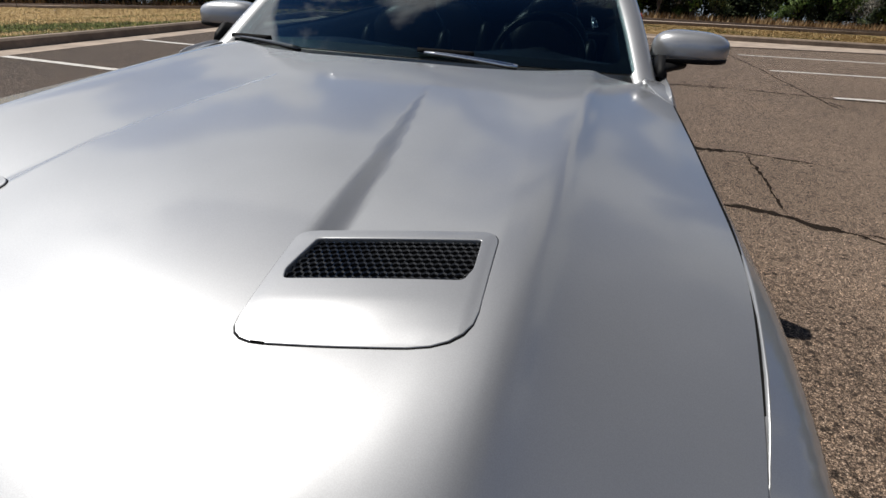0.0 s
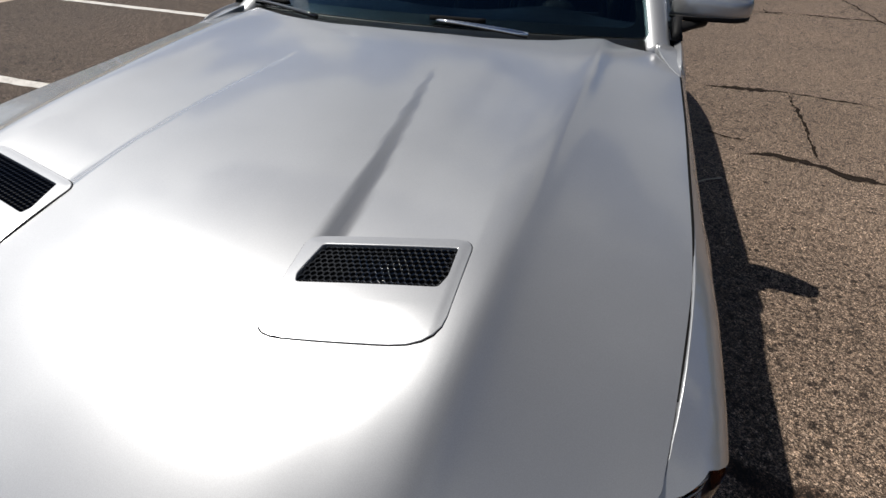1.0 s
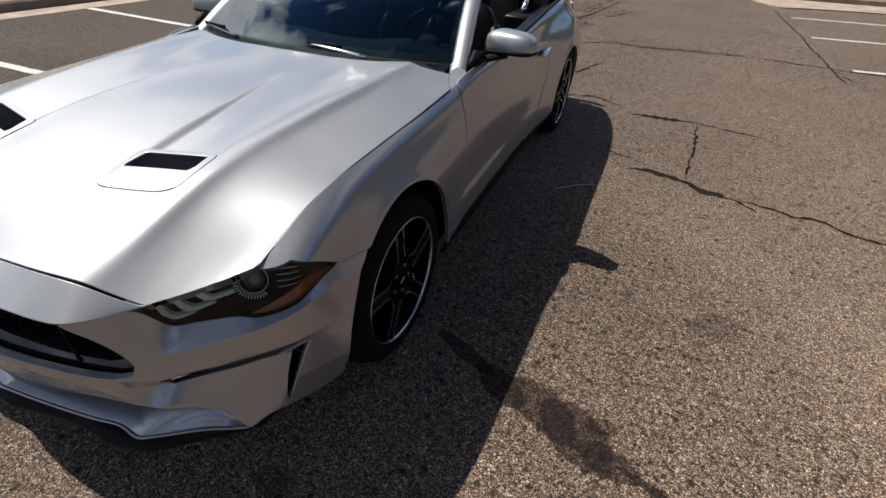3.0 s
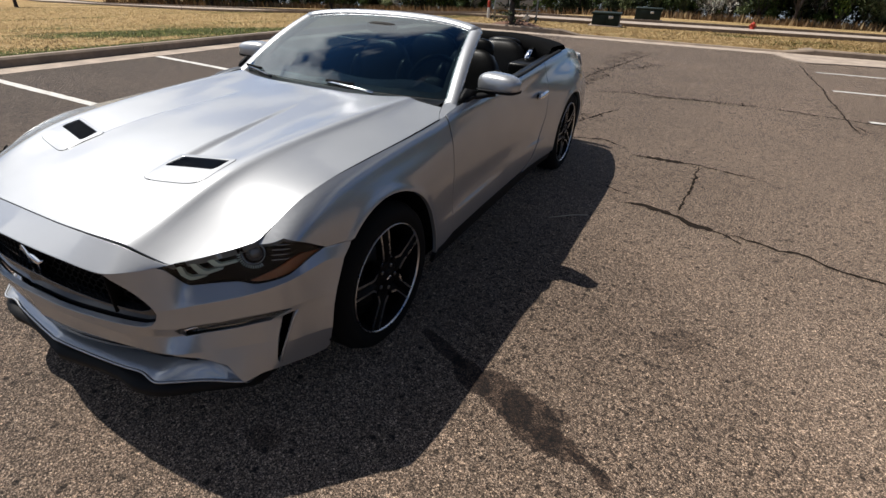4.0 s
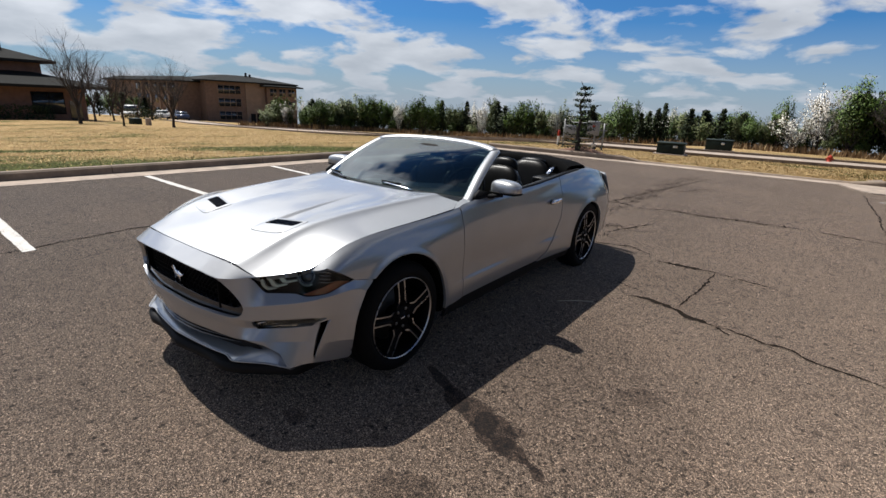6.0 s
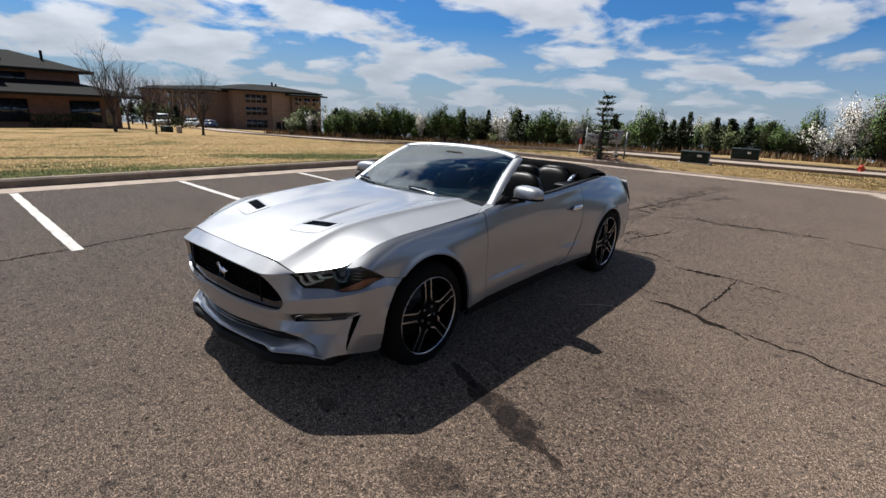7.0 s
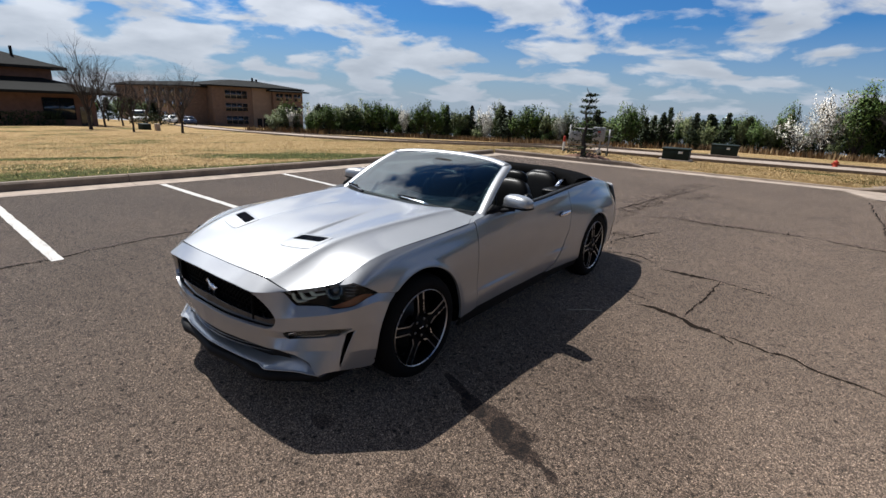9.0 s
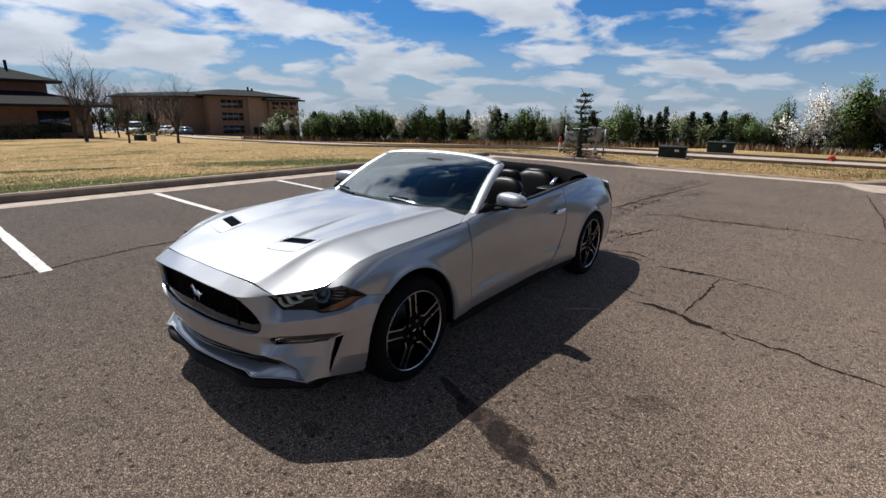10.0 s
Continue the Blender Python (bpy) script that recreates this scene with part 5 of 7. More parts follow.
def build_mirror(sg):
    m = empty("door_mirror")
    m.parent = CAR
    m["label"] = "silver-capped door mirror on a black stalk"
    c = Matrix.Translation((sg * 0.893, 1.03, 1.005)) @ Matrix.Rotation(radians(-12 * sg), 4, "Z") @ Matrix.Rotation(radians(-2 * sg), 4, "Y")
    bm = blob(0.122, 0.072, 0.062, 3.0, 40)
    for v in bm.verts:
        k = sg * v.co.x / 0.118
        v.co.z *= 1.0 - 0.12 * k
        v.co.y *= 1.0 - 0.10 * k
        if v.co.y > 0.03:
            v.co.y = 0.03 + (v.co.y - 0.03) * 0.4
        if v.co.z < -0.022:
            v.co.z = -0.022
    bmesh.ops.transform(bm, matrix=c, verts=bm.verts[:])
    part("mirror_cap", bm, SILVER, m, "silver mirror cap")
    bm = blob(0.121, 0.0725, 0.016, 4.2, 28)
    for v in bm.verts:
        k = sg * v.co.x / 0.119
        v.co.y *= 1.0 - 0.18 * k
        if v.co.z > 0.0:
            v.co.z *= 0.3
    bmesh.ops.transform(bm, matrix=c @ Matrix.Translation((0, 0.0, -0.023)), verts=bm.verts[:])
    part("mirror_foot", bm, BLACK, m, "black lower mirror shell")
    part("mirror_glass", blob(0.092, 0.003, 0.044, 3.5, 20, c @ Matrix.Translation((0, 0.050, -0.002))), CHROME, m, "mirror glass")
    pts = [(sg * 0.770, 0.93, 0.948), (sg * 0.80, 0.94, 0.950), (sg * 0.835, 0.975, 0.955), (sg * 0.87, 1.01, 0.962)]
    part("mirror_stalk", sweep(pts, ring(0.026, 12, 0.55), scale=[1.5, 1.15, 1.0, 1.2]), BLACK, m)
    # black corner piece that carries the stalk
    part("mirror_sail", plate([(0.73, 0.948), (0.98, 0.952), (0.97, 0.962), (0.80, 1.005), (0.745, 0.972)], 0.02, lambda u, v, w: (sg * (0.775 + w), u + 0.04, v)), BLACK, m)


def build_seat(x, y, rear=False):
    s = empty("rear_seat" if rear else "front_seat")
    s.parent = CAR
    s["label"] = "black leather rear seat" if rear else "black leather bucket seat with a headrest"
    w = 0.24 if not rear else 0.27
    part("seat_cushion", blob(w, 0.27, 0.09, 3.2, 24, Matrix.Translation((x, y - 0.30, 0.50))), LEATHER, s)
    bk = blob(w, 0.085, 0.33, 3.2, 28)
    for v in bk.verts:
        k = v.co.z / 0.33
        v.co.x *= 1.0 - 0.16 * max(0, k)
        v.co.y -= 0.02 * (abs(v.co.x) / w) ** 2 * (1 if v.co.y < 0 else 0)
    bmesh.ops.transform(bk, matrix=Matrix.Translation((x, y, 0.74)) @ Matrix.Rotation(radians(-17), 4, "X"), verts=bk.verts[:])
    part("seat_back", bk, LEATHER, s)
    for sg in (1, -1):
        part("seat_bolster", blob(0.05, 0.09, 0.24, 2.6, 18, Matrix.Translation((x + sg * (w - 0.03), y - 0.045, 0.72)) @ Matrix.Rotation(radians(-17), 4, "X")), LEATHER, s)
    hz = 1.042 if not rear else 1.015
    part("headrest", blob(0.125 if not rear else 0.15, 0.055, 0.085 if not rear else 0.06, 2.8, 24, Matrix.Translation((x, y + 0.115, hz)) @ Matrix.Rotation(radians(-12), 4, "X")), LEATHER, s)
    for sg in (1, -1):
        part("headrest_post", sweep([(x + sg * 0.06, y + 0.09, 0.95), (x + sg * 0.06, y + 0.105, hz)], ring(0.006, 8), up=(0, 1, 0)), CHROME, s)


def build_cabin():
    # floor pan, sills and bulkheads in black
    bm = bmesh.new()
    add_box(bm, -0.60, 0.60, -0.62, 3.45, 0.20, 0.30, 0.02)
    add_box(bm, -0.80, 0.80, 0.42, 2.30, 0.21, 0.30, 0.02)
    add_box(bm, -0.74, 0.74, 3.06, 3.45, 0.24, 0.32, 0.02)
    add_box(bm, -0.66, 0.66, 0.42, 0.56, 0.29, 0.90, 0.02)
    add_box(bm, -0.66, 0.66, 2.68, 2.74, 0.29, 0.93, 0.02)
    part("floor_pan", bm, LINER, CAR)
    bm = bmesh.new()
    add_box(bm, -0.60, 0.60, -0.74, 0.42, 0.30, 0.66, 0.03)
    part("engine_cover", bm, LINER, CAR)
    # dashboard
    dash = bmesh.new()
    rows = []
    for x in np.linspace(-0.70, 0.70, 29):
        hump = 0.030 * math.exp(-((x - 0.37) / 0.17) ** 2) + 0.02 * math.exp(-((x + 0.37) / 0.20) ** 2)
        rows.append([dash.verts.new(p) for p in ((x, 0.60, 0.92), (x, 0.78, 0.945 + hump * 0.4), (x, 0.98, 0.945 + hump), (x, 1.06, 0.925 + hump), (x, 1.085, 0.88), (x, 1.07, 0.76), (x, 0.98, 0.56))])
    for r0, r1 in zip(rows, rows[1:]):
        for i in range(6):
            dash.faces.new((r0[i], r0[i + 1], r1[i + 1], r1[i]))
    bmesh.ops.recalc_face_normals(dash, faces=dash.faces[:])
    part("dashboard", dash, LEATHER, CAR, "black padded dashboard")
    part("centre_screen", box(-0.12, 0.12, 1.078, 1.09, 0.79, 0.90, 0.004), BLACK_GLOSS, CAR)
    part("centre_console", box(-0.11, 0.11, 1.05, 2.3, 0.30, 0.62, 0.03), LEATHER, CAR)
    # steering wheel
    wheel = empty("steering_wheel")
    wheel.parent = CAR
    m = Matrix.Translation((0.37, 1.24, 0.90)) @ Matrix.Rotation(radians(64), 4, "X")
    c = [m @ Vector((0.18 * math.cos(a), 0.18 * math.sin(a), 0)) for a in np.linspace(0, 2 * math.pi, 36, endpoint=False)]
    part("wheel_ring", sweep(c, ring(0.016, 8), closed=True, up=tuple(m.to_3x3() @ Vector((0, 0, 1)))), LEATHER, wheel)
    part("wheel_boss", blob(0.07, 0.055, 0.03, 2.6, 18, m), BLACK, wheel)
    for a in (0, 180, 270):
        part("wheel_spoke", box(0.05, 0.17, -0.016, 0.016, -0.008, 0.008, 0.003, 1, m @ Matrix.Rotation(radians(a), 4, "Z")), BLACK_GLOSS, wheel)
    for x in (0.37, -0.37):
        build_seat(x, 1.76)
    for x in (0.31, -0.31):
        build_seat(x, 2.44, True)
    # folded soft top and its well
    bm = bmesh.new()
    rows = []
    for x in np.linspace(-0.745, 0.745, 33):
        u = x / 0.745
        z = 1.078 - 0.016 * u * u - 0.028 * abs(u) ** 8
        y0 = 2.60 - 0.20 * abs(u) ** 4
        y1 = 2.97 - 0.12 * u * u
        rows.append([bm.verts.new(p) for p in ((x, y0 + 0.06, 0.80), (x, y0, z - 0.08), (x, y0 - 0.004, z - 0.012), (x, y0 + 0.05, z + 0.006 + 0.006 * math.sin(9 * u)), (x, (y0 + y1) / 2, z + 0.012 - 0.006 * math.cos(7 * u)), (x, y1 - 0.05, z - 0.004), (x, y1, z - 0.03), (x, y1, z - 0.09))])
    for r0, r1 in zip(rows, rows[1:]):
        for i in range(7):
            bm.faces.new((r0[i], r0[i + 1], r1[i + 1], r1[i]))
    bmesh.ops.recalc_face_normals(bm, faces=bm.faces[:])
    part("folded_soft_top", bm, FABRIC, CAR, "black fabric soft top, folded down behind the seats")
    for sg in (1, -1):
        part("top_latch_arm", sweep([(sg * 0.60, 2.30, 0.965), (sg * 0.585, 2.42, 1.005), (sg * 0.56, 2.56, 1.02)], [(-0.016, -0.008), (0.016, -0.008), (0.016, 0.008), (-0.016, 0.008)]), CHROME, CAR, "bright soft-top side arm")
        part("quarter_trim", box(sg * 0.50, sg * 0.70, 2.16, 2.62, 0.60, 0.945, 0.02) if sg > 0 else box(-0.70, -0.50, 2.16, 2.62, 0.60, 0.945, 0.02), LEATHER, CAR)


def build_tail():
    def deck(x, y):
        u = x / np.maximum(XT(y), 0.1)
        z = ZT(y) + 0.044 * (1 - np.abs(u) ** 3)
        z = z + 0.012 * step(3.45, 3.62, y)
        return np.stack([x, y, z], -1)
    half = [(0, 2.96), (0.3, 2.95), (0.6, 2.90), (0.73, 2.86)] + [(float(XT(y)) - 0.004, y) for y in np.linspace(2.92, 3.60, 16)] + [(0.5, 3.655), (0.25, 3.69), (0, 3.70)]
    sheet("trunk_lid", deck, full(half), SILVER, CAR, size=0.03, flange=0.02)

    def rear(s, z):
        x = 0.80 * np.sin(s * math.pi / 2)
        edge = Curve((0.2, 0.86), (0.35, 0.93), (0.6, 0.95), (0.8, 0.90), (1.0, 0.80))(z)
        y = 3.58 + Curve((0.2, 0.02), (0.4, 0.10), (0.6, 0.10), (0.8, 0.075), (1.0, 0.04))(z) + 0.10 * np.cos(s * math.pi / 2)
        return np.stack([x * edge, y, z], -1)
    sheet("rear_bumper", rear, [(-1, 0.25), (1, 0.25), (1, 0.868), (0.6, 0.885), (0, 0.893), (-0.6, 0.885), (-1, 0.868)], SILVER, CAR, size=0.05, flange=0.03)
    for sg in (1, -1):
        lamp = empty("tail_light")
        lamp.parent = CAR
        lamp["label"] = "red tail light of three upright bars"
        for k in range(3):
            a, b = sg * (0.46 + 0.13 * k), sg * (0.555 + 0.13 * k)
            o = [(min(a, b), 0.67), (max(a, b), 0.67), (max(a, b), 0.80), (min(a, b), 0.80)]
            sheet("lamp_bar", rear, o, RED_LENS, lamp, size=0.03, flange=0.01, lift=0.006)


build_hood()
for sg in (1, -1):
    build_vent(sg)
    build_headlamp(sg)
    build_mirror(sg)
build_flanks()
build_nose()
build_windshield()
build_cabin()
build_tail()
wheel = build_wheel()
wheel.parent = CAR
wheel.matrix_basis = pose(0.862, 0, 0.34, 6.5)
for x, y, turn in ((-0.862, 0, 180), (0.902, 2.72, 0), (-0.902, 2.72, 180)):
    copy_thing(wheel, pose(x, y, 0.34, 17 if y else 40, 0, turn))

# ---- the lot and the land round it ----
def lot_xy(u, v):
    """A place from its distances inside the west kerb (u) and beyond the north kerb (v)."""
    x = (u - 7.65 + 0.06 * (v + 14.25)) / (1 - 0.06 * 0.07)
    return x, v + 14.25 + 0.07 * x


def lot_uv(x, y):
    return x + 7.65 - 0.06 * y, y - 14.25 - 0.07 * x


def land(x, y):
    """Height of the land: level at the lot, falling to the west and north."""
    u, v = lot_uv(x, y)
    w, n = np.maximum(0, -u - 0.5), np.maximum(0, v - 0.7)
    west = 0.05 * np.minimum(w, 15) + 0.036 * np.clip(w - 15, 0, 30) + 0.022 * np.clip(w - 45, 0, 60) + 0.05 * np.maximum(w - 105, 0)
    return 0.10 - west - 0.03 * np.minimum(n, 12) - 0.048 * np.maximum(n - 12, 0)


def grid_mesh(us, vs, height):
    bm = bmesh.new()
    g = []
    for u in us:
        row = []
        for v in vs:
            x, y = lot_xy(u, v)
            row.append(bm.verts.new((x, y, height(u, v, x, y))))
        g.append(row)
    for r0, r1 in zip(g, g[1:]):
        for j in range(len(vs) - 1):
            bm.faces.new((r0[j], r1[j], r1[j + 1], r0[j + 1]))
    return bm


def build_ground():
    us = np.concatenate([[-700, -450, -300, -200], np.arange(-150, -50, 10), np.arange(-49.5, -1, 1.5), [-0.5, -0.21, -0.19, 2, 68, 69, 130, 400]])
    vs = np.concatenate([[-400, -150, -80, -60, -40], np.arange(-30, 0, 2.0), [0.19, 0.21, 0.7], np.arange(2, 50, 2.0), np.arange(50, 150, 10), [200, 300, 450, 700]])
    bm = grid_mesh(us, vs, lambda u, v, x, y: -0.03 if u > -0.2 and v < 0.2 else float(land(x, y)))
    tagged(part("ground", bm, LAWN), "dormant straw-coloured lawn with green patches", "lawn", kind="structure")
    us = np.concatenate([[0.45], np.arange(1, 16, 1.0), [28, 68]])
    vs = np.concatenate([[-74, -44], np.arange(-22, -0.6, 1.0), [-0.45]])
    tagged(part("pavement", grid_mesh(us, vs, lambda u, v, x, y: 0.0), ASPHALT), "weathered brown-grey asphalt of a parking lot", "asphalt", kind="structure")


def kerb_run(name, p0, p1, side_of, h0, h1=None, width=0.16, piece=3.0, pan=0.47):
    """A kerb from p0 to p1 in cast lengths with thin joints, and its gutter pan on the lot's side; its height may change on the way."""
    a, b = Vector((*p0, 0)), Vector((*p1, 0))
    L = (b - a).length
    d = (b - a) / L
    k = Vector((-d.y, d.x, 0)) * side_of
    n = max(1, int(L / piece))
    h1 = h0 if h1 is None else h1
    kerb = empty(name)
    tagged(kerb, "weathered concrete kerb with a gutter pan along the lot", "kerb", kind="structure")
    for i in range(n):
        bm = bmesh.new()
        s0, s1 = L * i / n + 0.004, L * (i + 1) / n - 0.004
        r = []
        for s in (s0, s1):
            h = h0 + (h1 - h0) * s / L
            sec = [(-0.02, -0.05), (0.0, 0.013), (0.014, max(h - 0.03, 0.015)), (0.045, h), (width, h), (width, -0.05)]
            r.append([bm.verts.new(a + d * s - k * u + Vector((0, 0, v))) for u, v in sec])
        m = 6
        for j in range(m):
            bm.faces.new((r[0][j], r[0][(j + 1) % m], r[1][(j + 1) % m], r[1][j]))
        bm.faces.new(r[0]); bm.faces.new(r[1][::-1])
        bmesh.ops.recalc_face_normals(bm, faces=bm.faces[:])
        part("kerb_stone", bm, KERB_C, kerb, smooth=False)
        bm = bmesh.new()
        vs = [bm.verts.new(a + d * s + k * u + Vector((0, 0, v))) for s in (s0, s1) for u, v in ((-0.0, 0.012), (pan, 0.006), (pan, -0.06), (0, -0.06))]
        for j in range(4):
            bm.faces.new((vs[j], vs[(j + 1) % 4], vs[4 + (j + 1) % 4], vs[4 + j]))
        bm.faces.new(vs[:4]); bm.faces.new(vs[4:][::-1])
        bmesh.ops.recalc_face_normals(bm, faces=bm.faces[:])
        part("gutter_pan", bm, CONCRETE, kerb, smooth=False)


def stripe(p0, p1, width=0.11):
    """A painted stall line with ragged edges."""
    a, b = Vector((*p0, 0)), Vector((*p1, 0))
    d = (b - a).normalized()
    k = Vector((-d.y, d.x, 0))
    n = max(2, int((b - a).length / 0.12))
    bm = bmesh.new()
    rows = []
    for i in range(n + 1):
        p = a + (b - a) * i / n
        w0, w1 = width / 2 + random.uniform(-0.006, 0.006), width / 2 + random.uniform(-0.006, 0.006)
        rows.append((bm.verts.new(p - k * w0 + Vector((0, 0, 0.004))), bm.verts.new(p + k * w1 + Vector((0, 0, 0.004)))))
    for r0, r1 in zip(rows, rows[1:]):
        bm.faces.new((r0[0], r1[0], r1[1], r0[1]))
    bmesh.ops.recalc_face_normals(bm, faces=bm.faces[:])
    return tagged(part("stall_line", bm, LINE_PAINT), "worn white painted parking stall line on asphalt", "line", group="stall lines", kind="structure")


def crack(pts, width, seed):
    """A crack that wanders through the given points."""
    rnd = random.Random(seed)
    path = []
    for a, b in zip(pts, pts[1:]):
        n = max(2, int(math.hypot(b[0] - a[0], b[1] - a[1]) / 0.03))
        for i in range(n):
            s = i / n
            path.append([a[0] + (b[0] - a[0]) * s, a[1] + (b[1] - a[1]) * s])
    path.append(list(pts[-1]))
    ox = oy = 0.0
    bm = bmesh.new()
    rows = []
    for i, (x, y) in enumerate(path):
        ox = ox * 0.9 + rnd.uniform(-0.011, 0.011)
        oy = oy * 0.9 + rnd.uniform(-0.011, 0.011)
        j = min(i + 1, len(path) - 1)
        t = Vector((path[j][0] - path[max(j - 2, 0)][0], path[j][1] - path[max(j - 2, 0)][1], 0))
        t.normalize()
        k = Vector((-t.y, t.x, 0))
        fade = min(1.0, (i + 1) / 8, (len(path) - i) / 8)
        w = width * fade * rnd.uniform(0.25, 1.7)
        p = Vector((x + ox, y + oy, 0.0035))
        rows.append((bm.verts.new(p - k * w), bm.verts.new(p + k * w)))
    for r0, r1 in zip(rows, rows[1:]):
        bm.faces.new((r0[0], r1[0], r1[1], r0[1]))
    bmesh.ops.recalc_face_normals(bm, faces=bm.faces[:])
    return tagged(part("asphalt_crack", bm, CRACK, smooth=False), "dark wandering crack in the asphalt", "crack", kind="structure")


def crack_web(line, spread, count, seed):
    """Many short broken cracks scattered along a line, as one mesh."""
    rnd = random.Random(seed)
    bm = bmesh.new()
    total = sum(math.dist(a, b) for a, b in zip(line, line[1:]))
    for _ in range(count):
        s = rnd.uniform(0, total)
        for a, b in zip(line, line[1:]):
            d = math.dist(a, b)
            if s <= d:
                break
            s -= d
        f = min(1.0, s / d)
        way = math.atan2(b[1] - a[1], b[0] - a[0])
        off = rnd.gauss(0, spread * 0.45)
        x = a[0] + (b[0] - a[0]) * f - math.sin(way) * off
        y = a[1] + (b[1] - a[1]) * f + math.cos(way) * off
        turn = way + (rnd.gauss(0, 0.35) if rnd.random() < 0.65 else rnd.uniform(0, math.pi))
        rows = []
        n = rnd.randint(4, 11)
        w0 = rnd.uniform(0.003, 0.011)
        for i in range(n):
            k = min(1.0, (i + 0.4) / 2, (n - i - 0.6) / 2)
            w = w0 * k * rnd.uniform(0.5, 1.4)
            px, py = -math.sin(turn) * w, math.cos(turn) * w
            rows.append((bm.verts.new((x - px, y - py, 0.0042)), bm.verts.new((x + px, y + py, 0.0042))))
            turn += rnd.gauss(0, 0.35)
            x, y = x + 0.035 * math.cos(turn), y + 0.035 * math.sin(turn)
        for r0, r1 in zip(rows, rows[1:]):
            bm.faces.new((r0[0], r1[0], r1[1], r0[1]))
    bmesh.ops.recalc_face_normals(bm, faces=bm.faces[:])
    return tagged(part("crack_web", bm, CRACK, smooth=False), "web of short broken cracks in worn asphalt", "crack", kind="stuff")


def build_lot():
    kerb_run("kerb_west", lot_xy(0, -60), lot_xy(0, -0.3), -1, 0.15)
    kerb_run("kerb_north", lot_xy(-0.15, 0), lot_xy(4.7, 0), -1, 0.15)
    kerb_run("kerb_end", lot_xy(4.7, 0), lot_xy(5.3, 0), -1, 0.15, 0.05)
    # the edge drops along the drive and is broader there
    kerb_run("kerb_drive", lot_xy(5.3, 0), lot_xy(10.5, 0), -1, 0.05, width=0.55, piece=2.6)
    kerb_run("kerb_rise", lot_xy(10.5, 0), lot_xy(11.2, 0), -1, 0.05, 0.14, width=0.55)
    kerb_run("kerb_east", lot_xy(11.2, 0), lot_xy(45, 0), -1, 0.14, width=0.2)
    # concrete apron that bulges into the lot where the kerb rises again
    apron = plate(rounded([(3.45, 13.99), (3.72, 13.25), (4.02, 12.62), (4.75, 12.95), (8.5, 13.7), (8.5, 14.38), (3.5, 14.03)], [0.02, 0.3, 0.2, 0.4, 0.02, 0.02, 0.02]), 0.05, lambda u, v, w: (u, v, w - 0.026))
    tagged(part("apron", apron, CONCRETE, smooth=False), "pale concrete apron at the end of the kerb", "concrete", kind="structure")
    for y0, y1 in ((-3.4, -3.22), (-0.81, -0.61), (1.74, 1.84), (4.14, 4.4), (6.45, 6.7), (8.9, 9.15)):
        stripe((-3.23 + 0.04 * y0, y0), (-7.14 + 0.05 * y1, y1))
    stripe((-3.45, -5.9), (-7.35, -5.75))
    stripe((-3.5, -8.5), (-7.45, -8.3))
    for x, y in ((4.16, -6.9), (4.14, -4.2), (4.12, -1.6), (4.1, 1.2), (4.08, 3.98), (4.05, 6.72), (4.0, 9.06), (4.05, 11.28)):
        stripe((x, y), (x + 5.2, y + 0.52), 0.10)
    crack(((0.63, 3.72), (0.77, 3.76), (0.89, 3.80), (1.11, 3.87), (1.27, 3.75), (1.42, 3.68)), 0.013, 1)
    crack(((1.47, 3.53), (1.54, 3.51), (1.79, 3.53), (2.08, 3.54)), 0.034, 4)
    crack(((2.07, 3.53), (2.28, 3.48), (2.42, 3.44), (2.56, 3.42), (2.66, 3.32)), 0.013, 11)
    crack(((2.08, 3.54), (2.04, 2.98), (2.02, 2.65), (2.00, 2.42), (2.00, 2.23)), 0.009, 2)
    crack(((1.35, 2.54), (1.46, 2.48), (1.57, 2.43), (1.66, 2.40)), 0.013, 12)
    crack(((1.54, 2.21), (1.74, 2.24), (1.90, 2.19), (2.00, 2.15), (2.07, 2.06), (2.17, 2.06), (2.26, 2.02), (2.37, 1.93)), 0.024, 3)
    crack(((2.28, 2.06), (2.40, 2.06), (2.50, 2.02), (2.60, 1.96), (2.69, 1.99), (2.79, 1.98), (2.91, 1.90), (3.05, 1.86), (3.32, 1.79)), 0.011, 13)
    crack(((-0.14, 5.57), (-0.06, 6.42), (0.05, 7.11), (0.16, 7.93), (0.24, 8.58), (0.49, 9.83), (0.79, 11.82)), 0.013, 5)
    crack(((0.47, 6.37), (0.98, 6.67), (1.45, 6.61), (1.81, 6.68), (2.27, 6.78), (2.93, 6.82)), 0.013, 6)
    crack(((2.93, 6.82), (3.33, 6.75), (3.71, 6.73), (3.91, 6.65), (5.06, 6.57)), 0.022, 10)
    crack(((3.87, 12.21), (3.85, 10.64), (3.85, 9.42), (3.81, 7.63), (3.77, 6.70), (3.82, 5.89)), 0.011, 8)
    crack(((3.80, 6.39), (3.87, 6.21), (3.92, 6.00), (3.98, 5.87)), 0.012, 14)
    crack(((0.72, 4.59), (0.79, 4.79), (0.88, 5.05), (1.03, 5.41)), 0.014, 15)
    crack(((-4.08, -4.14), (-3.50, -2.48), (-3.34, -1.40), (-3.33, -0.79), (-3.43, -0.21), (-3.48, 0.38), (-3.34, 1.51)), 0.014, 7)
    crack(((-1.02, 7.10), (-0.26, 6.66), (0.02, 6.48)), 0.008, 9)
    crack_web(((0.22, 5.45), (0.20, 6.9), (0.30, 8.1), (0.32, 10.1), (0.43, 12.0)), 0.20, 170, 31)
    crack_web(((0.46, 5.0), (0.7, 4.75), (0.95, 4.9)), 0.25, 13, 32)
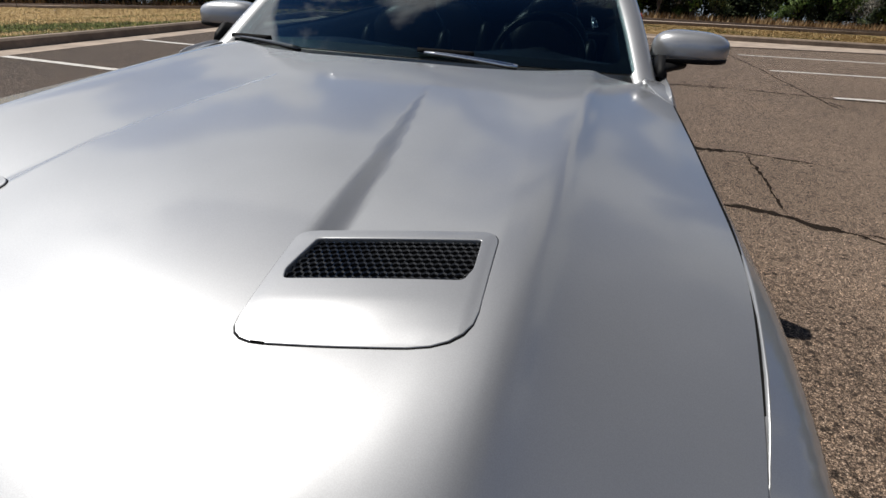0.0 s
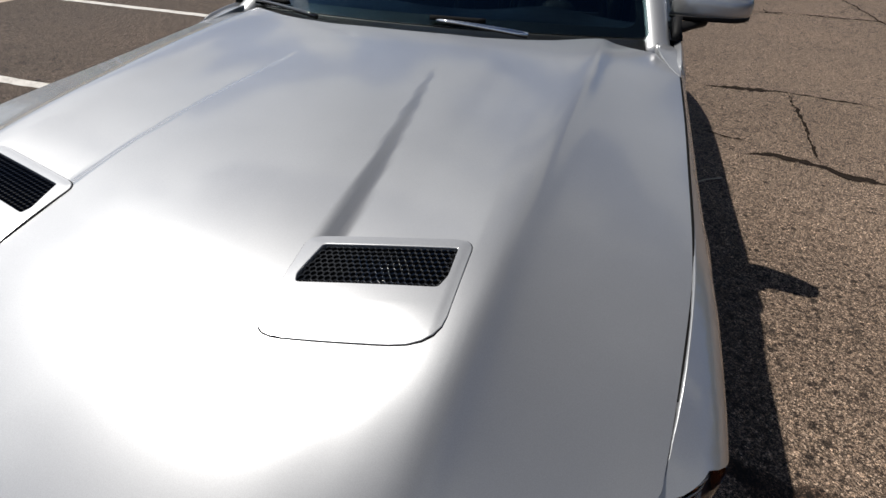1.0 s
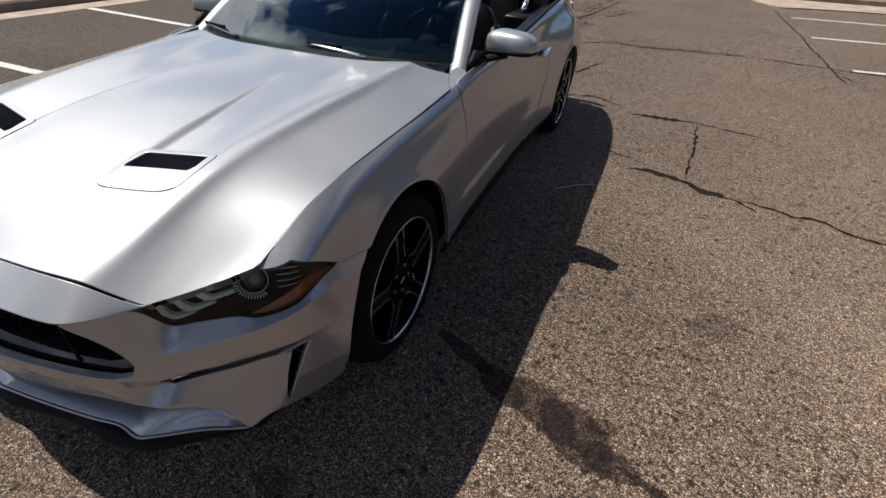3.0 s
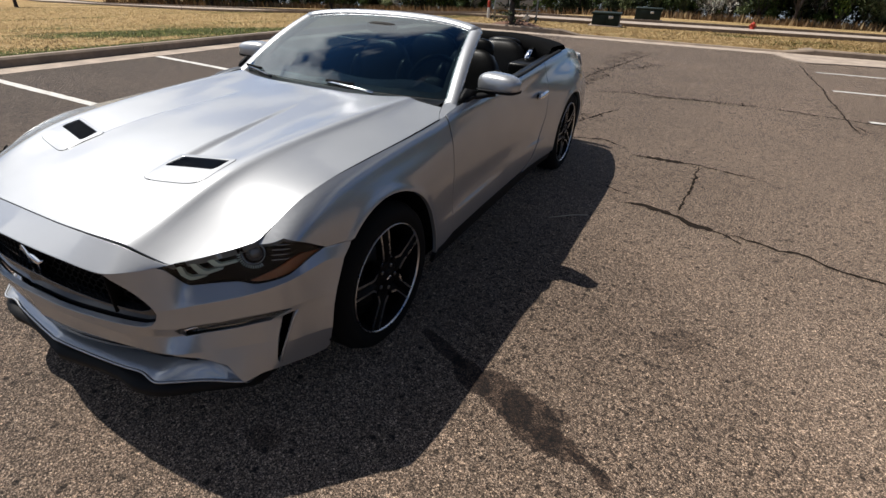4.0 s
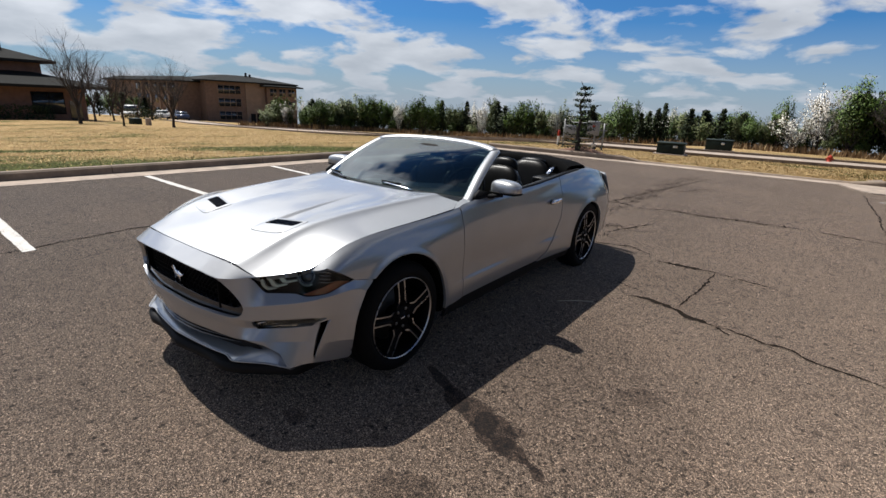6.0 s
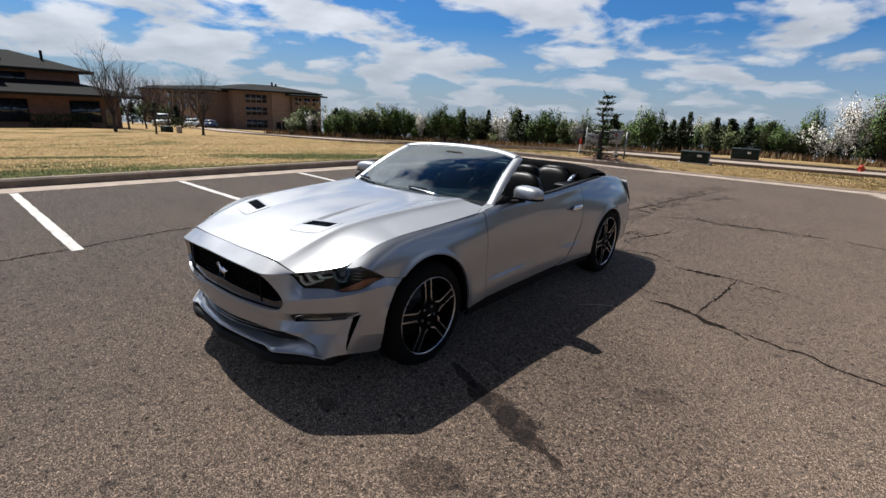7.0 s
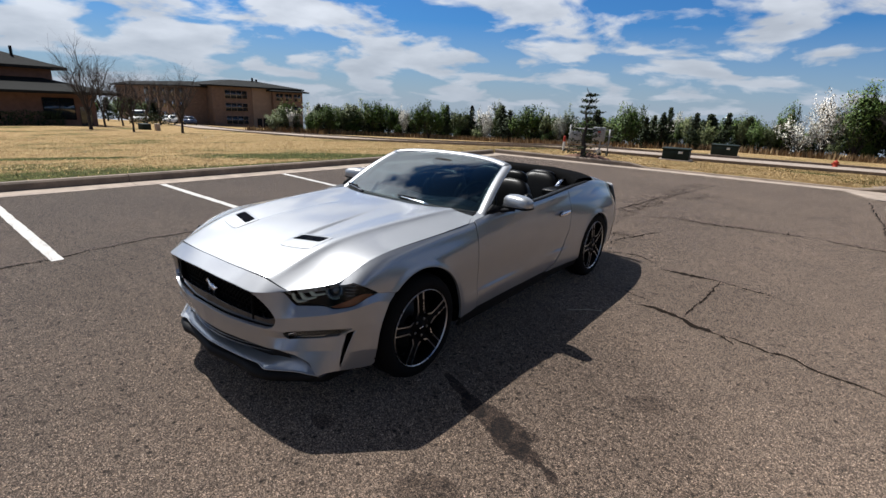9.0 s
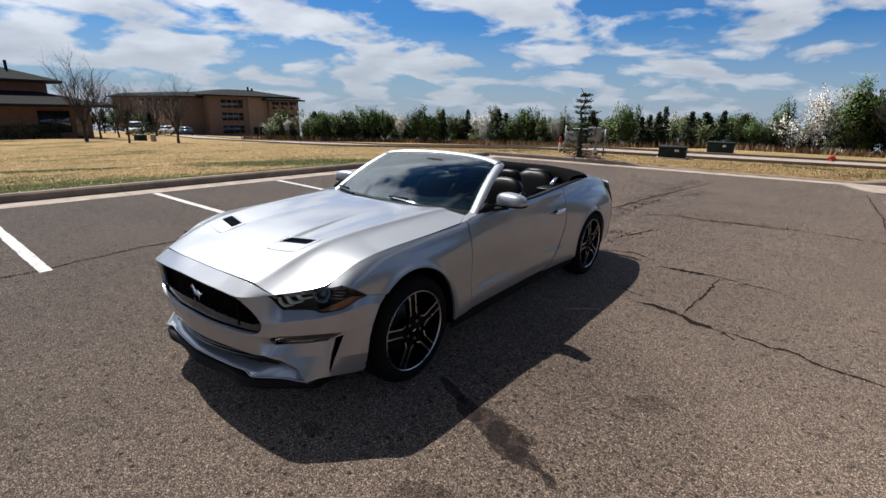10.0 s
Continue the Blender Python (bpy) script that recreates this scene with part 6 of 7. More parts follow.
    crack_web(((0.62, 4.5), (0.78, 4.25)), 0.15, 7, 33)
    crack_web(((0.70, 8.9), (0.86, 9.7), (1.2, 9.95)), 0.14, 26, 34)
    crack_web(((1.0, 6.6), (1.84, 6.66), (2.5, 6.75)), 0.10, 26, 35)
    # a dry stalk lying in the car's shadow
    bm = sweep([(1.14, 1.65, 0.006), (1.22, 1.71, 0.012), (1.28, 1.78, 0.008), (1.38, 1.84, 0.006)], ring(0.006, 6, 0.5))
    tagged(part("dry_stalk", bm, plain("dry_straw", (0.42, 0.36, 0.27), 0.8)), "pale dry stalk lying on the asphalt", "stalk")


def strip(name, line, width, lift, mat, label, category):
    """A band that follows the land along a line."""
    bm = bmesh.new()
    pts = [Vector((*p, 0)) for p in line]
    path = []
    for a, b in zip(pts, pts[1:]):
        n = max(1, int((b - a).length / 2.0))
        path += [a + (b - a) * i / n for i in range(n)]
    path.append(pts[-1])
    rows = []
    for i, p in enumerate(path):
        t = path[min(i + 1, len(path) - 1)] - path[max(i - 1, 0)]
        t.normalize()
        k = Vector((-t.y, t.x, 0))
        row = []
        for s in (-0.5, -0.5, -0.17, 0.17, 0.5, 0.5):
            q = p + k * width * s
            row.append(Vector((q.x, q.y, float(land(q.x, q.y)) + lift)))
        row[0].z -= 0.15; row[-1].z -= 0.15
        rows.append([bm.verts.new(v) for v in row])
    for r0, r1 in zip(rows, rows[1:]):
        for j in range(5):
            bm.faces.new((r0[j], r1[j], r1[j + 1], r0[j + 1]))
    bmesh.ops.recalc_face_normals(bm, faces=bm.faces[:])
    return tagged(part(name, bm, mat, smooth=False), label, category, kind="structure")


ROAD_LINE = ((90, 40), (60, 36), (33, 30), (12, 26), (4.5, 24.2), (-0.8, 22.5), (-6, 21.2), (-12, 20.6), (-18, 20.8), (-25, 21.8), (-37, 24.4), (-52, 27.8), (-80, 36))


def build_road():
    strip("road", ROAD_LINE, 5.0, 0.012, CONCRETE, "pale concrete road beyond the lawn", "road")
    for off in (-2.65, 2.65):
        line = []
        for i, (x, y) in enumerate(ROAD_LINE):
            x0, y0 = ROAD_LINE[max(i - 1, 0)]
            x1, y1 = ROAD_LINE[min(i + 1, len(ROAD_LINE) - 1)]
            d = math.hypot(x1 - x0, y1 - y0)
            line.append((x - (y1 - y0) / d * off, y + (x1 - x0) / d * off))
        strip("road_kerb", line, 0.22, 0.11, KERB_C, "low concrete kerb of the road", "kerb")


build_ground()
build_lot()
build_road()

# ---- plants ----
LEAF = varied("spring_leaves", [(0.0, (0.036, 0.074, 0.010)), (0.5, (0.068, 0.125, 0.016)), (1.0, (0.115, 0.178, 0.028))], 0.6)
LEAF_PALE = varied("young_leaves", [(0.0, (0.080, 0.118, 0.034)), (0.5, (0.140, 0.182, 0.060)), (1.0, (0.25, 0.275, 0.14))], 0.6)
CEDAR = varied("cedar_needles", [(0.0, (0.016, 0.026, 0.011)), (0.5, (0.03, 0.046, 0.018)), (1.0, (0.055, 0.075, 0.03))], 0.8)
PETAL = varied("white_blossom", [(0.0, (0.12, 0.14, 0.07)), (0.10, (0.60, 0.60, 0.55)), (0.4, (0.76, 0.75, 0.71)), (1.0, (0.80, 0.79, 0.76))], 0.7)
BARK = plain("grey_bark", (0.040, 0.030, 0.025), 0.9, vary=0.3, bump=0.6, bscale=30, bdist=0.02)
STRAW = varied("tall_dry_grass", [(0.0, (0.1131, 0.06786, 0.0348)), (0.5, (0.2088, 0.1348, 0.0696)), (1.0, (0.3132, 0.2349, 0.1305))], 0.9)


def limb(bm, p, d, length, r, rnd, depth, tips, bend=0.25, fork=(2, 3)):
    """A tapering, slightly bent limb that forks."""
    n = 4
    pts, p, d = [p.copy()], p.copy(), d.copy()
    for i in range(n):
        d = (d + Vector((rnd.uniform(-bend, bend), rnd.uniform(-bend, bend), rnd.uniform(-bend * 0.3, bend * 0.6))) * 0.5).normalized()
        p = p + d * length / n
        pts.append(p.copy())
    sides = 6 if depth > 2 else 4 if depth > 0 else 3
    add_sweep(bm, pts, ring(r, sides), up=(0.31, 0.95, 0.05), scale=[1 - 0.55 * i / n for i in range(n + 1)], caps=False)
    tips += pts[2:]
    if depth > 0:
        for k in range(rnd.randint(*fork)):
            q = pts[rnd.randint(2, n)]
            e = (d + Vector((rnd.uniform(-1, 1), rnd.uniform(-1, 1), rnd.uniform(-0.2, 0.7))) * 0.75).normalized()
            limb(bm, q, e, length * rnd.uniform(0.55, 0.8), r * 0.5, rnd, depth - 1, tips, bend, fork)


def leaf_clump(bm, c, size, rnd, n, leaf=0.085):
    for _ in range(n):
        o = c + Vector((rnd.gauss(0, 1), rnd.gauss(0, 1), rnd.gauss(0, 0.8))) * size
        u = Vector((rnd.uniform(-1, 1), rnd.uniform(-1, 1), rnd.uniform(-1, 1))).normalized()
        v = u.orthogonal().normalized()
        s = rnd.uniform(0.5, 1.2) * leaf
        a, b = u * s, v * s * 0.6
        bm.faces.new([bm.verts.new(o + q) for q in (-a, b, a, -b)])


def tree_kind(kind, h, seed, dense=True):
    """One tree: trunk with limbs, and a crown of many small leaves."""
    rnd = random.Random(seed)
    t = empty({"broad": "tree", "pale": "tree", "cedar": "cedar_tree", "blossom": "blossom_tree", "bare": "bare_tree", "sapling": "sapling"}[kind])
    bm, crown = bmesh.new(), bmesh.new()
    tips = []
    if kind == "cedar":
        pts = [Vector((rnd.uniform(-0.03, 0.03) * i, rnd.uniform(-0.03, 0.03) * i, h * i / 6)) for i in range(7)]
        add_sweep(bm, pts, ring(0.016 * h + 0.03, 7), up=(0.3, 0.95, 0), scale=[1 - 0.9 * i / 6 for i in range(7)], caps=False)
        levels = int(h * 4) + 6 if dense else 11
        for i in range(levels):
            z = h * (0.08 + 0.90 * i / levels)
            reach = 0.32 * h * (1 - (i / levels)) ** 0.8 * rnd.uniform(0.6, 1.2) + 0.04
            for k in range(6 if dense else 7):
                a = rnd.uniform(0, 2 * math.pi)
                rr = reach * rnd.uniform(0.7, 1.1)
                for j in range(5):
                    f = (j + 1) / 5
                    rise = rr * f * 0.30 if dense else rr * (0.25 * f * f - 0.12 * f)
                    leaf_clump(crown, Vector((math.cos(a) * rr * f, math.sin(a) * rr * f, z + rise)), (0.042 if dense else 0.022) * h ** 0.5, rnd, 3 if dense else 5, 0.12 if dense else 0.030)
        mat = CEDAR
    else:
        trunk_h = h * {"broad": 0.06, "pale": 0.07, "blossom": 0.06, "bare": 0.28, "sapling": 0.6}[kind]
        r = h * 0.018 + 0.02 if kind != "sapling" else 0.025
        pts = [Vector((rnd.uniform(-0.02, 0.02) * h * i / 4, rnd.uniform(-0.02, 0.02) * h * i / 4, trunk_h * i / 4)) for i in range(5)]
        add_sweep(bm, pts, ring(r, 8), up=(0.3, 0.95, 0), scale=[1.25, 1.05, 1, 0.95, 0.85], caps=False)
        n = {"broad": 9, "pale": 9, "blossom": 12, "bare": 11, "sapling": 4}[kind]
        for k in range(n):
            a = 2 * math.pi * k / n + rnd.uniform(-0.4, 0.4)
            spread = rnd.uniform(0.25, 0.95) if kind != "bare" else rnd.uniform(0.15, 0.48)
            base = pts[rnd.randint(3, 4)] if kind in ("bare", "sapling") else pts[rnd.randint(1, 4)]
            d = Vector((math.cos(a) * spread, math.sin(a) * spread, 1.0)).normalized()
            limb(bm, base, d, h * rnd.uniform(0.32, 0.48), r * 0.5, rnd, 4 if kind == "bare" else 2, tips, 0.3, (2, 4) if kind == "bare" else (2, 3))
        total = {"broad": 2600, "pale": 1900, "blossom": 3600, "bare": 0, "sapling": 60}[kind] * (2.6 if h > 7 else 1)
        per = total / max(1, len(tips))
        size = {"broad": 0.075, "pale": 0.07, "blossom": 0.06, "bare": 0, "sapling": 0.03}[kind] * h ** 0.75
        for p in tips:
            if per:
                leaf_clump(crown, p, size, rnd, int(per * rnd.uniform(0.5, 1.5) + rnd.random()), 0.10 if kind == "blossom" else 0.14)
        mat = {"broad": LEAF, "pale": LEAF_PALE, "blossom": PETAL, "bare": LEAF_PALE, "sapling": LEAF_PALE}[kind]
    # true to the height and breadth that were asked for
    vs = np.array([v.co for v in (crown if len(crown.verts) else bm).verts])
    breadth = {"cedar": 0.27, "bare": 0.34, "sapling": 0.2}.get(kind, 0.30)
    fz = h / np.percentile(vs[:, 2], 99.7)
    fx = breadth * h / np.percentile(np.hypot(vs[:, 0], vs[:, 1]), 96)
    for b in (bm, crown):
        bmesh.ops.scale(b, vec=(fx, fx, fz), verts=b.verts[:])
    part("trunk", bm, BARK, t)
    if len(crown.verts):
        # leaves are shaded as the rounded mass that they make up
        mid = Vector((0, 0, h * (0.30 if kind == "cedar" else 0.42)))
        crown.verts.ensure_lookup_table()
        out = []
        for v in crown.verts:
            d = v.co - mid
            d = Vector((d.x / fx, d.y / fx, d.z / fz * 0.8)).normalized() + Vector((0, 0, 0.25)) + Vector((rnd.gauss(0, 0.4), rnd.gauss(0, 0.4), rnd.gauss(0, 0.4)))
            out.append(d.normalized())
        part("crown", crown, mat, t, smooth=True, normals=out)
    else:
        crown.free()
    return t


LABELS = {"broad": ("leafy green young tree in the tree line", "tree"), "pale": ("young tree with pale fresh leaves", "tree"), "cedar": ("dark green cedar in the tree line", "cedar"),
          "blossom": ("tree covered in white spring blossom", "tree"), "bare": ("leafless tree with fine grey twigs on the lawn", "tree"), "sapling": ("thin staked sapling on the lawn", "sapling")}
TREES = {}


def plant(kind, x, y, h, rnd=random.Random(5), variants=3, wide=1.0):
    key = (kind, rnd.randint(0, variants - 1))
    base_h = {"broad": 5.0, "pale": 4.5, "cedar": 4.5, "blossom": 6.0, "bare": 6.5, "sapling": 2.6}[kind]
    if h > 7 and kind != "bare":
        key, base_h = (kind, "tall"), 8.0
    fresh = key not in TREES
    if fresh:
        TREES[key] = tree_kind(kind, base_h, 40 + 7 * (key[1] if key[1] != "tall" else 9) + sum(map(ord, kind)))
        tagged(TREES[key], *LABELS[kind], group="trees round the lot")
    k = h / base_h
    m = Matrix.LocRotScale((x, y, float(land(x, y)) - 0.03), Euler((0, 0, rnd.uniform(0, 6.28))), (k * wide, k * wide, k))
    if fresh:
        TREES[key].matrix_world = m
        return TREES[key]
    t = copy_thing(TREES[key], Matrix())
    t.matrix_basis = m
    return t


TREE_LINE = ((-52, 33), (-50, 40), (-50, 47), (-47, 54), (-41, 58.5), (-30, 59), (-17, 57), (-8, 56), (0, 58), (12, 59.5), (45, 66), (80, 72))


def along(line, s):
    seg = [math.dist(a, b) for a, b in zip(line, line[1:])]
    s *= sum(seg)
    for (a, b), L in zip(zip(line, line[1:]), seg):
        if s <= L:
            return a[0] + (b[0] - a[0]) * s / L, a[1] + (b[1] - a[1]) * s / L
        s -= L
    return line[-1]


# trees that can be told apart: x, y, height, breadth
BROAD = ((-48.7, 38.7, 3.1, 1.1), (-48.8, 40.7, 3.8, 1.2), (-48.9, 49.2, 5.0, 1.35), (-48.7, 52.1, 4.6, 1.3), (-45.4, 54.9, 4.6, 1.1), (-42.9, 54.5, 5.4, 1.3), (-42.4, 56.4, 5.2, 1.0), (-30.0, 58.1, 4.1, 1.0),
         (-28.7, 59.4, 5.2, 1.25), (-14.8, 55.3, 4.9, 1.15), (-9.4, 56.7, 3.4, 0.85), (-2.2, 57.9, 3.3, 1.05), (0.3, 58.2, 5.2, 0.65), (6.0, 59.9, 7.3, 1.15), (7.6, 61.0, 6.4, 1.0), (12.3, 58.7, 6.4, 1.0))
PALE = ((-50.6, 33.6, 2.2, 1.7), (-51.1, 44.4, 3.5, 1.05), (-50.7, 45.9, 4.4, 1.2), (-50.3, 48.0, 5.2, 0.95), (-41.2, 58.9, 4.3, 1.05), (-40.6, 60.8, 4.8, 1.0), (-34.3, 59.6, 5.6, 0.5), (-26.2, 58.5, 4.7, 0.8),
        (-23.5, 59.7, 5.3, 0.5), (-17.1, 56.6, 3.4, 0.8), (-8.3, 55.3, 3.5, 0.75), (-6.5, 56.4, 3.1, 1.05), (-3.5, 56.9, 4.0, 0.75), (-1.0, 57.8, 3.2, 0.95), (14.5, 59, 5.0, 1.0))
CEDARS = ((-41.5, 56.9, 5.0, 0.9), (-39.8, 61.0, 5.2, 0.85), (-33.2, 58.9, 5.0, 0.95), (-31.5, 58.1, 4.4, 1.0), (-18.9, 57.2, 4.4, 1.15), (-12.3, 54.2, 3.3, 1.0), (-11.7, 55.1, 3.6, 0.95), (-10.6, 54.3, 3.8, 0.85),
          (-10.2, 55.3, 4.4, 0.8), (-7.3, 53.7, 3.7, 0.8), (-4.8, 56.7, 3.9, 1.05), (9.5, 59.7, 5.9, 0.95), (11.6, 61, 5.4, 0.95))
BLOSSOM = ((-51.1, 36.5, 3.1, 1.1), (-47.1, 53.5, 4.8, 0.8), (-36.4, 59.8, 5.0, 1.1), (-35.2, 58.4, 2.8, 1.1), (-24.0, 58.2, 4.1, 1.0), (1.6, 57.1, 3.9, 1.7), (3.5, 59.6, 6.5, 1.0), (11.0, 59.7, 7.0, 0.95))


def build_trees():
    rnd = random.Random(11)
    for kind, rows in (("broad", BROAD), ("pale", PALE), ("cedar", CEDARS), ("blossom", BLOSSOM)):
        for x, y, h, wide in rows:
            plant(kind, x, y, h, wide=wide)
    plant("bare", 8.8, 57.5, 7.3)
    # a lower second row that closes the gaps between them
    n = 280
    for i in range(n):
        x, y = along(TREE_LINE, (i + rnd.uniform(0, 1)) / n)
        back = rnd.uniform(1.5, 8.0)
        x, y = x - back * 0.4, y + back
        kind = rnd.choices(("broad", "pale", "cedar", "blossom"), (0.44, 0.16, 0.34, 0.06))[0]
        h = rnd.uniform(2.8, 4.2) if x < 4 else rnd.uniform(4.5, 6.5)
        plant(kind, x, y, h, wide=rnd.uniform(1.0, 1.4))
    # unseen trees added east of the lot to darken the car's flank
    for i in range(70):
        y = 44 - 1.35 * i + rnd.uniform(-0.6, 0.6)
        plant(rnd.choices(("broad", "pale", "cedar"), (0.45, 0.15, 0.4))[0], 26 + rnd.uniform(-1.5, 4), y, rnd.uniform(6.0, 8.2), wide=rnd.uniform(1.0, 1.3))
    # low growth at the foot of the line
    for i in range(90):
        x, y = along(TREE_LINE, (i + rnd.uniform(0, 1)) / 90)
        plant(rnd.choices(("broad", "pale", "cedar"), (0.5, 0.2, 0.3))[0], x + rnd.uniform(-0.5, 0.5), y + rnd.uniform(-0.6, 2.5), rnd.uniform(1.3, 2.2), wide=rnd.uniform(1.1, 1.5))
    # a thin young conifer by the meter rack
    t = tree_kind("cedar", 2.2, 77, dense=False)
    t.matrix_world = pose(-3.78, 14.45, float(land(-3.78, 14.45)) - 0.03)
    tagged(t, "thin young conifer with open tiers of branches", "conifer", group="trees round the lot")
    # bare trees on the western lawn
    for x, y, h in ((-40.4, 11.2, 6.5), (-49.6, 15.2, 5.6), (-34.4, 11.8, 4.2), (-32.6, 14.2, 4.6), (-56, 19, 5.5), (-66, 27, 6.2), (-60, 23, 5.2)):
        plant("bare", x, y, h)
    plant("sapling", -23.9, 17.9, 2.5)
    # tall dry grass at the foot of the tree line
    bm = bmesh.new()
    for i in range(14000):
        x, y = along(TREE_LINE, rnd.random())
        x, y = x + rnd.uniform(-1, 1), y - rnd.uniform(-2.5, 3.2)
        z = float(land(x, y))
        h = rnd.uniform(0.3, 0.85)
        a = rnd.uniform(0, math.pi)
        w = rnd.uniform(0.05, 0.12)
        dx, dy = math.cos(a) * w, math.sin(a) * w
        lx, ly = rnd.uniform(-0.2, 0.2), rnd.uniform(-0.2, 0.2)
        bm.faces.new([bm.verts.new(p) for p in ((x - dx, y - dy, z), (x + dx, y + dy, z), (x + lx, y + ly, z + h))])
    tagged(part("tall_grass", bm, STRAW, smooth=False), "tall brown dry grass below the trees", "grass", kind="stuff")


def grass_blades(name, n, box_of, mat, label, keep, seed):
    """Many short blades standing on the lawn, as one mesh."""
    g = np.random.default_rng(seed)
    x0, x1, y0, y1 = box_of
    x, y = x1 - (x1 - x0) * g.random(n) ** 1.3, y0 + (y1 - y0) * g.random(n) ** (1.3 if y0 > 10 else 1.0)
    ok = keep(x, y, g)
    x, y = x[ok], y[ok]
    n = len(x)
    z = land(x, y) - 0.005
    h, w, a = g.uniform(0.018, 0.045, n), g.uniform(0.005, 0.014, n), g.uniform(0, math.pi, n)
    dx, dy = np.cos(a) * w, np.sin(a) * w
    lx, ly = g.normal(0, 0.025, n), g.normal(0, 0.025, n)
    v = np.stack([np.stack([x - dx, y - dy, z], 1), np.stack([x + dx, y + dy, z], 1), np.stack([x + lx, y + ly, z + h], 1)], 1).reshape(-1, 3)
    me = bpy.data.meshes.new(name)
    me.from_pydata(v.tolist(), [], np.arange(3 * n).reshape(-1, 3).tolist())
    me.materials.append(mat)
    me.shade_smooth()
    up = np.stack([lx * 6, ly * 6, np.ones(n)], 1)
    me.normals_split_custom_set_from_vertices(np.repeat(up / np.linalg.norm(up, axis=1, keepdims=True), 3, 0).tolist())
    tagged(new(name, me), label, "grass", kind="stuff")


def patchy(x, y):
    """Slow waves that say where the lawn is greener."""
    return np.sin(x * 0.55 + 1.3 * np.sin(y * 0.31)) + np.sin(y * 0.62 + 1.7 * np.sin(x * 0.23) + 2.0) + 0.6 * np.sin(x * 1.7 - y * 1.1)


def lawn_only(x, y):
    u, v = lot_uv(x, y)
    return (u < -0.2) | (v > 0.2)


def by_kerb(x, y, reach, g):
    """A ragged band of lawn along the west kerb."""
    u = lot_uv(x, y)[0]
    return (u < 0) & (u > -reach + g.normal(0, 0.5, len(x)))


def in_green(x, y, g):
    """True inside the greener stretches, with a ragged edge."""
    hit = np.zeros(len(x), bool)
    for cx, cy, ax, ay, turn in GREEN_STRETCHES:
        c, q = math.cos(radians(turn)), math.sin(radians(turn))
        u, v = ((x - cx) * c + (y - cy) * q) / ax, ((y - cy) * c - (x - cx) * q) / ay
        hit |= np.hypot(u, v) + g.normal(0, 0.2, len(x)) < 0.95
    return hit


build_trees()
BLADE = varied("dry_lawn_blades", [(0.0, (0.30, 0.19, 0.076)), (0.5, (0.46, 0.328, 0.16)), (1.0, (0.55, 0.425, 0.245))], 0.9, spec=0.1)
BLADE_GREEN = varied("green_lawn_blades", [(0.0, (0.0435, 0.0609, 0.01566)), (0.5, (0.087, 0.1087, 0.03045)), (1.0, (0.174, 0.174, 0.0609))], 0.8, spec=0.1)
for box_of, count in (((-30, -6.5, -6, 24), 120000), ((-7.5, 11, 13.9, 22), 45000)):
    grass_blades("dry_grass", count, box_of, BLADE, "short dormant straw-coloured lawn grass", lambda x, y, g: lawn_only(x, y) & ~by_kerb(x, y, 0.3, g) & ~(in_green(x, y, g) & (g.random(len(x)) < 0.93)), 7)
    grass_blades("green_grass", count, box_of, BLADE_GREEN, "patches of short green lawn grass", lambda x, y, g: lawn_only(x, y) & ((patchy(x, y) + g.normal(0, 0.4, len(x)) > 1.6) | by_kerb(x, y, 0.6, g) | in_green(x, y, g)), 8)

# ---- far things ----
BRICK = plain("brown_brick", (0.17, 0.105, 0.072), 0.85, vary=0.22, scale=2.0, bump=0.3, bscale=30, bdist=0.02)
DARK_BRICK = plain("dark_brown_brick", (0.165, 0.088, 0.060), 0.85, vary=0.25, scale=2.0, bump=0.3, bscale=30, bdist=0.02)
TAN = plain("tan_stucco", (0.24, 0.165, 0.115), 0.85, vary=0.12, scale=1.0)
ROOF = plain("grey_green_shingles", (0.019, 0.0195, 0.0185), 0.95, spec=0.08, vary=0.2, scale=3.0, bump=0.4, bscale=14, bdist=0.04)
DARK_GLASS = plain("dark_window_glass", (0.02, 0.026, 0.032), 0.08, coat=0.6)
GREEN_BOX = plain("dark_green_steel", (0.010, 0.018, 0.013), 0.6, spec=0.2, vary=0.2, scale=4)
GREY_STEEL = plain("grey_steel", (0.26, 0.265, 0.26), 0.5, metal=0.2, vary=0.15)
RED = plain("red_enamel", (0.36, 0.04, 0.02), 0.6, spec=0.2)
WHITE = plain("white_enamel", (0.68, 0.67, 0.64), 0.4, coat=0.4)
BLUE = plain("blue_enamel", (0.015, 0.03, 0.08), 0.3, coat=0.6)
SOIL = plain("red_soil", (0.13, 0.062, 0.036), 0.95, vary=0.3, scale=5, bump=0.6, bscale=20, bdist=0.04)


def window(parent, m, w, h, cols, rows, sash=TAN):
    """A window: frame, dark panes, glazing bars."""
    win = part("window", box(-w / 2, w / 2, -0.06, 0.04, 0, h, 0.02, 1, m), sash, parent)
    part("pane", box(-w / 2 + 0.07, w / 2 - 0.07, -0.075, -0.02, 0.07, h - 0.07, 0, 1, m), DARK_GLASS, win)
    bm = bmesh.new()
    for i in range(1, cols):
        x = -w / 2 + w * i / cols
        add_box(bm, x - 0.035, x + 0.035, -0.10, -0.07, 0.05, h - 0.05, 0, 1, m)
    for j in range(1, rows):
        z = h * j / rows
        add_box(bm, -w / 2 + 0.05, w / 2 - 0.05, -0.10, -0.07, z - 0.03, z + 0.03, 0, 1, m)
    if len(bm.verts):
        part("glazing_bars", bm, sash, win, smooth=False)
    else:
        bm.free()


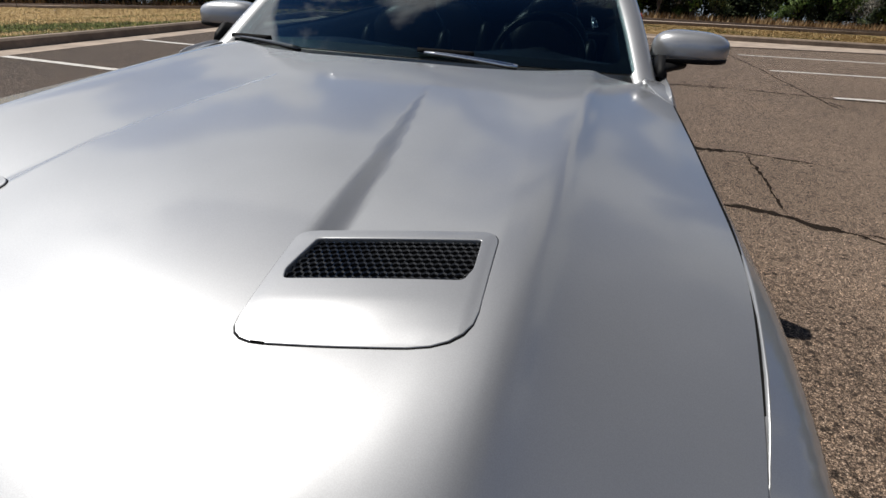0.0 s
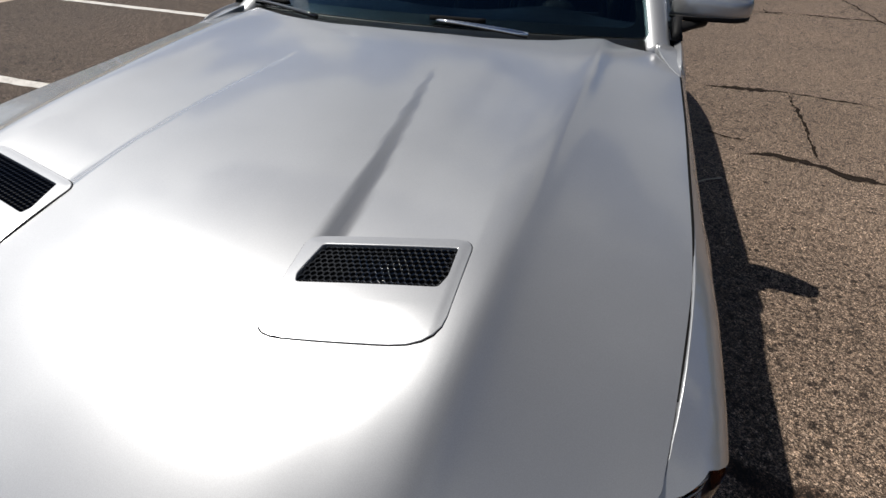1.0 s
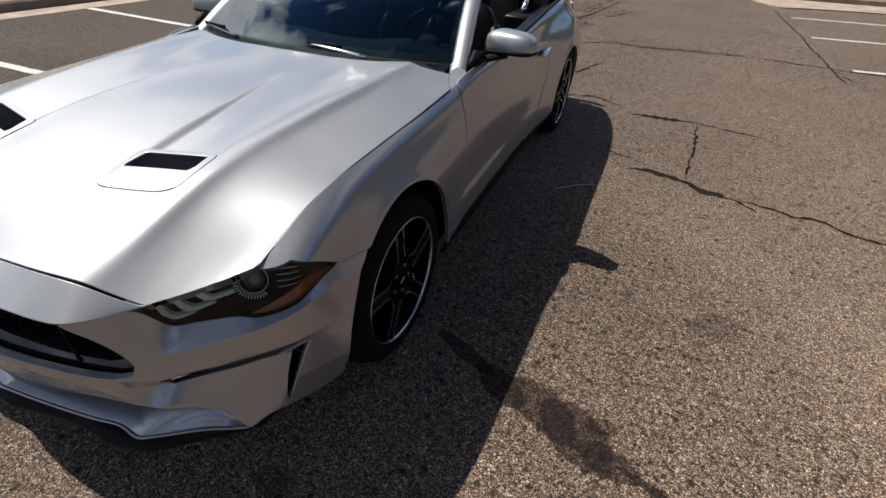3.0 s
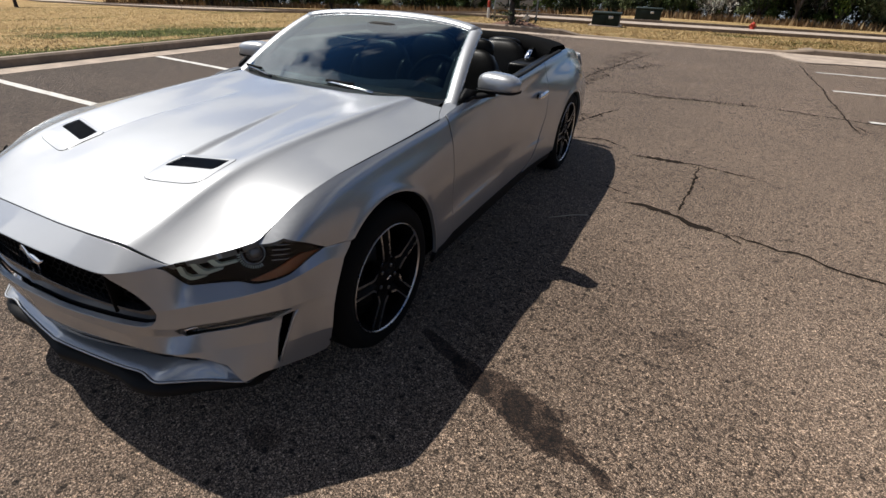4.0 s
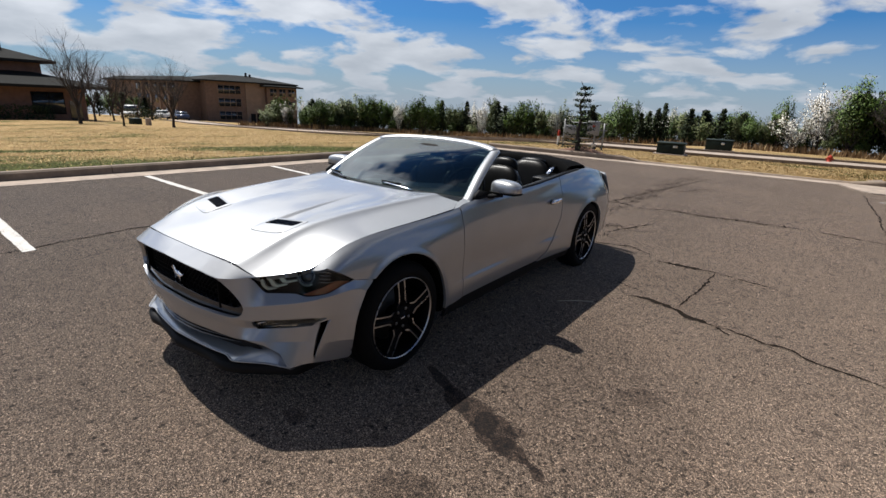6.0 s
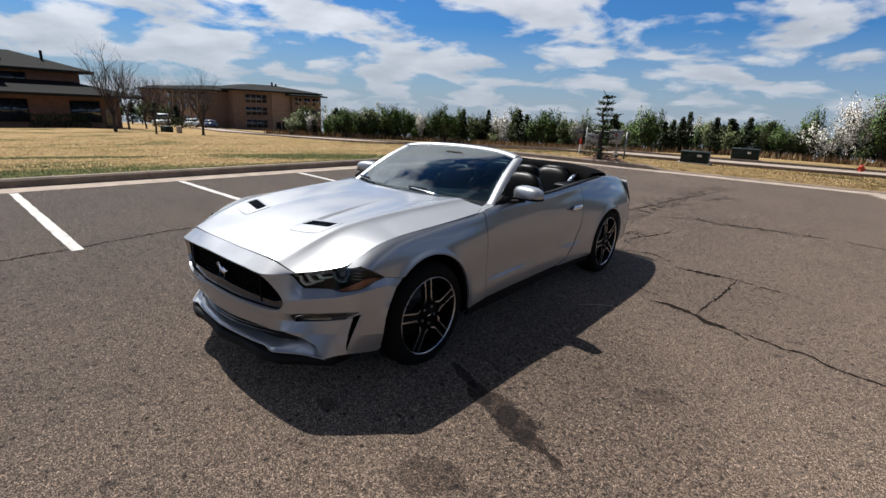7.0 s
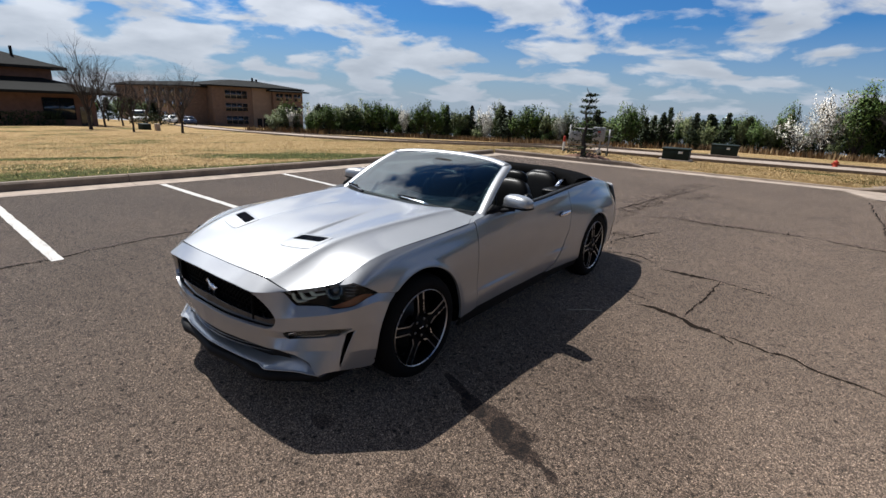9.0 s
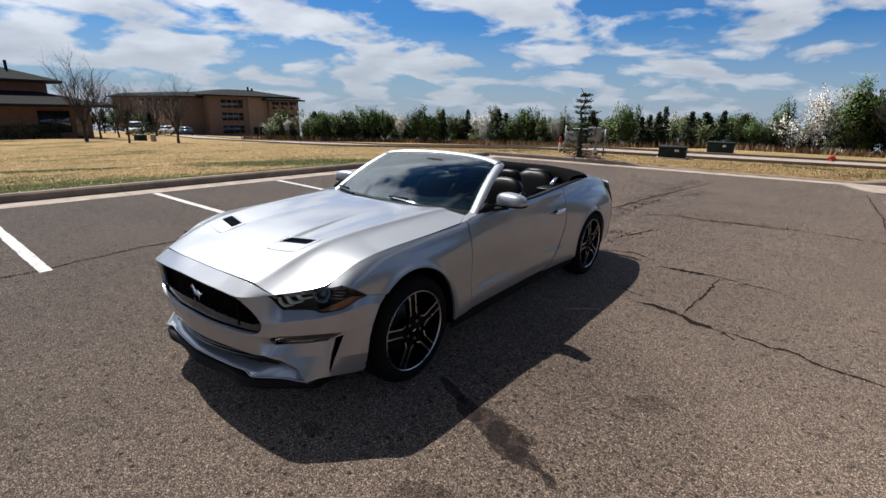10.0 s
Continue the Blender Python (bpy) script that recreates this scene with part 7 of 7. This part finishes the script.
def hip_roof(x0, x1, y0, y1, z, over, rise, inset):
    bm = bmesh.new()
    a = [bm.verts.new(p) for p in ((x0 - over, y0 - over, z), (x1 + over, y0 - over, z), (x1 + over, y1 + over, z), (x0 - over, y1 + over, z))]
    f = [bm.verts.new((v.co.x, v.co.y, z - 0.28)) for v in a]
    b = [bm.verts.new(p) for p in ((x0 + inset, y0 + inset, z + rise), (x1 - inset, y0 + inset, z + rise), (x1 - inset, y1 - inset, z + rise), (x0 + inset, y1 - inset, z + rise))]
    for i in range(4):
        j = (i + 1) % 4
        bm.faces.new((a[i], a[j], b[j], b[i]))
        bm.faces.new((f[i], f[j], a[j], a[i]))
    bm.faces.new(b); bm.faces.new(f[::-1])
    bmesh.ops.recalc_face_normals(bm, faces=bm.faces[:])
    return bm


def build_office():
    """Three storeys of brown brick under a low hipped roof; its near corner is the origin."""
    o = empty("office_building", pose(-85.0, 44.5, 0, 0, 0, 82) )
    o.location.z = float(land(-85, 44.5)) - 0.2
    tagged(o, "three-storey brown brick office building under a low hipped roof", "building")
    part("wall", box(0, 16.5, 0, 18, -1.5, 9.0, 0.05, 1), BRICK, o, smooth=False)
    part("wall", box(11.0, 17.3, -0.9, 14, -1.5, 8.4, 0.05, 1), BRICK, o, smooth=False)
    part("wall", box(7.2, 11.0, -0.12, 0.3, -1.5, 9.0, 0.0, 1), TAN, o, smooth=False)
    part("wall", box(-4, 0.3, 3, 52, -1.5, 8.6, 0.05, 1), BRICK, o, smooth=False)
    o.scale.z = 0.80
    roof = part("roof", hip_roof(0, 16.5, 0, 18, 9.2, 1.1, 1.5, 6), ROOF, o, smooth=False)
    part("roof", hip_roof(11.0, 17.3, -0.9, 14, 8.55, 1.0, 1.2, 3), ROOF, o, smooth=False)
    part("roof", hip_roof(-4, 0.3, 3, 52, 8.75, 0.9, 1.0, 2), ROOF, o, smooth=False)
    part("chimney", box(9.6, 9.9, 5, 5.3, 9.6, 11.4), BLACK, roof, smooth=False)
    part("chimney", box(10.4, 10.7, 5, 5.3, 9.6, 11.1), BLACK, roof, smooth=False)
    for z in (0.6, 3.5, 6.3):
        window(o, pose(4.2, -0.02, z), 4.2, 1.9, 4, 2)
    for z in (3.3, 6.2):
        for x in (12.3, 14.2, 16.1):
            window(o, pose(x, -0.92, z), 1.5, 1.8, 2, 2)
    for x in (8.4, 9.6):
        part("door", box(x - 0.45, x + 0.45, -0.2, -0.1, -0.2, 2.0), BLACK, o, smooth=False)
    # the western face
    for y in (4.2, 9.0, 14.5, 20, 25.5):
        for z in (0.6, 3.5, 6.3):
            window(o, pose(-4.02 if y > 3.2 else -0.02, y, z, 0, 0, -90), 3.0, 1.9, 3, 2)
    for y in (6.6, 11.8, 17.3, 22.8):
        part("pilaster", box(-4.25, -3.9, y - 0.35, y + 0.35, -1.5, 8.5), TAN, o, smooth=False)
    return o


def build_lodge():
    """A lower brick building with a wide lean-to roof round its ground floor."""
    o = empty("brick_building", pose(-53.0, 15.8, 0))
    o.location.z = float(land(-53.0, 12)) - 0.1
    tagged(o, "two-storey brown brick building with broad grey roofs", "building")
    o.scale.z = 0.84
    part("wall", box(-14, 0, -42, 0, -1, 3.5, 0.05, 1), DARK_BRICK, o, smooth=False)
    part("wall", box(-12, -3.0, -40, -2.2, 3.3, 6.0, 0.05, 1), DARK_BRICK, o, smooth=False)
    part("roof", hip_roof(-14, 0, -42, 0, 3.7, 1.7, 1.3, 3.0), ROOF, o, smooth=False)
    r = part("roof", hip_roof(-12, -3.0, -40, -2.2, 6.2, 1.0, 1.9, 4.2), ROOF, o, smooth=False)
    part("roof", hip_roof(-9.5, -2.0, -22, -9, 6.9, 0.9, 1.6, 3.2), ROOF, o, smooth=False)
    part("wall", box(-9, -2.5, -21.4, -9.6, 5.8, 6.9), DARK_BRICK, o, smooth=False)
    part("chimney", box(-4.9, -4.7, -4.6, -4.4, 6.4, 8.2), BLACK, r, smooth=False)
    for y in (-2.9, -8.3, -13.6, -19, -24.5, -30):
        window(o, pose(0.02, y, 0.7, 0, 0, 90), 2.4, 2.3, 2, 2, BLACK)
    for y in (-7.5, -12.5, -17.5, -25):
        window(o, pose(-2.98, y, 4.4, 0, 0, 90), 2.4, 1.3, 3, 1, BLACK)
    part("door", box(-0.05, 0.08, -1.35, -0.45, 0, 2.1), DARK_GLASS, o, smooth=False)
    return o


def shrub(x, y, sx, sy, h, seed):
    rnd = random.Random(seed)
    bm = bmesh.new()
    for _ in range(700):
        p = Vector((rnd.uniform(-sx, sx), rnd.uniform(-sy, sy), rnd.uniform(0.05, h)))
        leaf_clump(bm, p, 0.05, rnd, 2)
    ob = part("hedge", bm, CEDAR, smooth=False)
    ob.location = (x, y, float(land(x, y)))
    tagged(ob, "clipped dark green hedge along the brick wall", "hedge")


def transformer(x, y, w, d, h, turn):
    o = empty("transformer_box", pose(x, y, float(land(x, y)), 0, 0, turn))
    tagged(o, "dark green steel utility transformer box on a concrete pad", "utility box", group="transformer boxes")
    part("pad", box(-w / 2 - 0.1, w / 2 + 0.1, -d / 2 - 0.1, d / 2 + 0.1, -0.1, 0.05, 0.01), CONCRETE, o)
    part("cabinet", box(-w / 2, w / 2, -d / 2, d / 2, 0.05, h - 0.08, 0.02), GREEN_BOX, o)
    part("lid", box(-w / 2 - 0.03, w / 2 + 0.03, -d / 2 - 0.04, d / 2 + 0.03, h - 0.08, h, 0.02), GREEN_BOX, o)
    part("door_seam", box(-0.008, 0.008, -d / 2 - 0.008, -d / 2, 0.1, h - 0.1), BLACK, o)
    part("label_plate", box(0.1, 0.26, -d / 2 - 0.006, -d / 2 + 0.002, h * 0.6, h * 0.78), WHITE, o)
    return o


def meter_rack():
    x, y = -4.05, 16.8
    o = empty("meter_rack", pose(x, y, float(land(x, y)), 0, 0, 12))
    tagged(o, "grey steel utility meter rack with cabinets on posts", "utility rack")
    o.scale = (0.88, 0.88, 0.88)
    for px in (-1.35, -0.75, 0.0, 0.36):
        part("post", box(px - 0.03, px + 0.03, -0.03, 0.03, -0.1, 1.15 if px > -1 else 1.25), GREY_STEEL, o)
    part("cabinet", box(-0.34, 0.16, -0.16, 0.12, 0.62, 1.22, 0.015), GREY_STEEL, o, "grey steel cabinet")
    part("red_label", box(-0.12, 0.0, -0.168, -0.158, 0.98, 1.05), RED, o)
    part("cabinet", box(-1.3, -0.85, -0.12, 0.08, 0.5, 1.0, 0.015), GREY_STEEL, o)
    for z in (0.45, 0.85, 1.12):
        part("rail", box(-1.45, 0.5, 0.03, 0.07, z - 0.02, z + 0.02), GREY_STEEL, o)
    part("brace", sweep([(-0.28, -0.02, 0.02), (0.34, 0.0, 0.62)], ring(0.022, 6), up=(0, 1, 0)), GREY_STEEL, o)
    part("bucket", lathe([(0.0, 0.0005), (0.0, 0.09), (0.26, 0.11)], 16, "Z"), WHITE, o)
    bm = bmesh.new()
    rnd = random.Random(3)
    n = 28
    x, y = -3.75, 14.85
    c = bm.verts.new((x, y, float(land(x, y)) + 0.20))
    rim = [bm.verts.new((x + 0.95 * math.cos(a) * rnd.uniform(0.85, 1.1), y + 0.62 * math.sin(a) * rnd.uniform(0.85, 1.1), float(land(x, y)) - 0.02)) for a in np.linspace(0, 2 * math.pi, n, endpoint=False)]
    for i in range(n):
        bm.faces.new((rim[i], rim[(i + 1) % n], c))
    tagged(part("soil_mound", bm, SOIL), "low mound of bare red soil", "soil", kind="stuff")
    q = empty("marker_post", pose(-6.0, 17.9, float(land(-6.0, 17.9))))
    tagged(q, "white marker post with a red top", "post")
    part("shaft", lathe([(-0.1, 0.05), (0.38, 0.05)], 14, "Z"), WHITE, q)
    part("cap", lathe([(0.38, 0.052), (0.58, 0.052), (0.62, 0.035), (0.63, 0.0005)], 14, "Z"), RED, q)


def hydrant():
    x, y = 3.6, 25.9
    o = empty("fire_hydrant", pose(x, y, float(land(x, y))))
    tagged(o, "small red fire hydrant in the lawn", "hydrant")
    o.scale = (0.75, 0.75, 0.75)
    part("barrel", lathe([(-0.05, 0.16), (0.03, 0.16), (0.05, 0.12), (0.24, 0.12), (0.26, 0.15), (0.29, 0.15), (0.36, 0.08), (0.40, 0.03), (0.42, 0.0005)], 20, "Z"), RED, o)
    part("nozzle", lathe([(-0.2, 0.05), (0.2, 0.05), (0.2, 0.0005)], 12), RED, o).location = (0, 0, 0.18)


def parked_vehicle(x, y, turn, paint, label, tall):
    o = empty("parked_vehicle", pose(x, y, float(land(x, y)) + 0.02, 0, 0, turn))
    tagged(o, label, "vehicle", group="parked vehicles")
    h = 1.75 if tall else 1.35
    body = bmesh.new()
    prof = [(-2.3, 0.35), (-2.3, 0.85), (-1.1, 0.98), (2.2, 0.98), (2.3, 0.6), (2.3, 0.35)]
    rows = [[body.verts.new((s, a, b)) for a, b in prof] for s in (-0.9, 0.9)]
    for i in range(6):
        body.faces.new((rows[0][i], rows[0][(i + 1) % 6], rows[1][(i + 1) % 6], rows[1][i]))
    body.faces.new(rows[0]); body.faces.new(rows[1][::-1])
    bmesh.ops.recalc_face_normals(body, faces=body.faces[:])
    bmesh.ops.bevel(body, geom=body.edges[:], offset=0.08, segments=2, affect="EDGES")
    part("body", body, paint, o)
    for nm, mt, s, z0, z1, ins in (("glasshouse", DARK_GLASS, 0.80, 0.95, h - 0.06, 0), ("roof", paint, 0.70, h - 0.08, h, 0.1)):
        bm = bmesh.new()
        a = [bm.verts.new(p) for p in ((-s, -1.0 + ins * 4, z0), (s, -1.0 + ins * 4, z0), (s, 2.0 - ins, z0), (-s, 2.0 - ins, z0))]
        k = 0.86
        b = [bm.verts.new((v.co.x * k, v.co.y * 0.8 + 0.15, z1)) for v in a]
        for i in range(4):
            bm.faces.new((a[i], a[(i + 1) % 4], b[(i + 1) % 4], b[i]))
        bm.faces.new(b); bm.faces.new(a[::-1])
        bmesh.ops.recalc_face_normals(bm, faces=bm.faces[:])
        part(nm, bm, mt, o)
    for sx in (-0.82, 0.82):
        for sy in (-1.4, 1.4):
            w = part("wheel", lathe([(-0.1, 0.0005), (-0.1, 0.33), (0.1, 0.33), (0.1, 0.0005)], 20), RUBBER, o)
            w.location = (sx, sy, 0.33)


def bin_box(x, y, w, h, mat, label):
    ob = part("utility_pedestal", box(-w / 2, w / 2, -w / 3, w / 3, 0, h, 0.03), mat)
    ob.location = (x, y, float(land(x, y)) - 0.01)
    tagged(ob, label, "utility box")


build_office()
build_lodge()
shrub(-51.8, 10.6, 0.6, 2.2, 1.2, 1)
shrub(-51.8, -1.4, 0.6, 3.0, 1.0, 2)
shrub(-66, 26, 0.8, 2.5, 1.4, 3)
for x, y, h in ((-82, 26.5, 3.4), (-85, 31, 3.8), (-81, 23.0, 3.0), (-88, 35.5, 3.6)):
    plant("cedar", x, y, h, wide=1.5)
    plant("broad", x - 1.5, y - 1.5, h, wide=1.5)
transformer(-1.61, 18.7, 0.95, 0.7, 0.48, 4)
transformer(-1.15, 28.3, 1.26, 0.9, 0.62, 4)
meter_rack()
hydrant()
parked_vehicle(-74.5, 27.8, 60, WHITE, "white sport utility vehicle parked by the office", True)
parked_vehicle(-79, 34, 60, WHITE, "white sedan parked by the office", False)
parked_vehicle(-80, 37.5, 70, BLUE, "dark blue vehicle parked by the office", False)
bin_box(-41.2, 15.2, 0.95, 0.5, GREEN_BOX, "dark steel pedestal box on the lawn")
bin_box(-37.9, 14.8, 0.42, 0.55, CONCRETE, "pale green pedestal box on the lawn")
